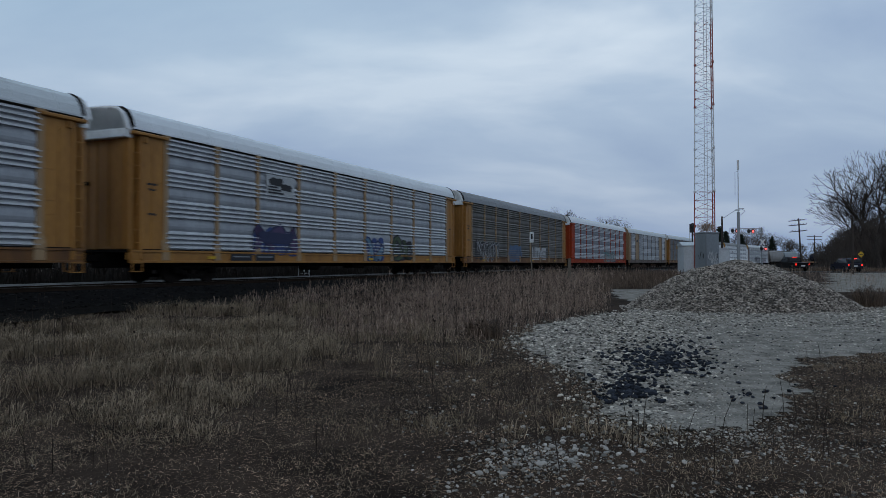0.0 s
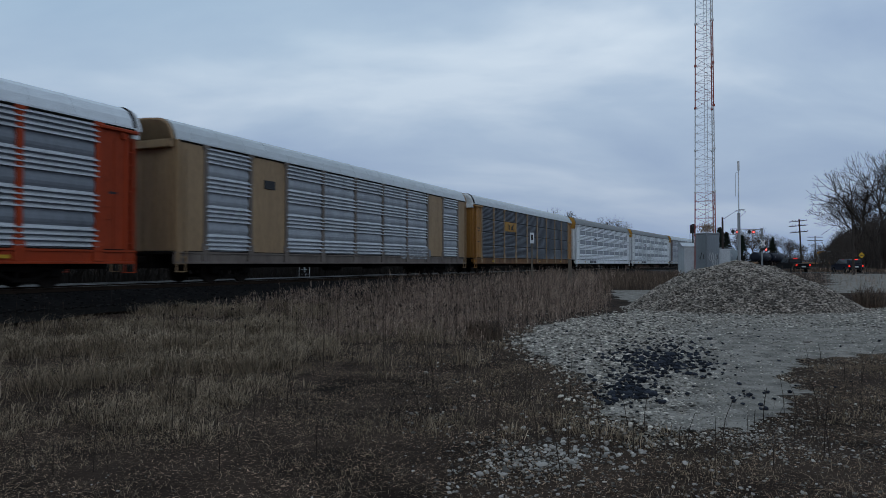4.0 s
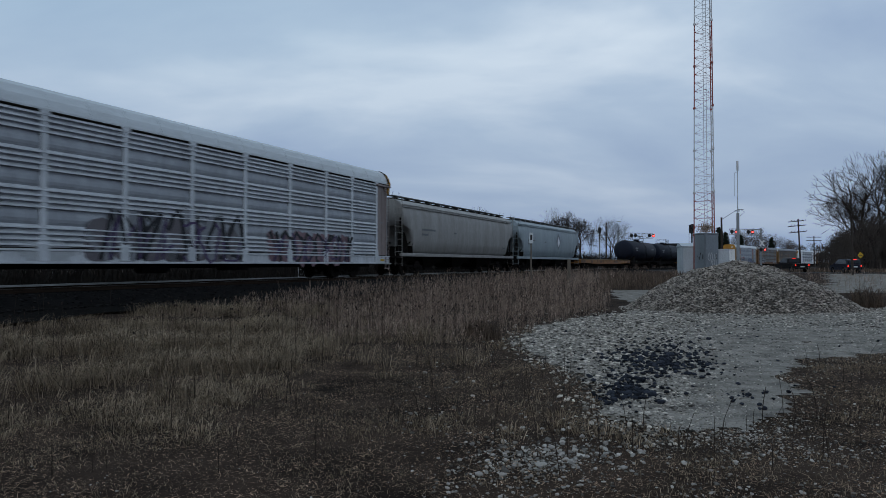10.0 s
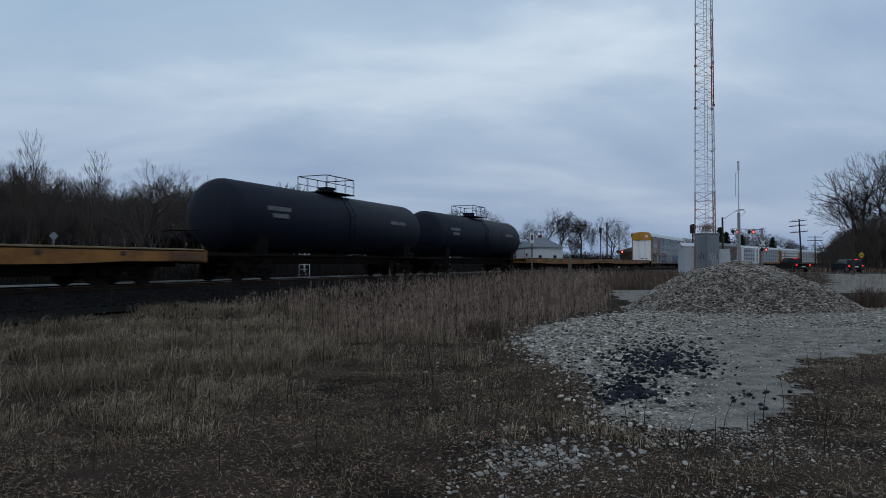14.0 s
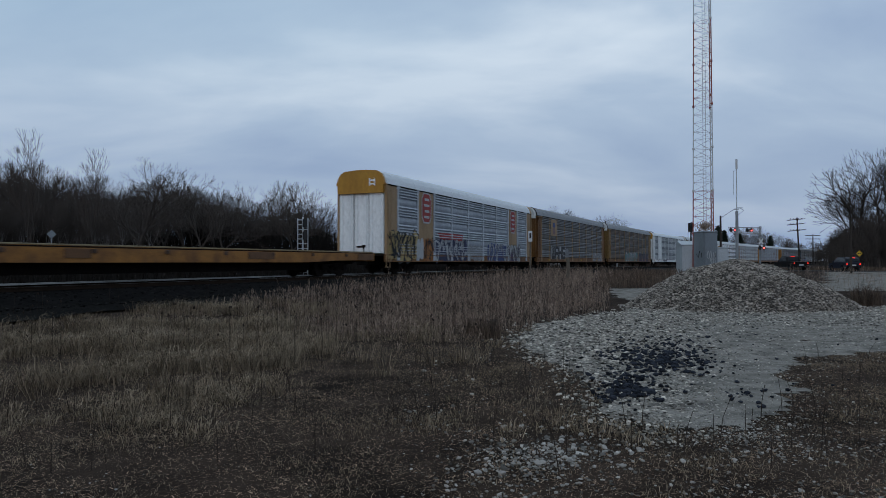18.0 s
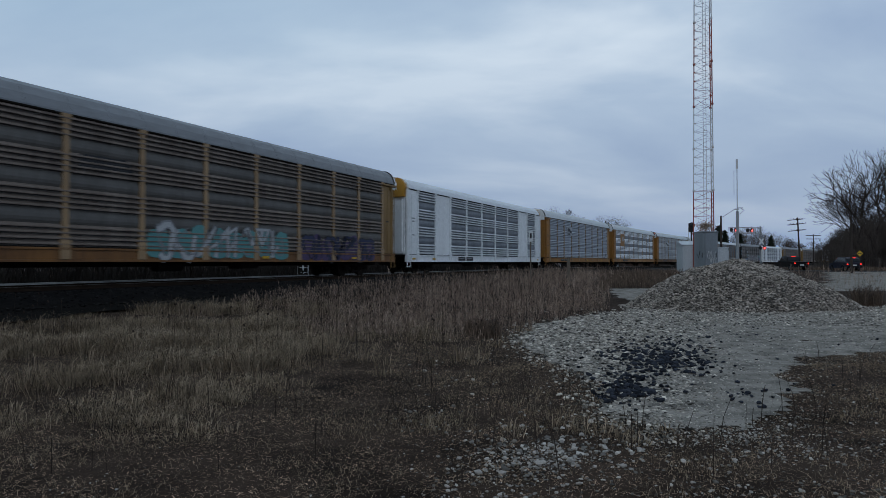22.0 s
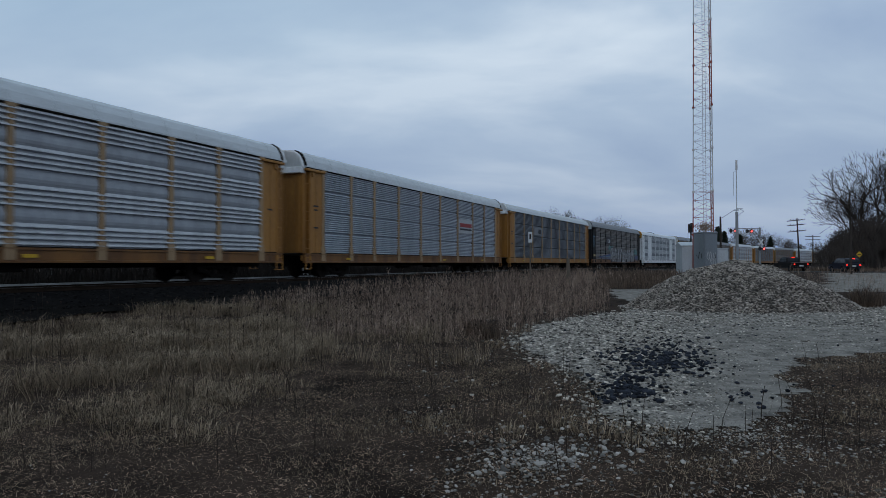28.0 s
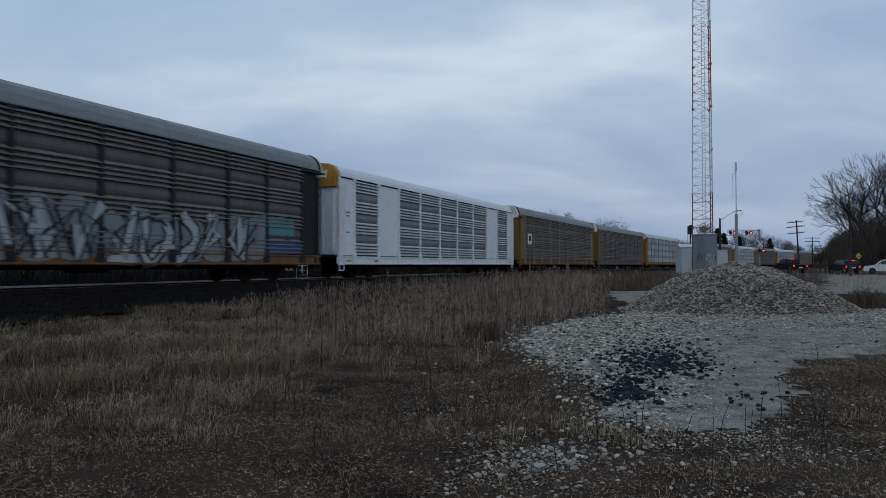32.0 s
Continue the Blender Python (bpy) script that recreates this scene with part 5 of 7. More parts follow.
def billboard(px, depth, w, top_py, base_py):
    x, y, z = plan(px, depth, 0.5)
    c = thing("billboard", pose(x, y, z), "black and white billboard on steel posts", "billboard")
    h0, h1 = high(base_py, depth) - z, high(top_py, depth) - z
    part("board", Shape().box(-w / 2, w / 2, -0.06, 0.06, h0, h1, 0.02), SPRAY["black"], c)
    for sx in (-w * 0.3, w * 0.3):
        part("post", Shape().tube((sx, 0.2, -0.2), (sx, 0.2, h1), 0.1, n=8), DARK_METAL, c)
    part("picture_patch", blob(12, w * 0.36, (h1 - h0) * 0.7), WHITE_BOARD, c, m=pose(-w * 0.26, -0.07, h0 + 0.12 * (h1 - h0)))
    for k in range(3):
        part("text_bar", Shape().box(w * 0.02, w * (0.42 - 0.06 * k), -0.068, -0.061, h0 + (0.2 + 0.25 * k) * (h1 - h0), h0 + (0.3 + 0.25 * k) * (h1 - h0)), WHITE_BOARD, c)


billboard(1180, 165, 5.6, 430, 456)

# ---- vehicles waiting at the crossing ----
CAR_DARK = material("dark_blue_paint", (0.012, 0.015, 0.027), (0.018, 0.02, 0.03), rough=0.35, bump=0, spec=0.15)
CAR_BLACK = material("black_car_paint", (0.008, 0.008, 0.009), (0.012, 0.012, 0.013), rough=0.35, bump=0, spec=0.12)
CAR_WHITE = material("white_car_paint", (0.62, 0.64, 0.66), (0.55, 0.57, 0.58), rough=0.25, bump=0)
TYRE = material("tyre", (0.02, 0.02, 0.02), rough=0.9)


def vehicle(name, m, paint_mat, label, lower, upper, width, wheels, category):
    """Body and cabin from side outlines, forwards along x."""
    c = thing(name, m, label, category, "vehicles waiting at the crossing")
    hw = width / 2

    def loft(outline, inset_low, inset_high):
        zs = [z for _, z in outline]
        z0, z1 = min(zs), max(zs)
        left, right = [], []
        for x, z in outline:
            k = hw - (inset_low + (inset_high - inset_low) * ((z - z0) / (z1 - z0)) ** 2)
            left.append((x, -k, z))
            right.append((x, k, z))
        n = len(outline)
        return Shape().add(left + right, [tuple(range(n)), tuple(range(2 * n - 1, n - 1, -1))] + [(i, (i + 1) % n, n + (i + 1) % n, n + i) for i in range(n)])

    part("body", loft(lower, 0.06, 0.02), paint_mat, c)
    part("cabin", loft(upper, 0.08, 0.24), paint_mat, c)
    lo, hi = min(z for _, z in upper), max(z for _, z in upper)
    xs = [x for x, _ in upper]
    glass = [(x * 0.9 + 0.1 * sum(xs) / len(xs), lo + 0.08 + (z - lo) * 0.78) for x, z in upper]
    part("window_band", loft(glass, 0.07, 0.16), GLASS, c)
    rear = min(x for x, _ in lower)
    part("rear_window", Shape().box(min(xs) - 0.01, min(xs) + 0.35, -hw * 0.7, hw * 0.7, lo + 0.12, hi - 0.15, 0.03), GLASS, c)
    part("rear_bumper", Shape().box(rear - 0.1, rear + 0.12, -hw + 0.05, hw - 0.05, 0.42, 0.62, 0.04), CAR_BLACK, c)
    part("plate", Shape().box(rear - 0.115, rear - 0.1, -0.26, 0.26, 0.66, 0.8, 0.005), WHITE_BOARD, c)
    tz = max(z for x, z in lower if x < rear + 0.3)
    for sy in (-1, 1):
        part("tail_light", Shape().box(rear - 0.03, rear + 0.12, sy * (hw - 0.15) - 0.07, sy * (hw - 0.15) + 0.07, tz - 0.3, tz - 0.12, 0.02), LAMP_TAIL, c)
        part("mirror", Shape().box(max(xs) - 0.55, max(xs) - 0.42, sy * (hw + 0.1) - 0.1, sy * (hw + 0.1) + 0.1, lo + 0.02, lo + 0.2, 0.03), paint_mat, c)
        for wx in wheels:
            wh = part("wheel", Shape().tube((wx, sy * (hw - 0.22), 0.36), (wx, sy * (hw + 0.0), 0.36), 0.36, n=20), TYRE, c)
            part("rim", Shape().tube((wx, sy * (hw - 0.02), 0.36), (wx, sy * (hw + 0.015), 0.36), 0.21, n=14), DARK_METAL, wh)
    part("brake_lamp", Shape().box(min(xs) - 0.03, min(xs) + 0.05, -0.25, 0.25, hi - 0.1, hi - 0.05, 0.01), LAMP_TAIL, c)
    return c


SUV_LOW = [(-2.3, 0.35), (-2.35, 0.95), (-2.2, 1.05), (1.0, 1.05), (2.15, 0.92), (2.32, 0.6), (2.25, 0.32)]
SUV_TOP = [(-2.2, 1.03), (-2.05, 1.55), (-1.7, 1.7), (0.1, 1.7), (0.5, 1.6), (1.1, 1.04)]
PICK_LOW = [(-2.85, 0.5), (-2.9, 1.15), (-0.75, 1.18), (1.2, 1.15), (2.6, 1.08), (2.85, 0.8), (2.8, 0.42)]
PICK_TOP = [(-0.7, 1.16), (-0.62, 1.8), (-0.4, 1.9), (0.7, 1.9), (1.0, 1.78), (1.6, 1.14)]


def on_road(px, depth, turn):
    x, y, z = plan(px, depth, 0.47)
    return pose(x, y, z, 0, 0, turn)


vehicle("pickup_truck", on_road(1401, 92, 88), CAR_BLACK, "black pickup truck waiting with its brake lights on", PICK_LOW, PICK_TOP, 1.98, (-1.75, 1.85), "pickup truck")
vehicle("suv", on_road(1496, 87, 85), CAR_DARK, "dark blue sport utility car waiting with lit tail lights", SUV_LOW, SUV_TOP, 1.85, (-1.4, 1.4), "car")
WHITE_CAR = vehicle("white_suv", on_road(1571, 82, 150), CAR_WHITE, "white sport utility car rolling up behind the others", SUV_LOW, SUV_TOP, 1.85, (-1.4, 1.4), "car")


def diamond_sign(px, depth, py):
    x, y, z = plan(px, depth)
    c = thing("warning_sign", pose(x, y, z), "yellow diamond warning sign with black bar on post", "road sign")
    h = high(py, depth) - z
    part("post", Shape().box(-0.04, 0.04, 0.02, 0.08, -0.2, h + 0.3, 0.01), DARK_METAL, c)
    part("plate", Shape().box(-0.27, 0.27, -0.01, 0.01, -0.27, 0.27, 0.008), YELLOW_SIGN, c, m=pose(0, 0, h, 0, 45, 0))
    part("bar", Shape().box(-0.22, 0.22, -0.016, -0.011, h - 0.05, h + 0.05), DARK_METAL, c)


diamond_sign(1523, 83, 451)


# ---- road, lot, gravel ----
def sheet(name, outline, lift, mat, label, category, cell=0.5, ragged=0.35):
    """A patch of ground cover inside a plan outline, laid a little above the ground."""
    xs = [p[0] for p in outline]
    ys = [p[1] for p in outline]
    idx, verts, faces = {}, [], []

    def inside(x, y):
        x += ragged * noise.noise((x * 1.1, y * 1.1, 7)) + ragged * 0.6 * noise.noise((x * 3.1, y * 3.1, 9))
        y += ragged * noise.noise((x * 1.1, y * 1.1, 17)) + ragged * 0.6 * noise.noise((x * 3.1, y * 3.1, 19))
        hit, j = False, len(outline) - 1
        for i in range(len(outline)):
            if (ys[i] > y) != (ys[j] > y) and x < (xs[j] - xs[i]) * (y - ys[i]) / (ys[j] - ys[i]) + xs[i]:
                hit = not hit
            j = i
        return hit

    nx, ny = int((max(xs) - min(xs)) / cell) + 2, int((max(ys) - min(ys)) / cell) + 2

    def corner(i, j):
        if (i, j) not in idx:
            x, y = min(xs) + i * cell, min(ys) + j * cell
            idx[i, j] = len(verts)
            verts.append((x, y, ground_z(x, y) + lift))
        return idx[i, j]

    for i in range(nx):
        for j in range(ny):
            if inside(min(xs) + (i + 0.5) * cell, min(ys) + (j + 0.5) * cell):
                faces.append((corner(i, j), corner(i + 1, j), corner(i + 1, j + 1), corner(i, j + 1)))
    ob = new(name, fast_mesh(name, verts, faces, True))
    ob.data.materials.append(mat)
    tagged(ob, label, category, kind="structure")
    return inside


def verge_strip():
    """Cinders and spilt ballast on the slope beside the bed, in a near-black that takes in the shade between stones."""
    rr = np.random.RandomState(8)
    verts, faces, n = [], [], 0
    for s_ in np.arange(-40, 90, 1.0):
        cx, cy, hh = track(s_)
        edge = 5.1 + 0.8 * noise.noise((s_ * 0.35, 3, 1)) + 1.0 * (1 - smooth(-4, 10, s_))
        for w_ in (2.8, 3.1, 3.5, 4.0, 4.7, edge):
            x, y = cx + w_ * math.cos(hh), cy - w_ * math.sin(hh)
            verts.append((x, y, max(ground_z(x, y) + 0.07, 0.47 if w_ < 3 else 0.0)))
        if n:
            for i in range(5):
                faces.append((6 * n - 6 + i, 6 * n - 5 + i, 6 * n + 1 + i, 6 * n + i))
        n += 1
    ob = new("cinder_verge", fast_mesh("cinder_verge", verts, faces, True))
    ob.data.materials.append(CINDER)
    tagged(ob, "dark cinders and spilt ballast beside the railway, shade put into the colour", "cinders", kind="structure")


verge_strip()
PATCH = [(1.75, 15.0), (2.6, 18.0), (5.3, 22.0), (8.0, 25.0), (7.4, 29.0), (8.6, 36.0), (12.5, 36.0), (12, 28), (15.5, 26), (17, 22.5), (24, 22), (24, 20), (13, 14.2), (8.2, 12.5), (5.9, 11.5), (4.9, 9.8), (3.9, 7.8), (3.0, 6.9), (2.2, 6.6), (1.75, 7.3), (2.0, 9.2), (1.75, 11.6), (1.35, 13.2)]
in_patch = sheet("gravel_patch", PATCH, 0.012, GRAVEL, "pale grey gravel spread over the earth", "gravel", 0.11, 0.3)
in_lot = sheet("gravel_lot", [(18.8, 34.5), (24, 43), (42, 76), (60, 74), (75, 40), (40, 30), (24, 33)], 0.02, GRAVEL, "flat grey gravel lot beside the road", "gravel", 1.0)


def strip(name, pts, width, lift, mat, label, category, level=None):
    verts, faces = [], []
    for k, (x, y) in enumerate(pts):
        a, b = pts[max(0, k - 1)], pts[min(len(pts) - 1, k + 1)]
        d = Vector((b[0] - a[0], b[1] - a[1])).normalized()
        for s in (-0.5, 0, 0.5):
            px, py = x - d.y * width * s, y + d.x * width * s
            verts.append((px, py, (level if level is not None else max(ground_z(x, y), ground_z(px, py)) + lift)))
    for k in range(len(pts) - 1):
        for s in (0, 1):
            faces.append((3 * k + s, 3 * k + s + 1, 3 * k + 4 + s, 3 * k + 3 + s))
    ob = new(name, fast_mesh(name, verts, faces, True))
    ob.data.materials.append(mat)
    return tagged(ob, label, category, kind="structure")


def road_at(d):
    """Point of the road's near lane, d metres behind the pickup."""
    return 46.3 + 0.6 * d, 92 - 0.8 * d


strip("road", [(road_at(d)[0] - 1.6, road_at(d)[1] - 1.2) for d in range(-150, 130, 4)], 7.4, 0.02, ASPH, "grey asphalt road over the level crossing", "road")
strip_along("access_road", S_NEAR, [(-6.3, 0.5), (-6.0, 0.78), (-5.75, 0.78), (-5.4, 0.6)], TRACK_STONE, "pale gravel service track behind the railway", "track")

TIE_ME = Shape().box(-1.3, 1.3, -0.115, 0.115, -0.16, 0.0, 0.012).mesh("tie")
RAILBED = bpy.data.objects["ballast_bed"]
for k in range(150):
    cx, cy, hh = track(-12 + k * 0.56)
    part("tie", TIE_ME, TIE, RAILBED, m=pose(cx, cy, RAIL - 0.165, 0, 0, -math.degrees(hh)))


def ico():
    bm = bmesh.new()
    bmesh.ops.create_icosphere(bm, subdivisions=1, radius=1.0)
    v = np.array([p.co[:] for p in bm.verts], np.float32)
    f = np.array([[p.index for p in q.verts] for q in bm.faces], np.int32)
    bm.free()
    return v, f


ICO_V, ICO_F = ico()


def stone_mesh(name, places, sizes, rng, flat=0.6):
    """Angular stones of those sizes at those places, joined."""
    n = len(places)
    v = ICO_V[None] * (1 + rng.uniform(-0.28, 0.28, (n, len(ICO_V), 1)).astype(np.float32))
    v = v * np.stack([rng.uniform(0.75, 1.25, n), rng.uniform(0.75, 1.25, n), flat * rng.uniform(0.6, 1.2, n)], 1)[:, None, :]
    a, b = rng.uniform(0, 2 * np.pi, n), rng.uniform(-0.5, 0.5, n)
    ca, sa, cb, sb = (f[:, None] for f in (np.cos(a), np.sin(a), np.cos(b), np.sin(b)))
    x, y, z = v[..., 0], v[..., 1] * cb - v[..., 2] * sb, v[..., 1] * sb + v[..., 2] * cb
    v = np.stack([x * ca - y * sa, x * sa + y * ca, z], 2) * np.asarray(sizes)[:, None, None] + np.asarray(places)[:, None, :]
    f = ICO_F[None] + (np.arange(n) * len(ICO_V))[:, None, None]
    return fast_mesh(name, v.reshape(-1, 3), f.reshape(-1, 3))


def scatter_stones(name, places, sizes, mat, label, rng, flat=0.6):
    ob = new(name, stone_mesh(name, places, sizes, rng, flat))
    ob.data.materials.append(mat)
    return tagged(ob, label, "stones", kind="stuff")


def heap():
    """The mound of broken stone: a core, and the stones that lie on it."""
    cx, cy = 10.25, 24.4
    rng = np.random.RandomState(5)

    def top(x, y):
        dx, dy = (x - cx) / (3.75 if x < cx else 4.3), (y - cy) / 2.9
        r = math.hypot(dx, dy)
        z = 1.6 * max(0.0, 1 - r ** 1.7)
        z += (0.14 * noise.noise((x * 0.9, y * 0.9, 2)) + 0.07 * noise.noise((x * 2.5, y * 2.5, 5))) * min(1, max(0.0, 1.15 - r) * 2.5)
        return z if r < 1.02 else -0.05

    n, m = 64, 26
    verts, faces = [], []
    for j in range(m + 1):
        r = j / m * 1.03
        for i in range(n):
            a = 2 * math.pi * i / n
            x, y = cx + (3.75 if math.cos(a) < 0 else 4.3) * r * math.cos(a), cy + 2.9 * r * math.sin(a)
            verts.append((x, y, ground_z(x, y) + top(x, y)))
    for j in range(m):
        for i in range(n):
            faces.append((j * n + i, j * n + (i + 1) % n, (j + 1) * n + (i + 1) % n, (j + 1) * n + i))
    h = thing("gravel_heap", pose(0, 0, 0), "broad mound of broken grey-brown stone", "gravel heap")
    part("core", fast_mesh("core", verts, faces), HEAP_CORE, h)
    places, sizes = [], []
    while len(places) < 30000:
        a, r = rng.uniform(0, 2 * math.pi), math.sqrt(rng.uniform(0, 1.12))
        x, y = cx + (3.75 if math.cos(a) < 0 else 4.3) * r * math.cos(a), cy + 2.9 * r * math.sin(a)
        if y > cy + 1.2:
            continue
        places.append((x, y, ground_z(x, y) + max(0.0, top(x, y)) + 0.01))
        sizes.append(0.018 + 0.036 * rng.uniform() ** 1.6)
    stones = part("loose_stone", stone_mesh("loose_stone", places, sizes, rng, 0.48), STONES, h, "broken grey-brown stones")
    stones["kind"] = "stuff"


heap()

rng = np.random.RandomState(11)
places, sizes = [], []
while len(places) < 42000:
    d = 6.0 + 20 * rng.uniform(0, 1) ** 1.5
    x = rng.uniform(-0.05, 0.72) * d
    far_side = smooth(0.26, 0.46, x / d) * (1 - 0.6 * smooth(16, 20, d))
    if in_patch(x + rng.normal() * 0.25, d + rng.normal() * 0.55) or rng.uniform() < 0.006:
        if rng.uniform() < 0.45 * far_side:
            continue
        places.append((x, d, ground_z(x, d) + 0.01))
        sizes.append(0.006 + (0.010 + 0.0021 * min(d, 18) - 0.02 * far_side) * rng.uniform() ** (1.9 + 1.6 * far_side))
scatter_stones("gravel_stones", places, sizes, PEBBLE, "loose pale grey gravel stones on the patch", rng)
places, sizes = [], []
while len(places) < 1050:
    u = rng.uniform()
    if u < 0.55:
        px, py = 1165 + rng.normal() * 48, 637 + rng.normal() * 17
    elif u < 0.77:
        px, py = 1112 + rng.normal() * 30, 690 + rng.normal() * 14
    elif u < 0.79:
        px, py = 1328 + rng.normal() * 24, 704 + rng.normal() * 9
    else:
        px, py = 1200 + rng.normal() * 130, 610 + rng.normal() * 45
    x, y, z = plan(px, EYE * F_PX / max(py - 465.84, 60))
    places.append((x, y, ground_z(x, y) + 0.03))
    sizes.append((0.016 + 0.036 * rng.uniform() ** 1.5) * (1 if u < 0.79 else 0.65))
scatter_stones("dark_stones", places, sizes, DARK_STONE, "dark blue-grey stones strewn on the gravel", rng)
places, sizes = [], []
while len(places) < 7500:
    d = 3.6 + 9 * rng.uniform() ** 1.4
    x = rng.uniform(-0.72, 0.72) * d
    px, py = 784 + F_PX * x / d, 465.84 + EYE * F_PX / d
    w = 0.9 * math.exp(-((px - 985) / 75) ** 2 - ((py - 812) / 22) ** 2) + 0.3 * math.exp(-((px - 1330) / 120) ** 2 - ((py - 760) / 40) ** 2) + 0.16 * smooth(500, 900, px) * (0.15 + 0.85 * smooth(690, 800, py)) + 0.015
    w *= 0.3 + 1.4 * max(0, noise.noise((x * 0.9, d * 0.9, 4)) + 0.25)
    if rng.uniform() < w:
        places.append((x, d, ground_z(x, d) + 0.004))
        sizes.append(0.003 + (0.017 if px > 700 else 0.008) * rng.uniform() ** 3.2)
while len(places) < 7800:
    px, py = 985 + rng.normal() * 78, 812 + rng.normal() * 19
    x, y, z = plan(px, EYE * F_PX / (py - 465.84))
    places.append((x, y, z + 0.008))
    sizes.append(0.007 + 0.026 * rng.uniform() ** 2)
scatter_stones("pebbles", places, sizes, material("white_pebble", (0.30, 0.275, 0.25), (0.085, 0.077, 0.07), rough=0.85, scale=3, island=0.8), "pale pebbles strewn on trodden earth", rng)

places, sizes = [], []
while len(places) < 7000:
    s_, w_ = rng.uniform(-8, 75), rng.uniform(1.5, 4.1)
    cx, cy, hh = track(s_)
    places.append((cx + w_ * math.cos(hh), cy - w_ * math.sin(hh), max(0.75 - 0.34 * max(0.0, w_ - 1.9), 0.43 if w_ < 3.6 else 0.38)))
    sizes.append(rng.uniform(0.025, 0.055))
# these stones too carry painted shade in their near-black colour
scatter_stones("ballast_stones", places, sizes, material("ballast_stone", (0.017, 0.0162, 0.0158), (0.006, 0.0058, 0.0058), rough=0.95, scale=3, island=0.7), "angular ballast stones beside the rail, with shade in their dark colour", rng)

# ---- dead grass and weeds ----
GRASS = material("dry_grass", (0.27, 0.207, 0.147), (0.09, 0.067, 0.045), rough=0.9, scale=0.7, bump=0, island=0.7, amount=0.8)
VERGE = material("verge_weed", (0.125, 0.092, 0.07), (0.06, 0.043, 0.037), rough=0.9, scale=0.5, bump=0, island=0.5)
WEED = material("dry_weed", (0.37, 0.278, 0.222), (0.085, 0.061, 0.049), rough=0.9, scale=0.5, bump=0, island=0.5)
BROWN_WEED = material("brown_weed", (0.235, 0.168, 0.134), (0.065, 0.046, 0.037), rough=0.9, scale=0.5, bump=0, island=0.6)
SEED = material("seed_head", (0.04, 0.03, 0.025), (0.022, 0.017, 0.015), rough=0.9, scale=3, bump=0)
STRAW = material("straw", (0.31, 0.225, 0.155), (0.055, 0.038, 0.027), rough=0.9, scale=1.0, bump=0, island=0.9, amount=1.0)
LITTER = material("dead_leaf", (0.35, 0.235, 0.165), (0.042, 0.027, 0.019), rough=0.9, scale=1.2, bump=0, island=0.9, amount=0.9)


def ribbons(name, base, height, width, lean, rng, mat, label, category="dry grass", tip=0.15, lie=False):
    """Bent blades: each two quads that taper to a tip."""
    n = len(base)
    a, b = rng.uniform(0, 2 * np.pi, n), rng.uniform(0, 2 * np.pi, n)
    side = np.stack([np.cos(a), np.sin(a), np.zeros(n)], 1) * (width * 0.5)[:, None]
    out = np.stack([np.cos(b), np.sin(b), np.zeros(n)], 1) * (lean * height)[:, None]
    up = np.zeros((n, 3))
    up[:, 2] = 1
    if lie:
        up *= 0.22
    mid = base + up * (height * 0.55)[:, None] + out * (0.5 if lie else 0.3)
    top = base + up * (height * np.sqrt(np.maximum(0.1, 1 - np.minimum(lean, 0.9) ** 2)))[:, None] + out
    v = np.stack([base - side, base + side, mid + side * 0.8, mid - side * 0.8, top + side * tip, top - side * tip], 1)
    f = np.array([[0, 1, 2, 3], [3, 2, 4, 5]])[None] + (np.arange(n) * 6)[:, None, None]
    ob = new(name, fast_mesh(name, v.reshape(-1, 3), f.reshape(-1, 4)))
    ob.data.materials.append(mat)
    return tagged(ob, label, category, kind="stuff")


def sow(count, near, far, power, keep, rng, lo=-0.75, hi=0.75):
    """Plan points in the field between the camera and the track, thinned by keep(x, y)."""
    pts = []
    while len(pts) < count:
        d = near + (far - near) * rng.uniform() ** power
        x = rng.uniform(lo, hi) * d
        if rng.uniform() < keep(x, d):
            pts.append((x, d, ground_z(x, d) - 0.01))
    return np.array(pts)


def weed_zone(x, y):
    """Tall weeds: right of the middle, along the ballast."""
    w = way_along(x, y)
    px = 784 + F_PX * x / y
    if y < 11.5 or w < 3.7 + 2.2 * (1 - smooth(220, 560, px)) + 0.8 * noise.noise((x * 0.7, y * 0.7, 2)):
        return 0.0
    if in_patch(x, y) or (px > 1080 and y < 33):
        return 0.0
    z = smooth(12, 16, y) * (0.25 + 0.75 * smooth(300, 560, px)) * (1 - 0.85 * smooth(1040, 1085, px))
    edge = smooth(11.5, 17, y) if px < 860 else smooth(14, 18, y)
    return z * edge * (0.35 + max(0, noise.noise((x * 0.5, y * 0.5, 1)) + 0.3))


def grass_zone(x, y):
    w = way_along(x, y)
    if w < 4.9 + 0.9 * noise.noise((x * 0.7, y * 0.7, 2)) + 0.9 * (1 - smooth(60, 300, 784 + F_PX * x / y)) or in_patch(x, y):
        return 0.0
    px = 784 + F_PX * x / y
    z = (1 - 0.92 * smooth(430, 640, px)) * (1 - smooth(800, 900, px)) * smooth(7.5, 10.5 + 2.5 * smooth(350, 600, px), y + 2.0 * noise.noise((x * 0.4, y * 0.4, 8)))
    return z * (0.01 + 2.4 * max(0, noise.noise((x * 0.6, y * 0.6, 21)) + 0.04) * (0.4 + max(0, noise.noise((x * 2.2, y * 2.2, 5)) + 0.2)))


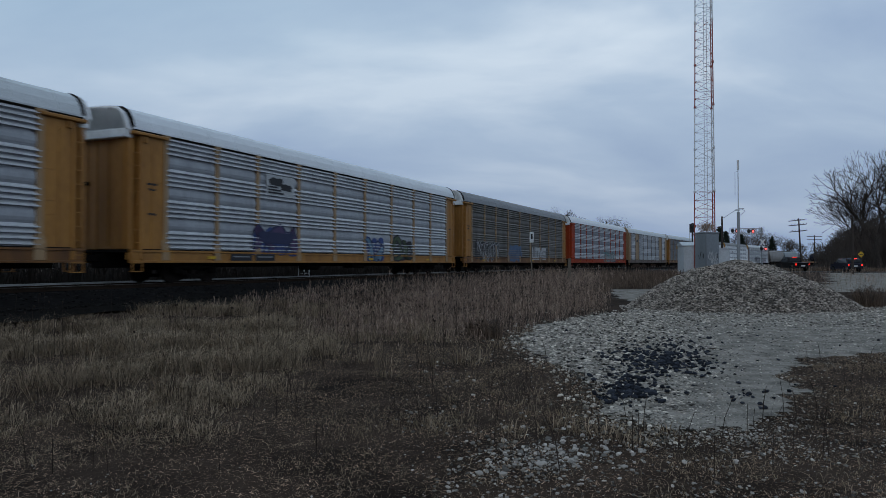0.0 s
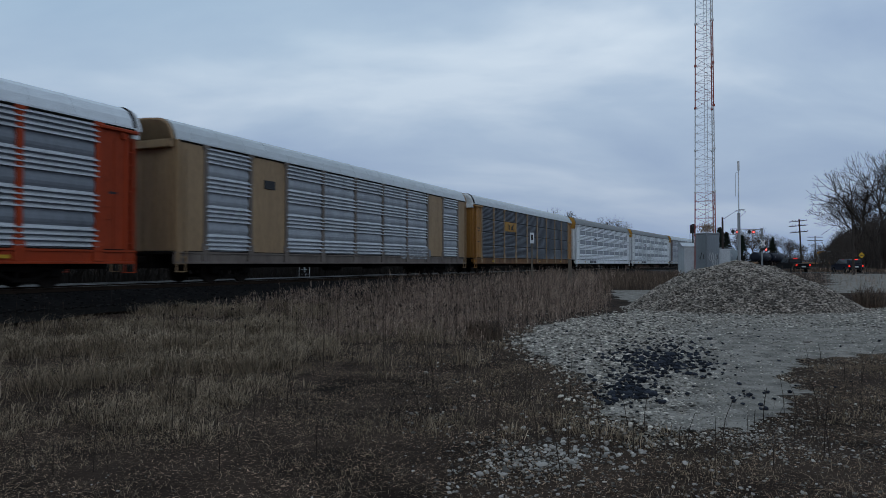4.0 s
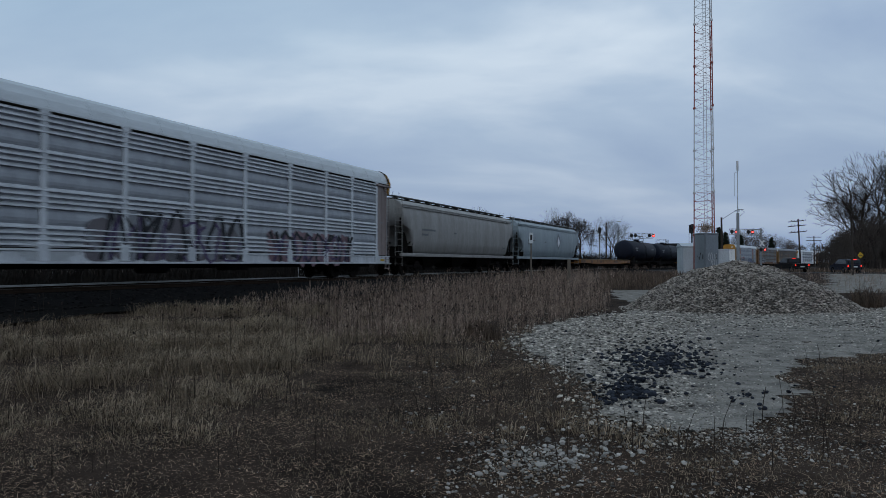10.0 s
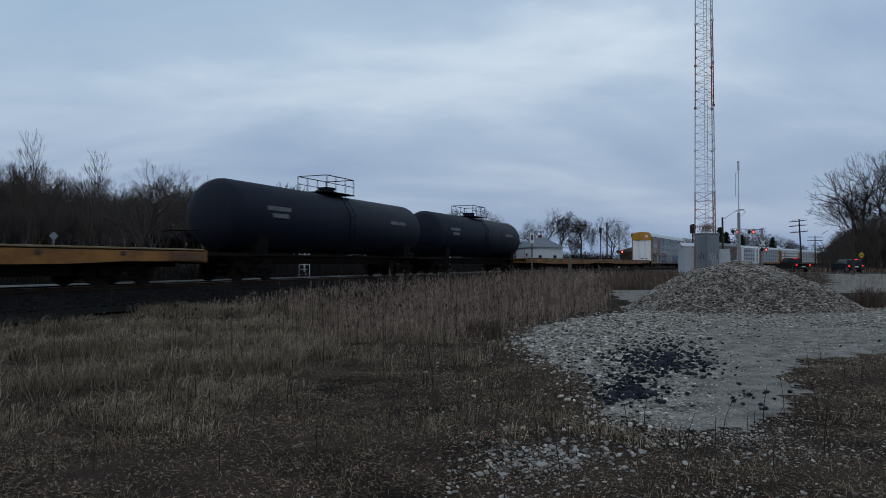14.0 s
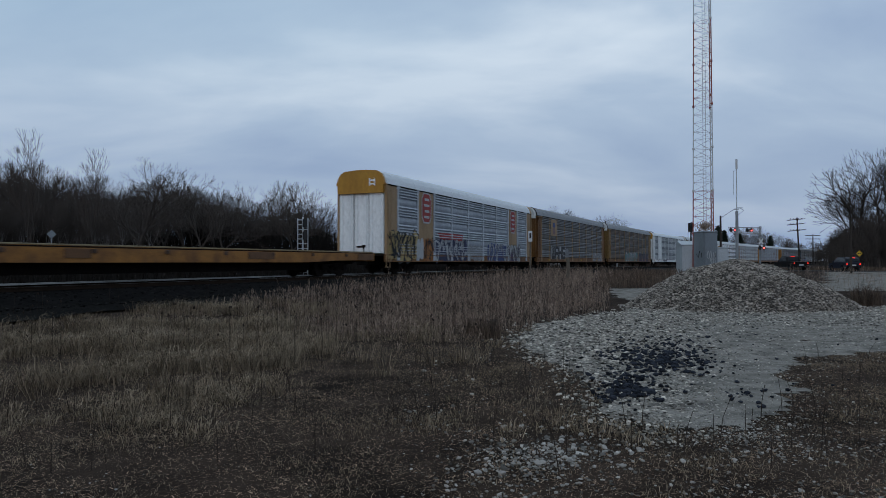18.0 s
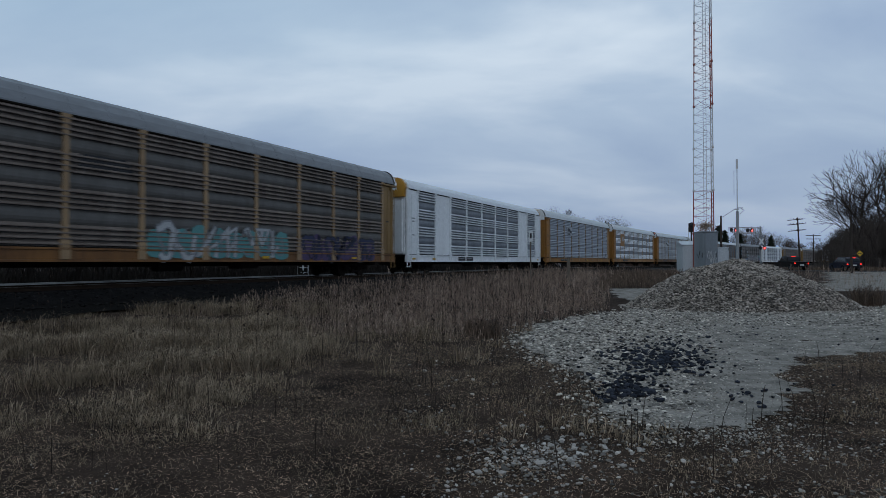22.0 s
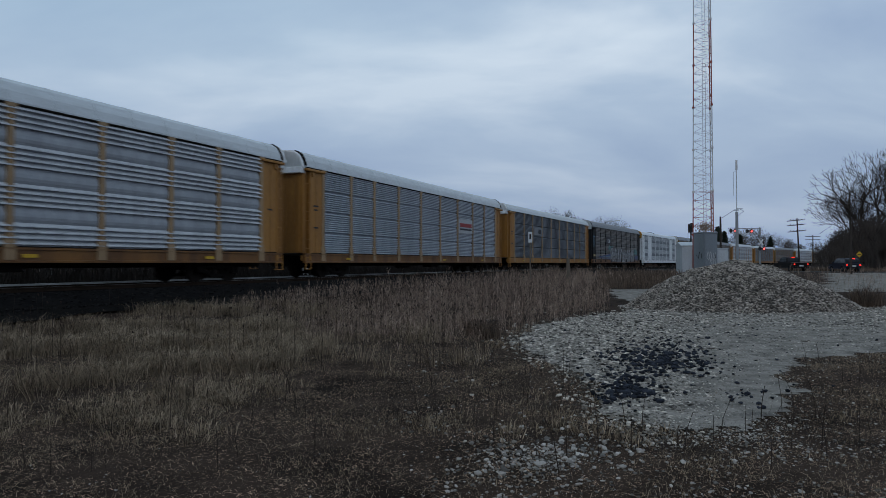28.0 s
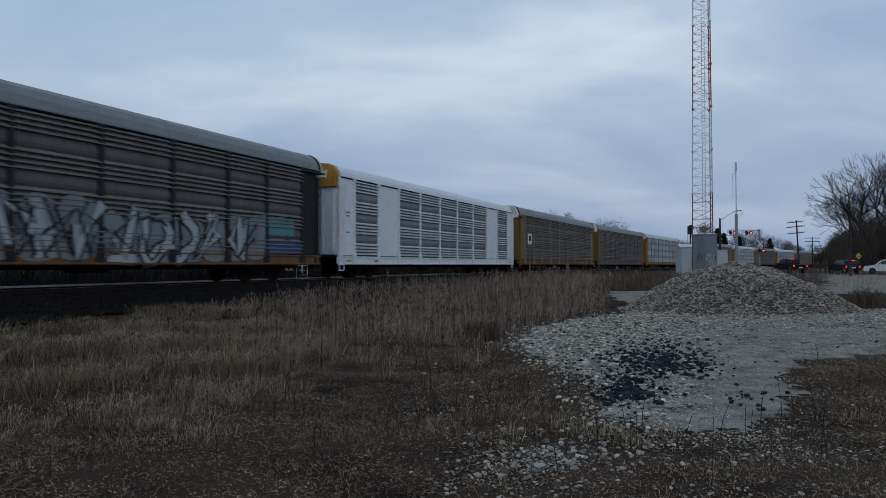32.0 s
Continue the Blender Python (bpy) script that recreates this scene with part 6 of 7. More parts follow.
rng = np.random.RandomState(21)
def tufts(name, centres, blades, radius, h0, h1, mat, label):
    """Tufts: blades that lean outwards from each centre, one tuft higher than another."""
    n = len(centres) * blades
    c = np.repeat(centres, blades, 0)
    a = rng.uniform(0, 2 * np.pi, n)
    r = radius * np.sqrt(rng.uniform(0, 1, n))
    off = np.stack([np.cos(a) * r, np.sin(a) * r, np.zeros(n)], 1)
    grow = np.repeat(rng.uniform(0.55, 1.2, len(centres)), blades)
    h = rng.uniform(h0, h1, n) * grow
    w = rng.uniform(0.004, 0.011, n)
    lean = 0.3 + 0.6 * r / radius + rng.uniform(-0.15, 0.3, n)
    out = np.stack([np.cos(a), np.sin(a), np.zeros(n)], 1) * (lean * h)[:, None]
    side = np.stack([-np.sin(a + 0.6), np.cos(a + 0.6), np.zeros(n)], 1) * (w * 0.5)[:, None]
    up = np.stack([np.zeros(n), np.zeros(n), h], 1)
    base = c + off
    mid, top = base + up * 0.6 + out * 0.3, base + up * (1 - 0.35 * lean)[:, None] + out
    v = np.stack([base - side, base + side, mid + side * 0.8, mid - side * 0.8, top + side * 0.2, top - side * 0.2], 1)
    f = np.array([[0, 1, 2, 3], [3, 2, 4, 5]])[None] + (np.arange(n) * 6)[:, None, None]
    ob = new(name, fast_mesh(name, v.reshape(-1, 3), f.reshape(-1, 4)))
    ob.data.materials.append(mat)
    return tagged(ob, label, "dry grass", kind="stuff")


tufts("tall_grass", sow(1900, 8, 23, 0.9, grass_zone, rng), 26, 0.18, 0.14, 0.46, GRASS, "tall bleached dead grass in tufts")
tufts("low_grass", sow(900, 6, 17, 0.9, lambda x, y: 0.0 if in_patch(x, y) or way_along(x, y) < 5 else (1 - 0.85 * smooth(380, 600, 784 + F_PX * x / y)) * max(0, noise.noise((x * 0.5, y * 0.5, 41)) + 0.05), rng), 22, 0.14, 0.04, 0.16, GRASS, "low tufts of dead grass")


def weeds(count):
    p = sow(count, 11.5, 62, 1.7, weed_zone, rng)
    h = (0.12 + 0.68 * rng.uniform(0, 1, count) ** 1.6) * (0.72 + 0.012 * np.minimum(p[:, 1], 40)) * (0.75 + 0.5 * np.array([max(0, noise.noise((q[0] * 0.35, q[1] * 0.35, 51)) + 0.4) for q in p]))
    h *= 0.38 + 0.62 * np.clip((p[:, 1] - 12) / 11, 0, 1) + 0.12 * rng.normal(0, 1, count).clip(-1, 2)
    h *= 0.5 + 0.5 * np.clip((784 + F_PX * p[:, 0] / p[:, 1] - 420) / 300, 0, 1)
    pick = rng.uniform(0, 1, count) < 0.5
    for name, sel, mat, tone in (("weed_stalks", pick, WEED, "tall bleached dead weed stalks"), ("dark_weed_stalks", ~pick, BROWN_WEED, "tall reddish-brown dead weed stalks")):
        q, hq = p[sel], h[sel]
        n = len(q)
        ribbons(name, q, hq, rng.uniform(0.004, 0.009, n), rng.uniform(0.0, 0.95, n) ** 1.3, rng, mat, tone, "dry weeds", tip=0.5)
        k = 6
        base, hh = np.repeat(q, k, 0), np.repeat(hq, k)
        base[:, 2] += hh * rng.uniform(0.4, 0.9, n * k)
        ribbons(name.replace("stalks", "sprigs"), base, hh * rng.uniform(0.12, 0.36, n * k), rng.uniform(0.005, 0.015, n * k), rng.uniform(0.3, 0.9, n * k), rng, mat, "side sprigs and seed heads of dead weeds", "dry weeds", tip=0.8)


weeds(13500)


def seed_heads(count):
    """Dark dried seed heads on single stems above the weeds."""
    p = sow(count, 10.5, 34, 1.3, lambda x, y: 0.15 * (way_along(x, y) > 6.5 and not in_patch(x, y) and 784 + F_PX * x / y < 1060) + weed_zone(x, y), rng)
    h = rng.uniform(0.35, 1.0, count)
    ribbons("seed_stems", p, h, np.full(count, 0.006), rng.uniform(0, 0.06, count), rng, SEED, "thin dark stems with seed heads", "dry weeds", tip=0.8)
    ob = new("seed_heads", stone_mesh("seed_heads", p + np.stack([np.zeros(count), np.zeros(count), h], 1), rng.uniform(0.007, 0.017, count), rng, 1.8))
    ob.data.materials.append(SEED)
    tagged(ob, "dark brown dried seed heads of tall weeds", "dry weeds", kind="stuff")


seed_heads(800)


def verge_zone(x, y):
    px = 784 + F_PX * x / y
    if in_patch(x, y) or px < 1060 or px > 1245 or way_along(x, y) < 3.6:
        return 0.0
    return smooth(33, 36, y) * (0.2 + max(0, noise.noise((x * 0.4, y * 0.4, 12)) + 0.25))


p = sow(5000, 27, 58, 1.0, verge_zone, rng, 0.2, 0.4)
ribbons("verge_weeds", p, rng.uniform(0.2, 0.75, len(p)), rng.uniform(0.012, 0.03, len(p)), rng.uniform(0.05, 0.5, len(p)), rng, VERGE, "low dead weeds between the gravel and the huts", "dry weeds", tip=0.6)
p = sow(26000, 3.4, 13, 0.75, lambda x, y: 0.0 if in_patch(x, y) and rng.uniform() > 0.05 else 0.1 + 1.3 * max(0, noise.noise((x * 0.8, y * 0.8, 31)) + 0.1), rng)
ribbons("short_grass", p, rng.uniform(0.02, 0.08, len(p)), rng.uniform(0.003, 0.006, len(p)), rng.uniform(0.6, 0.9, len(p)), rng, GRASS, "short flattened dead grass on trodden earth")
p = sow(42000, 3.4, 19, 0.8, lambda x, y: 0.0 if in_patch(x, y) or way_along(x, y) < 6.5 else (0.15 + 0.9 * max(0, noise.noise((x * 0.7, y * 0.7, 33)) + 0.3)) * (0.4 + 0.6 * smooth(4.5, 8, y)), rng)
ribbons("fallen_straw", p + np.array((0, 0, 0.01)), rng.uniform(0.05, 0.17, len(p)), rng.uniform(0.002, 0.005, len(p)) * (0.6 + 0.06 * p[:, 1]), rng.uniform(0.9, 1.0, len(p)), rng, STRAW, "fallen pale straw and stems on the earth", "dry grass", tip=0.6, lie=True)
p = sow(110000, 3.4, 18, 0.8, lambda x, y: 0.0 if in_patch(x, y) else 0.6, rng)
ribbons("leaf_litter", p + np.array((0, 0, 0.012)), rng.uniform(0.012, 0.05, len(p)), rng.uniform(0.003, 0.012, len(p)), rng.uniform(0.75, 0.9, len(p)), rng, LITTER, "brown leaf litter over the earth", "leaf litter", tip=0.5, lie=True)
p = np.array([(q[0], q[1], ground_z(q[0], q[1])) for q in np.stack([rng.uniform(-11, 11, 16000), rng.uniform(-9, 4.5, 16000)], 1)])
ribbons("near_litter", p + np.array((0, 0, 0.012)), rng.uniform(0.015, 0.07, len(p)), rng.uniform(0.006, 0.03, len(p)), rng.uniform(0.7, 0.9, len(p)), rng, LITTER, "brown leaf litter over the trodden earth", "leaf litter", tip=0.5)
p = sow(330, 5, 12, 0.8, lambda x, y: 0.0 if in_patch(x, y) else 0.5, rng)
ribbons("dry_stems", p, rng.uniform(0.2, 0.5, len(p)), rng.uniform(0.006, 0.01, len(p)), rng.uniform(0.05, 0.4, len(p)), rng, SEED, "single dark dead stems", "dry weeds", tip=0.6)


# ---- bare trees and shrubs ----
BARK = material("bark", (0.075, 0.063, 0.056), (0.04, 0.034, 0.03), rough=0.95, scale=3, streak=5)
PALE_BARK = material("pale_bark", (0.24, 0.22, 0.21), (0.13, 0.12, 0.115), rough=0.95, scale=3, streak=5)
TWIG = material("twig", (0.098, 0.082, 0.073), (0.055, 0.046, 0.041), rough=0.95, scale=2, bump=0)
DARK_BARK = material("dark_bark", (0.05, 0.042, 0.038), (0.028, 0.024, 0.022), rough=0.95, scale=3, streak=5)
NEEDLE = material("needle", (0.026, 0.034, 0.026), (0.015, 0.021, 0.016), rough=0.9, scale=2, bump=0)


def tree_meshes(seed, height, spread, levels=4, trunk=0.02, first=0.25, kids=(7, 5, 4, 4), thin=0.0013):
    """Trunk with limbs, and the finer twigs, as two meshes for a tree of that height."""
    rng = random.Random(seed)
    wood, twigs = Shape(), Shape()

    def grow(p, d, length, r, level):
        steps = 4 if level < 2 else 3
        pts = [p]
        for k in range(steps):
            d = (d + Vector((rng.uniform(-1, 1), rng.uniform(-1, 1), rng.uniform(-0.3, 1.1))) * (0.12 if level == 0 else 0.2)).normalized()
            pts.append(pts[-1] + d * (length / steps))
        for k in range(steps):
            r0, r1 = r * (1 - 0.8 * k / steps), r * (1 - 0.8 * (k + 1) / steps)
            (wood if level < 2 else twigs).tube(pts[k], pts[k + 1], r0, r1, n=(7, 5, 3, 3, 3)[level], caps=False)
        if level + 1 >= levels:
            return
        for c in range(kids[level]):
            f = rng.uniform(first if level == 0 else 0.2, 1.0)
            i = min(steps - 1, int(f * steps))
            q = pts[i].lerp(pts[i + 1], f * steps - i)
            a, tilt = rng.uniform(0, 6.283), rng.uniform(0.5, 1.05) * spread
            u = d.orthogonal().normalized()
            w = d.cross(u)
            nd = (d * math.cos(tilt) + (u * math.cos(a) + w * math.sin(a)) * math.sin(tilt)).normalized()
            grow(q, nd, length * rng.uniform(0.42, 0.68) * (1.15 - 0.35 * f), max(r * (1 - 0.7 * f) * 0.62, thin * height), level + 1)

    grow(Vector((0, 0, -0.2)), Vector((0, 0, 1)), height * 0.78, height * trunk, 0)
    return wood.mesh("trunk"), twigs.mesh("crown")


def fork_tree(seed, angle, levels=9, clear=1.5, rise=0.1, crook=0.16, trunk=0.17, taper=0.68, thin=0.008):
    """A tree whose limbs fork again and again: trunk with limbs, and the finer twigs."""
    rng = random.Random(seed)
    wood, twigs = Shape(), Shape()

    def grow(p, d, length, r, level):
        pts = [p]
        for k in range(2):
            d = (d + Vector((rng.uniform(-1, 1), rng.uniform(-1, 1), rng.uniform(-0.6, 0.6))) * crook + Vector((0, 0, rise))).normalized()
            pts.append(pts[-1] + d * (length / 2))
        r1 = max(r * taper, thin)
        for k in range(2):
            (wood if level < 4 else twigs).tube(pts[k], pts[k + 1], r + (r1 - r) * k / 2, r + (r1 - r) * (k + 1) / 2, n=7 if level < 2 else 5 if level < 4 else 3, caps=False)
        if level + 1 >= levels:
            return
        n = 2 if rng.random() < (0.6 if level > 1 else 0.3) else 3
        a0 = rng.uniform(0, 6.283)
        u = d.orthogonal().normalized()
        w = d.cross(u)
        for c in range(n):
            a = a0 + 6.283 * c / n + rng.uniform(-0.5, 0.5)
            t = angle * rng.uniform(0.45, 1.35)
            nd = d * math.cos(t) + (u * math.cos(a) + w * math.sin(a)) * math.sin(t)
            grow(pts[-1], nd.normalized(), length * rng.uniform(0.68, 0.92) / (clear if level == 0 else 1), r1 * rng.uniform(0.7, 1.0), level + 1)
        if 0 < level < levels - 2:
            a, t = rng.uniform(0, 6.283), angle * rng.uniform(1.3, 2.0)
            nd = d * math.cos(t) + (u * math.cos(a) + w * math.sin(a)) * math.sin(t)
            grow(pts[1], nd.normalized(), length * rng.uniform(0.5, 0.7), max(r1 * 0.5, thin), level + 2)

    grow(Vector((0, 0, -0.2)), Vector((0, 0, 1)), 3.0, trunk, 0)
    return wood.mesh("trunk"), twigs.mesh("crown")


KINDS = {
    "round": [fork_tree(s, 0.46, 8, 1.3, 0.05, 0.26, 0.2, 0.7, 0.012) for s in (1, 2, 3)],
    "vase": [fork_tree(s, 0.38, 8, 1.2, 0.07, 0.22, 0.2, 0.7, 0.012) for s in (5, 6)],
    "fan": [fork_tree(s, 0.46, 8, 1.0, 0.03, 0.22, 0.26, 0.74, 0.011) for s in (33, 36)],
    "slim": [fork_tree(s, 0.3, 8, 0.9, 0.1, 0.2, 0.09, 0.72, 0.012) for s in (11, 12, 13)],
    "oak": [fork_tree(s, 0.5, 9, 1.3, 0.05, 0.24, 0.22, 0.72, 0.007) for s in (21, 24)],
    "dense": [fork_tree(s, 0.5, 8, 1.8, 0.08, 0.2, 0.17, 0.7, 0.012) for s in (41, 42, 43)],
    "shrub": [tree_meshes(s, 10, 0.8, 4, 0.012, 0.03, (14, 8, 6, 3)) for s in (31, 32)],
}


TOP_OF = {c.name: max(v.co.z for v in c.vertices) for pair in KINDS.values() for _, c in pair}


def tree(kind, which, px, depth, top_py, label, bark=None, turn=0.0, name="tree", group="", twig=None):
    x, y, z = plan(px, depth, 0.4)
    wood, crown = KINDS[kind][which % len(KINDS[kind])]
    k = (high(top_py, depth) - z) / TOP_OF[crown.name]
    t = thing(name, pose(x, y, z - 0.1, 0, 0, turn), label, name, group)
    t.scale = (k, k, k)
    part("trunk", wood, bark or BARK, t)
    part("crown", crown, twig or TWIG, t)
    return t


rt = random.Random(77)
SKY_LINE = [(-160, 272), (0, 280), (60, 282), (110, 288), (150, 306), (205, 312), (250, 306), (300, 304), (350, 306), (400, 318), (440, 330), (500, 330), (570, 352), (600, 390), (640, 430)]


def skyline(px):
    for (a, ya), (b, yb) in zip(SKY_LINE, SKY_LINE[1:]):
        if a <= px <= b:
            return ya + (yb - ya) * (px - a) / (b - a)
    return 435


# the wood: a front row, the body behind it, and a low dense fringe
for k in range(38):
    px = -165 + k * 20.2 + rt.uniform(-5, 5)
    depth = 82 + 0.06 * (px + 160) + rt.uniform(0, 10)
    kind = rt.choice(("round", "round", "vase", "vase", "oak"))
    tree(kind, rt.randrange(3), px, depth, skyline(px) + rt.uniform(-4, 26), "bare grey-brown woodland tree with rounded crown", BARK, rt.uniform(0, 360), group="trees of the wood")
for k in range(56):
    px = -165 + k * 14 + rt.uniform(-6, 6)
    depth = 97 + 0.06 * (px + 160) + rt.uniform(0, 20)
    tree(rt.choice(("dense", "round", "vase")), rt.randrange(3), px, depth, skyline(px) + rt.uniform(26, 62), "bare dark woodland tree beyond the railway", BARK, rt.uniform(0, 360), group="trees of the wood")
for k in range(40):
    px = -165 + k * 20 + rt.uniform(-6, 6)
    tree("dense", k, px, 90 + 0.06 * (px + 160) + rt.uniform(-4, 14), max(skyline(px) + 45, 385 + rt.uniform(-14, 20)), "low dense bare tree of the wood's undergrowth", BARK, rt.uniform(0, 360), group="trees of the wood")
for px, depth, py, kind in ((58, 77, 233, "slim"), (163, 78, 266, "slim"), (252, 80, 283, "oak"), (512, 84, 322, "vase"), (546, 84, 319, "vase"), (345, 82, 304, "round"), (392, 82, 318, "round")):
    tree(kind, int(px), px, depth, py, "tall bare tree standing above the wood", BARK, px * 7.0, group="trees of the wood")
for k in range(30):
    px = -150 + k * 18 + rt.uniform(-8, 8) if k < 20 else 120 + (k - 20) * 16 + rt.uniform(-5, 5)
    tree("slim", k, px, 76 + 0.05 * (px + 160) + rt.uniform(0, 3), max(skyline(px) + 10, 330) + rt.uniform(0, 45), "slender pale-stemmed birch at the edge of the wood", PALE_BARK, rt.uniform(0, 360), group="trees of the wood")

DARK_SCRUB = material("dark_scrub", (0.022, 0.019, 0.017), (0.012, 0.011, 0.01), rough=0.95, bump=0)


def brush(name, pts, count, h0, h1, seed, label, mat=None, grow=None):
    """Dense undergrowth: thin upright stems along a line of plan points."""
    r = np.random.RandomState(seed)
    base = []
    for k in range(count):
        i = r.randint(len(pts) - 1)
        f = r.uniform()
        x, y = (pts[i][j] * (1 - f) + pts[i + 1][j] * f + r.normal() * 1.8 for j in (0, 1))
        base.append((x, y, 0.35))
    base = np.array(base)
    ribbons(name, base, r.uniform(h0, h1, count), r.uniform(0.03, 0.12, count), r.uniform(0.05, 0.5, count), r, mat or TWIG, label, "undergrowth", tip=0.3)


brush("undergrowth", [plan(p_, 80 + 0.075 * (p_ + 160), 0)[:2] for p_ in range(-160, 640, 40)], 16000, 0.6, 3.4, 3, "dense dark undergrowth along the wood")
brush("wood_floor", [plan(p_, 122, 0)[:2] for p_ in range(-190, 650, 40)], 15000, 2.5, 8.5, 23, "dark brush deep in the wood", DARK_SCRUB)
brush("far_bank_scrub", [track(s_, CAR_Y + 11.5)[:2] for s_ in range(-20, 110, 5)], 14000, 0.5, 1.5, 14, "low dark scrub behind the service track", DARK_SCRUB)
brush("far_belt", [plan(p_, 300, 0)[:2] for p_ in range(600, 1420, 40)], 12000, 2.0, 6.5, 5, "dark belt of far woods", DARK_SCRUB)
brush("far_undergrowth", [plan(p_, 165, 0)[:2] for p_ in range(560, 1110, 40)], 12000, 0.8, 4.6, 4, "low dark scrub along the far field", DARK_SCRUB)
for px, depth, py, kind in ((688, 130, 404, "oak"), (702, 132, 396, "round"), (718, 130, 390, "dense"), (742, 128, 373, "round"), (766, 130, 378, "oak"), (788, 128, 374, "round"), (804, 134, 372, "dense"), (822, 130, 367, "vase"), (842, 132, 365, "vase"),
                            (862, 134, 372, "round"), (884, 140, 388, "dense"), (903, 150, 406, "dense"), (760, 145, 400, "dense"), (780, 145, 402, "dense"), (810, 142, 396, "dense"), (830, 142, 394, "dense"), (850, 142, 392, "dense"), (735, 145, 404, "dense"), (872, 145, 400, "dense"), (648, 180, 424, "dense"), (662, 180, 420, "round"), (636, 170, 426, "dense"), (958, 175, 366, "oak"), (985, 178, 372, "dense"), (1030, 170, 380, "dense"), (1048, 172, 384, "slim"),
                            (1075, 170, 378, "oak"), (1010, 210, 415, "dense"), (650, 190, 425, "dense"), (672, 190, 430, "dense"), (925, 200, 420, "dense"), (1100, 190, 410, "shrub"), (1120, 260, 432, "dense")):
    tree(kind, int(px), px, depth, py, "bare tree beyond the crossing and houses", DARK_BARK, px * 3.0, group="far bare trees", twig=DARK_BARK)
for px, depth, py, kind in ((1330, 420, 402, "oak"), (1348, 430, 400, "oak"), (1362, 420, 412, "dense"), (1385, 430, 418, "dense"), (1398, 440, 424, "dense"), (1312, 430, 408, "dense"), (1440, 430, 428, "dense"), (1462, 430, 432, "dense"), (1480, 420, 425, "dense"), (1420, 440, 430, "dense")):
    tree(kind, int(px), px, depth, py, "distant bare tree behind the train", BARK, px * 3.0, group="distant trees")


def conifer(px, depth, top_py, label):
    x, y, z = plan(px, depth, 0.4)
    h = high(top_py, depth) - z
    t = thing("conifer", pose(x, y, z), label, "conifer", "conifers")
    part("trunk", Shape().tube((0, 0, 0), (0, 0, h * 0.95), h * 0.02, h * 0.004, n=6), BARK, t)
    r = np.random.RandomState(int(px))
    n = 700
    f = r.uniform(0.04, 1, n)
    rad_ = (1 - f) ** 0.8 * h * 0.27 * r.uniform(0.35, 1.1, n) + 0.1
    a = r.uniform(0, 2 * np.pi, n)
    c = np.stack([np.cos(a) * rad_, np.sin(a) * rad_, f * h], 1)
    o = np.stack([np.cos(a), np.sin(a), np.full(n, -0.35)], 1) * (h * 0.05)
    s = np.stack([-np.sin(a), np.cos(a), np.zeros(n)], 1) * (h * 0.028)
    v = np.stack([c - o - s * 0.6, c - o + s * 0.6, c + o + s, c + o * 1.5, c + o - s], 1).reshape(-1, 3)
    faces = np.array([[0, 1, 2], [0, 2, 4], [4, 2, 3]])[None] + (np.arange(n) * 5)[:, None, None]
    part("crown", fast_mesh("crown", v, faces.reshape(-1, 3)), NEEDLE, t)


for px, depth, py in ((722, 120, 414), (852, 140, 388), (868, 142, 396), (842, 145, 405), (1273, 400, 402), (1284, 400, 410), (1311, 400, 415), (1366, 400, 420)):
    conifer(px, depth, py, "dark green conifer among bare trees")

# the big tree and the thicket on the near side of the road
tree("fan", 0, 1552, 104, 258, "big bare tree with wide crooked limbs above the thicket", DARK_BARK, 40, group="trees by the road", twig=DARK_BARK)
tree("oak", 1, 1530, 112, 312, "bare tree rising from the thicket by the road", DARK_BARK, 200, group="trees by the road", twig=DARK_BARK)
tree("fan", 1, 1610, 100, 262, "bare tree at the edge of the thicket", DARK_BARK, 90, group="trees by the road", twig=DARK_BARK)
tree("round", 1, 1520, 108, 330, "bare tree in the thicket", DARK_BARK, 150, group="trees by the road", twig=DARK_BARK)
for k in range(24):
    px = 1448 + k * 7
    tree("dense", k, px, 112 + rt.uniform(0, 12), 446 - min(52, max(0, px - 1450) * 0.9) + rt.uniform(-6, 8), "low dense bare tree of the dark thicket", BARK, rt.uniform(0, 360), "tree", "trees by the road")
for k in range(22):
    px = 1478 + k * 6.5 + rt.uniform(-3, 3)
    tree("shrub", k, px, 106 + rt.uniform(-6, 10), 428 - min(60, (px - 1470) * 0.75) + rt.uniform(-8, 10), "dense bare shrub of the dark thicket", BARK, rt.uniform(0, 360), "shrub", "shrubs of the thicket")
brush("thicket", [plan(p_, 106 + 0.02 * p_, 0)[:2] for p_ in range(1485, 1700, 30)], 12000, 1.5, 6.5, 6, "tangled dark stems of the roadside thicket")
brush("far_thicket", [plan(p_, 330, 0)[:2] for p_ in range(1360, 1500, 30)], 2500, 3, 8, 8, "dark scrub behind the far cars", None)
brush("roadside_scrub", [plan(p_, 97, 0)[:2] for p_ in range(1420, 1580, 20)], 2200, 0.2, 0.7, 9, "low dead scrub along the road verge", VERGE)


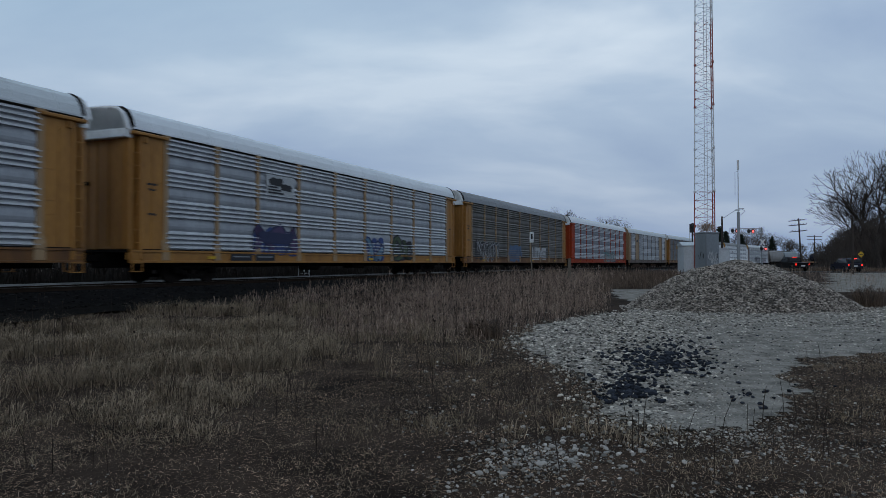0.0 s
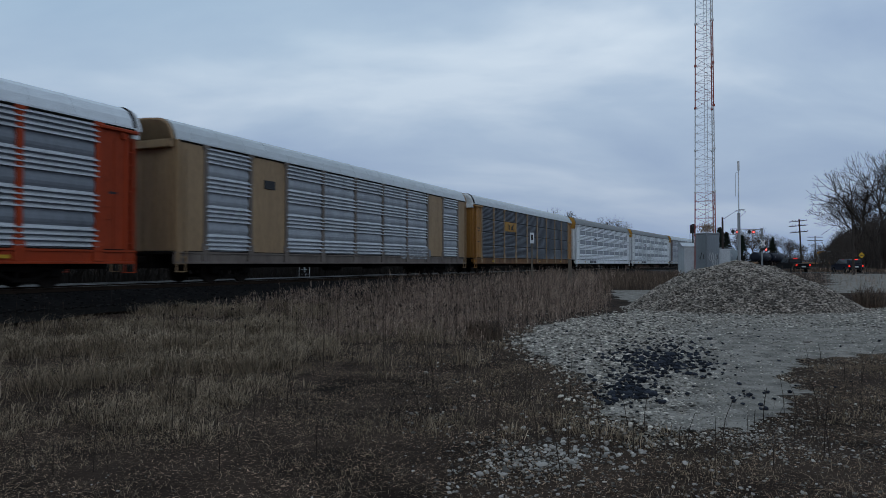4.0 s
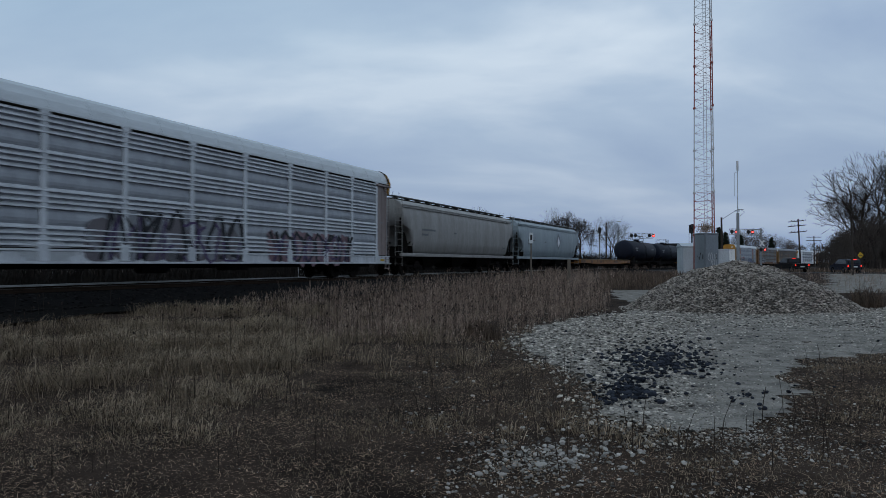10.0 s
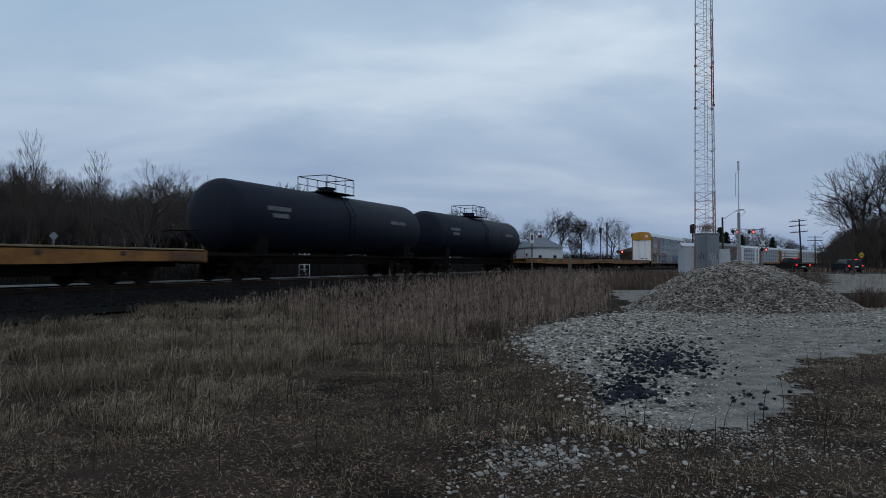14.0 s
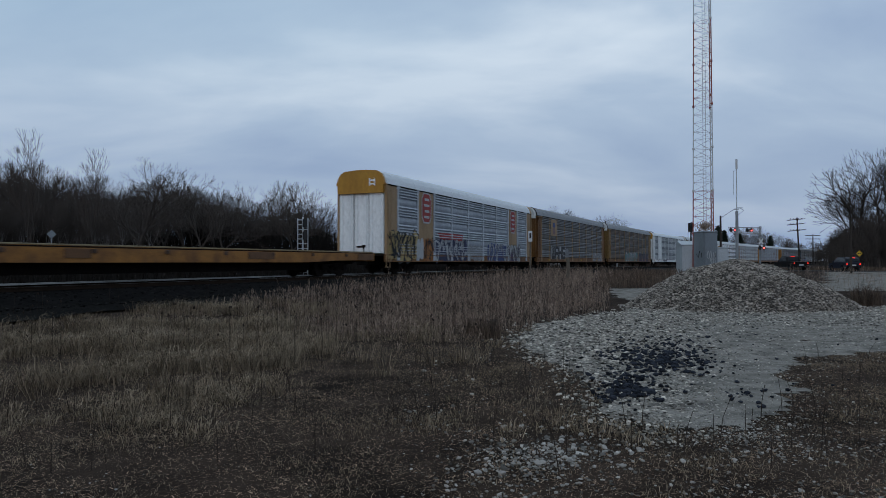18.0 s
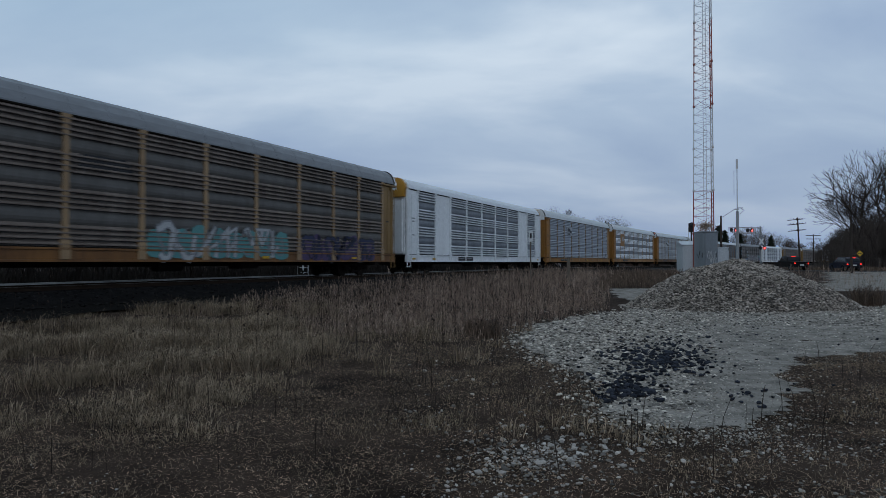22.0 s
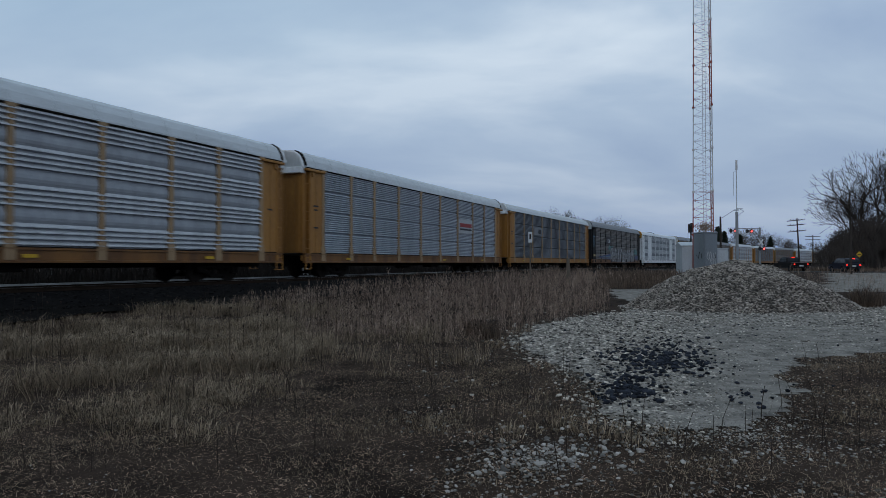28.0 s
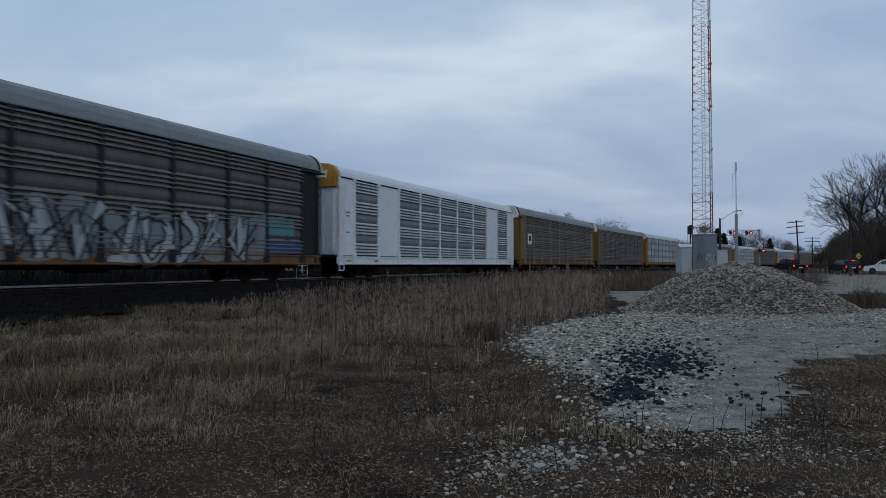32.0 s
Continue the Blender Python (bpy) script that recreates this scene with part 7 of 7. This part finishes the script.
def bush(px, depth, top_py, label):
    x, y, z = plan(px, depth)
    t = thing("bush", pose(x, y, z, 0, 0, px), label, "bush", "dry bushes")
    wood, crown = KINDS["shrub"][int(px) % 2]
    k = (high(top_py, depth) - z) / TOP_OF[crown.name]
    t.scale = (k * 1.4, k * 1.4, k)
    part("stems", wood, TWIG, t)
    part("crown", crown, TWIG, t)
    r = np.random.RandomState(int(px))
    n, hh = 260, high(top_py, depth) - z
    base = r.normal(0, 1, (n, 3)) * (0.22 * hh, 0.22 * hh, 0.0)
    ob = ribbons("stalk_clump", base, r.uniform(0.4, 1.0, n) * hh, r.uniform(0.008, 0.02, n), r.uniform(0.1, 0.7, n), r, VERGE, "", tip=0.6)
    ob.parent, t.scale = t, (1, 1, 1)
    for child in t.children[:]:
        if child is not ob:
            child.scale = (k * 1.4, k * 1.4, k)
    del ob["kind"], ob["category"]


for px, depth, py in ((1535, 24.5, 502), (1519, 25, 509), (1548, 25, 509), (1178, 33, 494), (1192, 36, 490), (862, 14.5, 560), (840, 15.5, 562)):
    bush(px, depth, py, "dry dark bush at the edge of the gravel")


def vine():
    x, y, z = plan(1250.5, 49.0, high(411, 49))
    t = thing("dead_vine", pose(x, y, z), "ball of brown dead vine on top of the cabinet", "dead vine")
    r = np.random.RandomState(3)
    n = 700
    base = r.normal(0, 1, (n, 3)) * (0.26, 0.26, 0.16) + (0, 0, 0.24)
    base[:, 2] = np.maximum(base[:, 2], 0.0)
    ob = ribbons("stems", base, r.uniform(0.1, 0.3, n), r.uniform(0.012, 0.03, n), r.uniform(0.3, 0.9, n), r, WEED, "")
    ob.parent = t
    del ob["kind"], ob["category"]


vine()


# ---- marks and spray paint on the cars ----
SIDE_Y = -1.5 - 0.062


def mark(car, name, shape, mat, x, z, label="", lift=0.0):
    return part(name, shape, mat, car, label, m=pose(x, SIDE_Y - lift, z))


def spray(car, seed, x, width, height, colours, z=0.78, thick=0.2, strokes=None):
    """Sprayed letters: a ragged ground, fat outlines and a bright filling."""
    back, line, fill = colours
    n = strokes or max(2, int(width / 0.9))
    if back:
        mark(car, "spray_ground", bubbles(seed, width * 1.04, height, n + 1), SPRAY[back], x, z, "spray-painted patch on the side", 0.02)
    for name, sd, w, h, t, colour, dz, lift in (("letter_outline", seed, 1.0, 0.95, 1.7, line, 0.02, 0.028), ("letter", seed, 1.0, 0.95, 1.0, fill, 0.02, 0.036), ("letter_accent", seed + 5, 0.96, 0.8, 0.3, line, 0.1, 0.044)):
        for one in letters(sd, width * w, height * h, thick * t, n):
            mark(car, name, one, SPRAY[colour], x, z + dz, "", lift)


STROKES = {
    "L": [[(0, 1), (0, 0), (1, 0)]], "O": [[(0, 0), (0, 1), (1, 1), (1, 0), (0, 0)]], "V": [[(0, 1), (0.5, 0), (1, 1)]],
    "E": [[(1, 1), (0, 1), (0, 0), (1, 0)], [(0, 0.5), (0.8, 0.5)]], "W": [[(0, 1), (0, 0), (1, 0), (1, 1)], [(0.5, 0), (0.5, 1)]],
    "A": [[(0, 0), (0, 1), (1, 1), (1, 0)], [(0, 0.42), (1, 0.42)]], "H": [[(0, 0), (0, 1)], [(1, 0), (1, 1)], [(0, 0.5), (1, 0.5)]],
    "G": [[(1, 1), (0, 1), (0, 0), (1, 0), (1, 0.45), (0.5, 0.45)]],
}


def word(text, width, height, thick):
    """Block letters of straight bands, side by side."""
    step, out = width / len(text), []
    for i, ch in enumerate(text):
        sh = Shape()
        for line in STROKES[ch]:
            for j, (p, q) in enumerate(zip(line, line[1:])):
                a, b = (Vector((-width / 2 + step * (i + 0.14 + 0.72 * u), 0, height * v)) for u, v in (p, q))
                d = (b - a).normalized() * thick / 2
                n = Vector((-d.z, 0, d.x))
                sh.add([c + Vector((0, -0.0005 * j, 0)) for c in (a - d + n, a - d - n, b + d - n, b + d + n)], [(0, 1, 2, 3)])
        out.append(sh)
    return out


def plate(car, x, z, w, h, mat, label, lift=0.02):
    return mark(car, "plate", Shape().box(-w / 2, w / 2, -0.02, 0.01, 0, h, 0.006), mat, x, z, label, lift)


def small_data(car, colour="white"):
    """Rows of lettering too small to read, on the corner panel and the first post."""
    for k, (x, z, w) in enumerate(((-12.6, 3.3, 0.42), (-12.6, 3.12, 0.3), (-12.6, 2.3, 0.35), (12.55, 2.9, 0.3))):
        mark(car, "data_bar", Shape().box(-w / 2, w / 2, -0.004, 0.0, 0, 0.07), SPRAY[colour], x, z, "", 0.0)


for car_ in (C1, C2, C3, C5, R2, R3, R5, R6, R7, R8, R9):
    small_data(car_, "black")
    for x in (-9.8, 2.0, 9.0):
        mark(car_, "reflector", Shape().box(-0.22, 0.22, -0.006, 0.0, 0, 0.1), YELLOW_SIGN, x, 0.86, "", 0.045)
for car_ in (C6, C7, R4, R11, C8):
    small_data(car_, "grey")
    for x in (-12.6, -9.8, 12.6):
        mark(car_, "reflector", Shape().box(-0.22, 0.22, -0.006, 0.0, 0, 0.1), YELLOW_SIGN, x, 0.86, "", 0.045)


for car_, x0 in ((C1, -8.15), (R4, -5.3), (R5, -7.85), (R6, -7.6), (R7, -7.8), (C6, -7.2), (C7, -7.2)):
    for k in range(2):
        mark(car_, "sill_plate", Shape().box(-0.62, 0.62, -0.006, 0.0, 0, 0.26, 0.002), SPRAY["black"], x0 + 1.45 * k, 0.8, "black data plate on the sill", 0.042)
        mark(car_, "data_bar", Shape().box(-0.5, 0.45, -0.003, 0.0, 0, 0.05), SPRAY["grey"], x0 + 1.45 * k, 0.93, "", 0.05)


def horse_mark(car, x, z, w=1.9):
    """A black emblem with white bars."""
    plate(car, x, z, w, 0.85, SPRAY["white"], "white and black emblem")
    mark(car, "emblem", blob(3, w * 0.5, 0.34), SPRAY["black"], x - w * 0.16, z + 0.4, "", 0.05)
    mark(car, "emblem", blob(8, w * 0.42, 0.3), SPRAY["black"], x + w * 0.2, z + 0.22, "", 0.05)
    for k in range(3):
        mark(car, "stripe", Shape().box(-w * 0.45, w * (0.1 - 0.1 * k), -0.004, 0, 0, 0.07), SPRAY["black"], x, z + 0.06 + 0.12 * k, "", 0.05)


horse_mark(C1, -5.7, 3.55)
spray(C1, 5, -5.95, 2.9, 1.3, ("blue", "navy", "purple"), 0.95, 0.26)
mark(C1, "spray_cloud", blob(58, 2.3, 0.5), SPRAY["navy"], -5.95, 1.5, "", 0.05)
spray(C1, 15, 2.4, 2.0, 1.3, ("blue", "navy", "sky"), 0.8, 0.24)
spray(C1, 16, 5.6, 2.6, 1.35, ("black", "black", "green"), 0.8, 0.26)
spray(C2, 6, -9.0, 4.8, 1.6, ("black", "white", "black"), 0.9, 0.16, 5)
mark(C2, "spray_ground", blob(26, 3.3, 1.35), SPRAY["steel_blue"], -2.55, 0.85, "blue sprayed block on the side", 0.026)
for one in letters(27, 2.6, 0.9, 0.07, 4):
    mark(C2, "letter", one, SPRAY["navy"], -2.55, 1.05, "", 0.032)
mark(C2, "spray_ground", bubbles(36, 4.6, 1.2, 6), SPRAY["grey"], 3.9, 0.95, "grey sprayed ground of white letters", 0.026)
for one in word("LOVE", 4.3, 0.85, 0.28):
    mark(C2, "letter", one, SPRAY["white"], 3.9, 1.12, "white block letter", 0.036)
spray(C3, 7, 3.9, 6.0, 1.5, ("grey", "black", "teal"), 0.72, 0.14)
mark(C3, "stripe", Shape().box(-1.2, 1.2, -0.01, 0, 0, 0.12), SPRAY["red"], 5.8, 3.55, "red stripe", 0.01)
plate(C4, -8.3, 3.8, 0.7, 0.35, SPRAY["black"], "dark plate", 0.0)
spray(C4, 8, 5.5, 4.0, 0.7, ("grey", "grey", "white"), 1.0, 0.08)
plate(C5, -5.75, 3.35, 2.7, 0.75, PAINT["gold_paint"], "yellow plate with dark emblem")
mark(C5, "emblem", squiggle(2, 1.3, 0.5, 0.14, 2), SPRAY["black"], -5.75, 3.45, "", 0.06)
for car_ in (C6, C7):
    for k, (w, z) in enumerate(((0.3, 4.2), (0.6, 3.72), (0.6, 3.62), (0.45, 3.52), (0.62, 3.3), (0.3, 2.75), (0.5, 2.0), (0.55, 1.9), (0.4, 1.8))):
        mark(car_, "data_bar", Shape().box(-w / 2, w / 2, -0.004, 0.0, 0, 0.05), SPRAY["navy"], 12.5, z, "", 0.0)
    mark(car_, "emblem", blob(6, 1.3, 0.3), SPRAY["black"], -5.4, 3.5, "black running emblem", 0.02)
    mark(car_, "emblem", blob(7, 1.0, 0.16), SPRAY["black"], -4.9, 3.3, "", 0.02)
for seed, x, w, hgt, n in ((9, -2.2, 7.2, 1.75, 6), (19, 6.2, 6.6, 1.4, 7)):
    mark(C8, "spray_ground", bubbles(seed, w, hgt * 0.9, n + 1), SPRAY["pink" if seed == 19 else "mauve"], x, 0.74, "sprayed ground of the letters", 0.012)
    for name, sd, k, t, colour, m, lift in (("letter", seed, 1.0, 0.36, "grey" if seed == 9 else "pink", n, 0.02), ("letter_outline", seed + 1, 1.0, 0.17, "black", n + 1, 0.028), ("letter_accent", seed + 3, 0.92, 0.09, "purple", n, 0.036)):
        for one in letters(sd, w * k, hgt * k, t, m):
            mark(C8, name, one, SPRAY[colour], x, 0.74, "", lift)
for k in range(4):
    mark(C8, "scrawl", squiggle(81 + k, 0.55, 0.8, 0.1, 1), SPRAY["purple" if k % 2 else "white"], -12.55, 1.1 + 0.95 * k, "sprayed scrawl on the corner panel", 0.01)
mark(C8, "spray_cloud", blob(84, 1.6, 0.6), SPRAY["white"], -7.0, 0.75, "white sprayed cloud", 0.012)

for x in (-8.3, 8.3):
    for name, k, colour, lift in (("plate", 1.0, "white", 0.016), ("plate_field", 0.9, "red", 0.026)):
        w, h = 0.68 * k, 0.95 * k
        ring = [(-w, -h * 0.62), (-w * 0.6, -h), (w * 0.6, -h), (w, -h * 0.62), (w, h * 0.62), (w * 0.6, h), (-w * 0.6, h), (-w, h * 0.62)]
        mark(R1, name, Shape().add([(a, 0, b) for a, b in ring], [tuple(range(8))]), SPRAY[colour], x, 4.05, "red octagonal emblem with white rim", lift)
    sh = Shape()
    for k in range(4):
        sh.box(-0.4 + 0.1 * (k % 2), 0.34, -0.003, 0, 0.36 * k, 0.36 * k + 0.15)
    mark(R1, "emblem_stroke", sh, SPRAY["white"], x, 3.42, "", 0.036)
spray(R1, 11, -11.4, 3.6, 1.75, ("yellow", "black", "yellow"), 0.78, 0.36, 4)
for one in letters(111, 3.4, 1.6, 0.12, 5):
    mark(R1, "letter_outline", one, SPRAY["black"], -11.4, 0.85, "", 0.05)
mark(R1, "spray_letters", bubbles(112, 0.95, 1.5, 2), SPRAY["white"], -9.25, 0.8, "white sprayed figure", 0.054)
spray(R1, 12, -8.05, 1.4, 1.6, ("orange", "black", "orange"), 0.72, 0.3)
spray(R1, 13, -4.5, 5.3, 1.6, ("navy", "navy", "white"), 0.72, 0.2, 7)
mark(R1, "spray_cloud", blob(31, 4.4, 0.5), SPRAY["red"], -4.4, 2.15, "red sprayed cloud", 0.016)
spray(R1, 14, -0.1, 3.0, 1.2, ("grey", "white", "grey"), 0.8, 0.12)
spray(R1, 17, 4.5, 4.2, 1.5, ("blue", "navy", "white"), 0.72, 0.16, 6)
spray(R1, 18, 8.6, 3.2, 1.5, ("purple", "black", "white"), 0.72, 0.18, 5)
plate(R2, -8.2, 3.3, 1.9, 1.6, PAINT["tan_paint"], "tan plate with blue and red shield")
mark(R2, "shield", blob(41, 0.8, 0.5), SPRAY["blue"], -8.2, 4.1, "", 0.05)
for k in range(4):
    mark(R2, "shield_stripe", Shape().box(-0.06, 0.06, -0.004, 0, 0, 0.6), SPRAY["pink"], -8.45 + 0.17 * k, 3.45, "", 0.05)
mark(R2, "spray_ground", Shape().box(-2.45, 2.45, -0.004, 0, 0, 1.3), SPRAY["white"], -6.65, 1.0, "white sprayed ground of black letters", 0.03)
for one in word("WAHG", 4.7, 0.98, 0.3):
    mark(R2, "letter", one, SPRAY["black"], -6.65, 1.16, "black block letter", 0.042)
mark(R2, "spray_cloud", blob(62, 1.2, 1.0), SPRAY["grey"], -3.6, 1.1, "grey sprayed cloud", 0.028)
spray(R2, 42, 9.5, 4.5, 0.9, ("grey", "grey", "white"), 0.75, 0.08)
spray(R3, 43, -0.3, 7.4, 1.35, ("teal", "grey", "white"), 0.8, 0.16, 7)
spray(R3, 44, 7.8, 6.4, 1.3, ("purple", "black", "navy"), 0.75, 0.16)
mark(R3, "emblem", blob(45, 2.0, 0.5), SPRAY["black"], -5.75, 3.5, "", 0.0)
horse_mark(R5, -5.25, 3.55)
mark(R5, "spray_letters", squiggle(46, 1.3, 1.1, 0.2, 1), SPRAY["navy"], 10.8, 1.1, "dark blue sprayed ring", 0.02)
plate(R6, -8.3, 2.9, 1.9, 1.7, PAINT["yellow_paint"], "yellow plate with pale emblem")
mark(R6, "emblem", blob(47, 0.7, 0.7), SPRAY["white"], -8.2, 3.6, "", 0.05)
plate(R7, -5.7, 3.45, 2.7, 0.75, PAINT["silver_panel"], "grey plate with black emblem", 0.0)
mark(R7, "emblem", blob(48, 1.2, 0.32), SPRAY["black"], -6.3, 3.8, "black running emblem", 0.04)
mark(R7, "emblem", blob(49, 1.3, 0.3), SPRAY["black"], -5.1, 3.6, "", 0.04)
plate(R8, 5.75, 2.75, 2.5, 1.0, SPRAY["white"], "white plate with red lettering bar", 0.01)
mark(R8, "stripe", Shape().box(-1.1, 1.1, -0.004, 0, 0, 0.26), SPRAY["red"], 5.75, 3.2, "", 0.045)
mark(R8, "stripe", Shape().box(-1.1, 1.1, -0.004, 0, 0, 0.12), SPRAY["black"], 5.75, 2.98, "", 0.045)
plate(R9, -5.45, 3.25, 2.5, 0.7, SPRAY["grey"], "pale plate with dark emblem", 0.0)
mark(R9, "emblem", blob(50, 0.9, 0.45), SPRAY["black"], -5.2, 3.38, "", 0.04)
plate(R10, -5.7, 3.1, 2.4, 0.95, SPRAY["black"], "black plate with white emblem")
mark(R10, "emblem", blob(51, 1.3, 0.42, 30), SPRAY["white"], -5.65, 3.32, "", 0.05)
mark(R10, "emblem_centre", Shape().box(-0.3, 0.02, -0.004, 0, 0, 0.2), SPRAY["black"], -5.75, 3.43, "", 0.056)
spray(R10, 52, 2.3, 13.6, 2.0, ("grey", "black", "white"), 0.78, 0.3, 11)
spear = Shape().add([(-4.2, 0, 0.45), (-1.5, 0, 0.16), (3.2, 0, 0.0), (3.2, 0, 0.95), (-0.5, 0, 0.72)], [(0, 1, 2, 3, 4)])
mark(R10, "spray_cloud", spear, SPRAY["blue"], -6.6, 1.0, "blue sprayed spear", 0.012)
mark(R10, "spray_accent", Shape().add([(-3.0, 0, 0.5), (2.5, 0, 0.32), (2.8, 0, 0.52), (-0.5, 0, 0.6)], [(0, 1, 2, 3)]), SPRAY["sky"], -6.6, 1.0, "", 0.018)
mark(R10, "spray_cloud", bubbles(56, 2.2, 0.8, 3), SPRAY["teal"], -4.6, 2.2, "teal sprayed cloud", 0.012)
mark(R10, "scrawl", squiggle(57, 0.6, 2.4, 0.12, 1), SPRAY["sky"], -12.5, 1.9, "pale blue scrawl on the corner panel", 0.0)
plate(R10, -12.4, 1.5, 0.8, 0.24, SPRAY["yellow"], "yellow label", 0.0)
mark(R10, "spray_cloud", bubbles(54, 2.4, 0.9, 4), SPRAY["teal"], 10.2, 1.9, "teal sprayed cloud", 0.012)
mark(R10, "spray_cloud", bubbles(55, 2.6, 0.9, 4), SPRAY["blue"], 10.6, 1.0, "blue sprayed cloud", 0.012)


def motions():
    """The train runs along the track at a nearly even speed; a white car rolls up to the queue."""
    start = -PITCH
    for ob, length in LIST:
        mid = start + length / 2
        start += length
        rows = []
        for k in range(0, 33):
            s = mid + S_FIRST - SPEED * k + 0.00452 * (k - 16) ** 2
            x, y, h = track(s)
            rows.append((k, pose(x, y, RAIL, 0, 0, 90 - math.degrees(h))))
        walk(ob, rows)
    rows = []
    for t, d in ((0, 110), (16, 106), (22, 62), (26, 27), (27.5, 14.5), (28.5, 7.5), (29.4, 3.2), (30, 1.7), (31, 0.5), (32, 0.0)):
        x, y = 52.6 + 0.866 * d, 82.0 - 0.5 * d
        rows.append((t, pose(x, y, max(0.47, ground_z(x, y)) - 0.45 * (1 - smooth(20, 55, y)) + 0.02, 0, 0, 150)))
    walk(WHITE_CAR, rows)


motions()
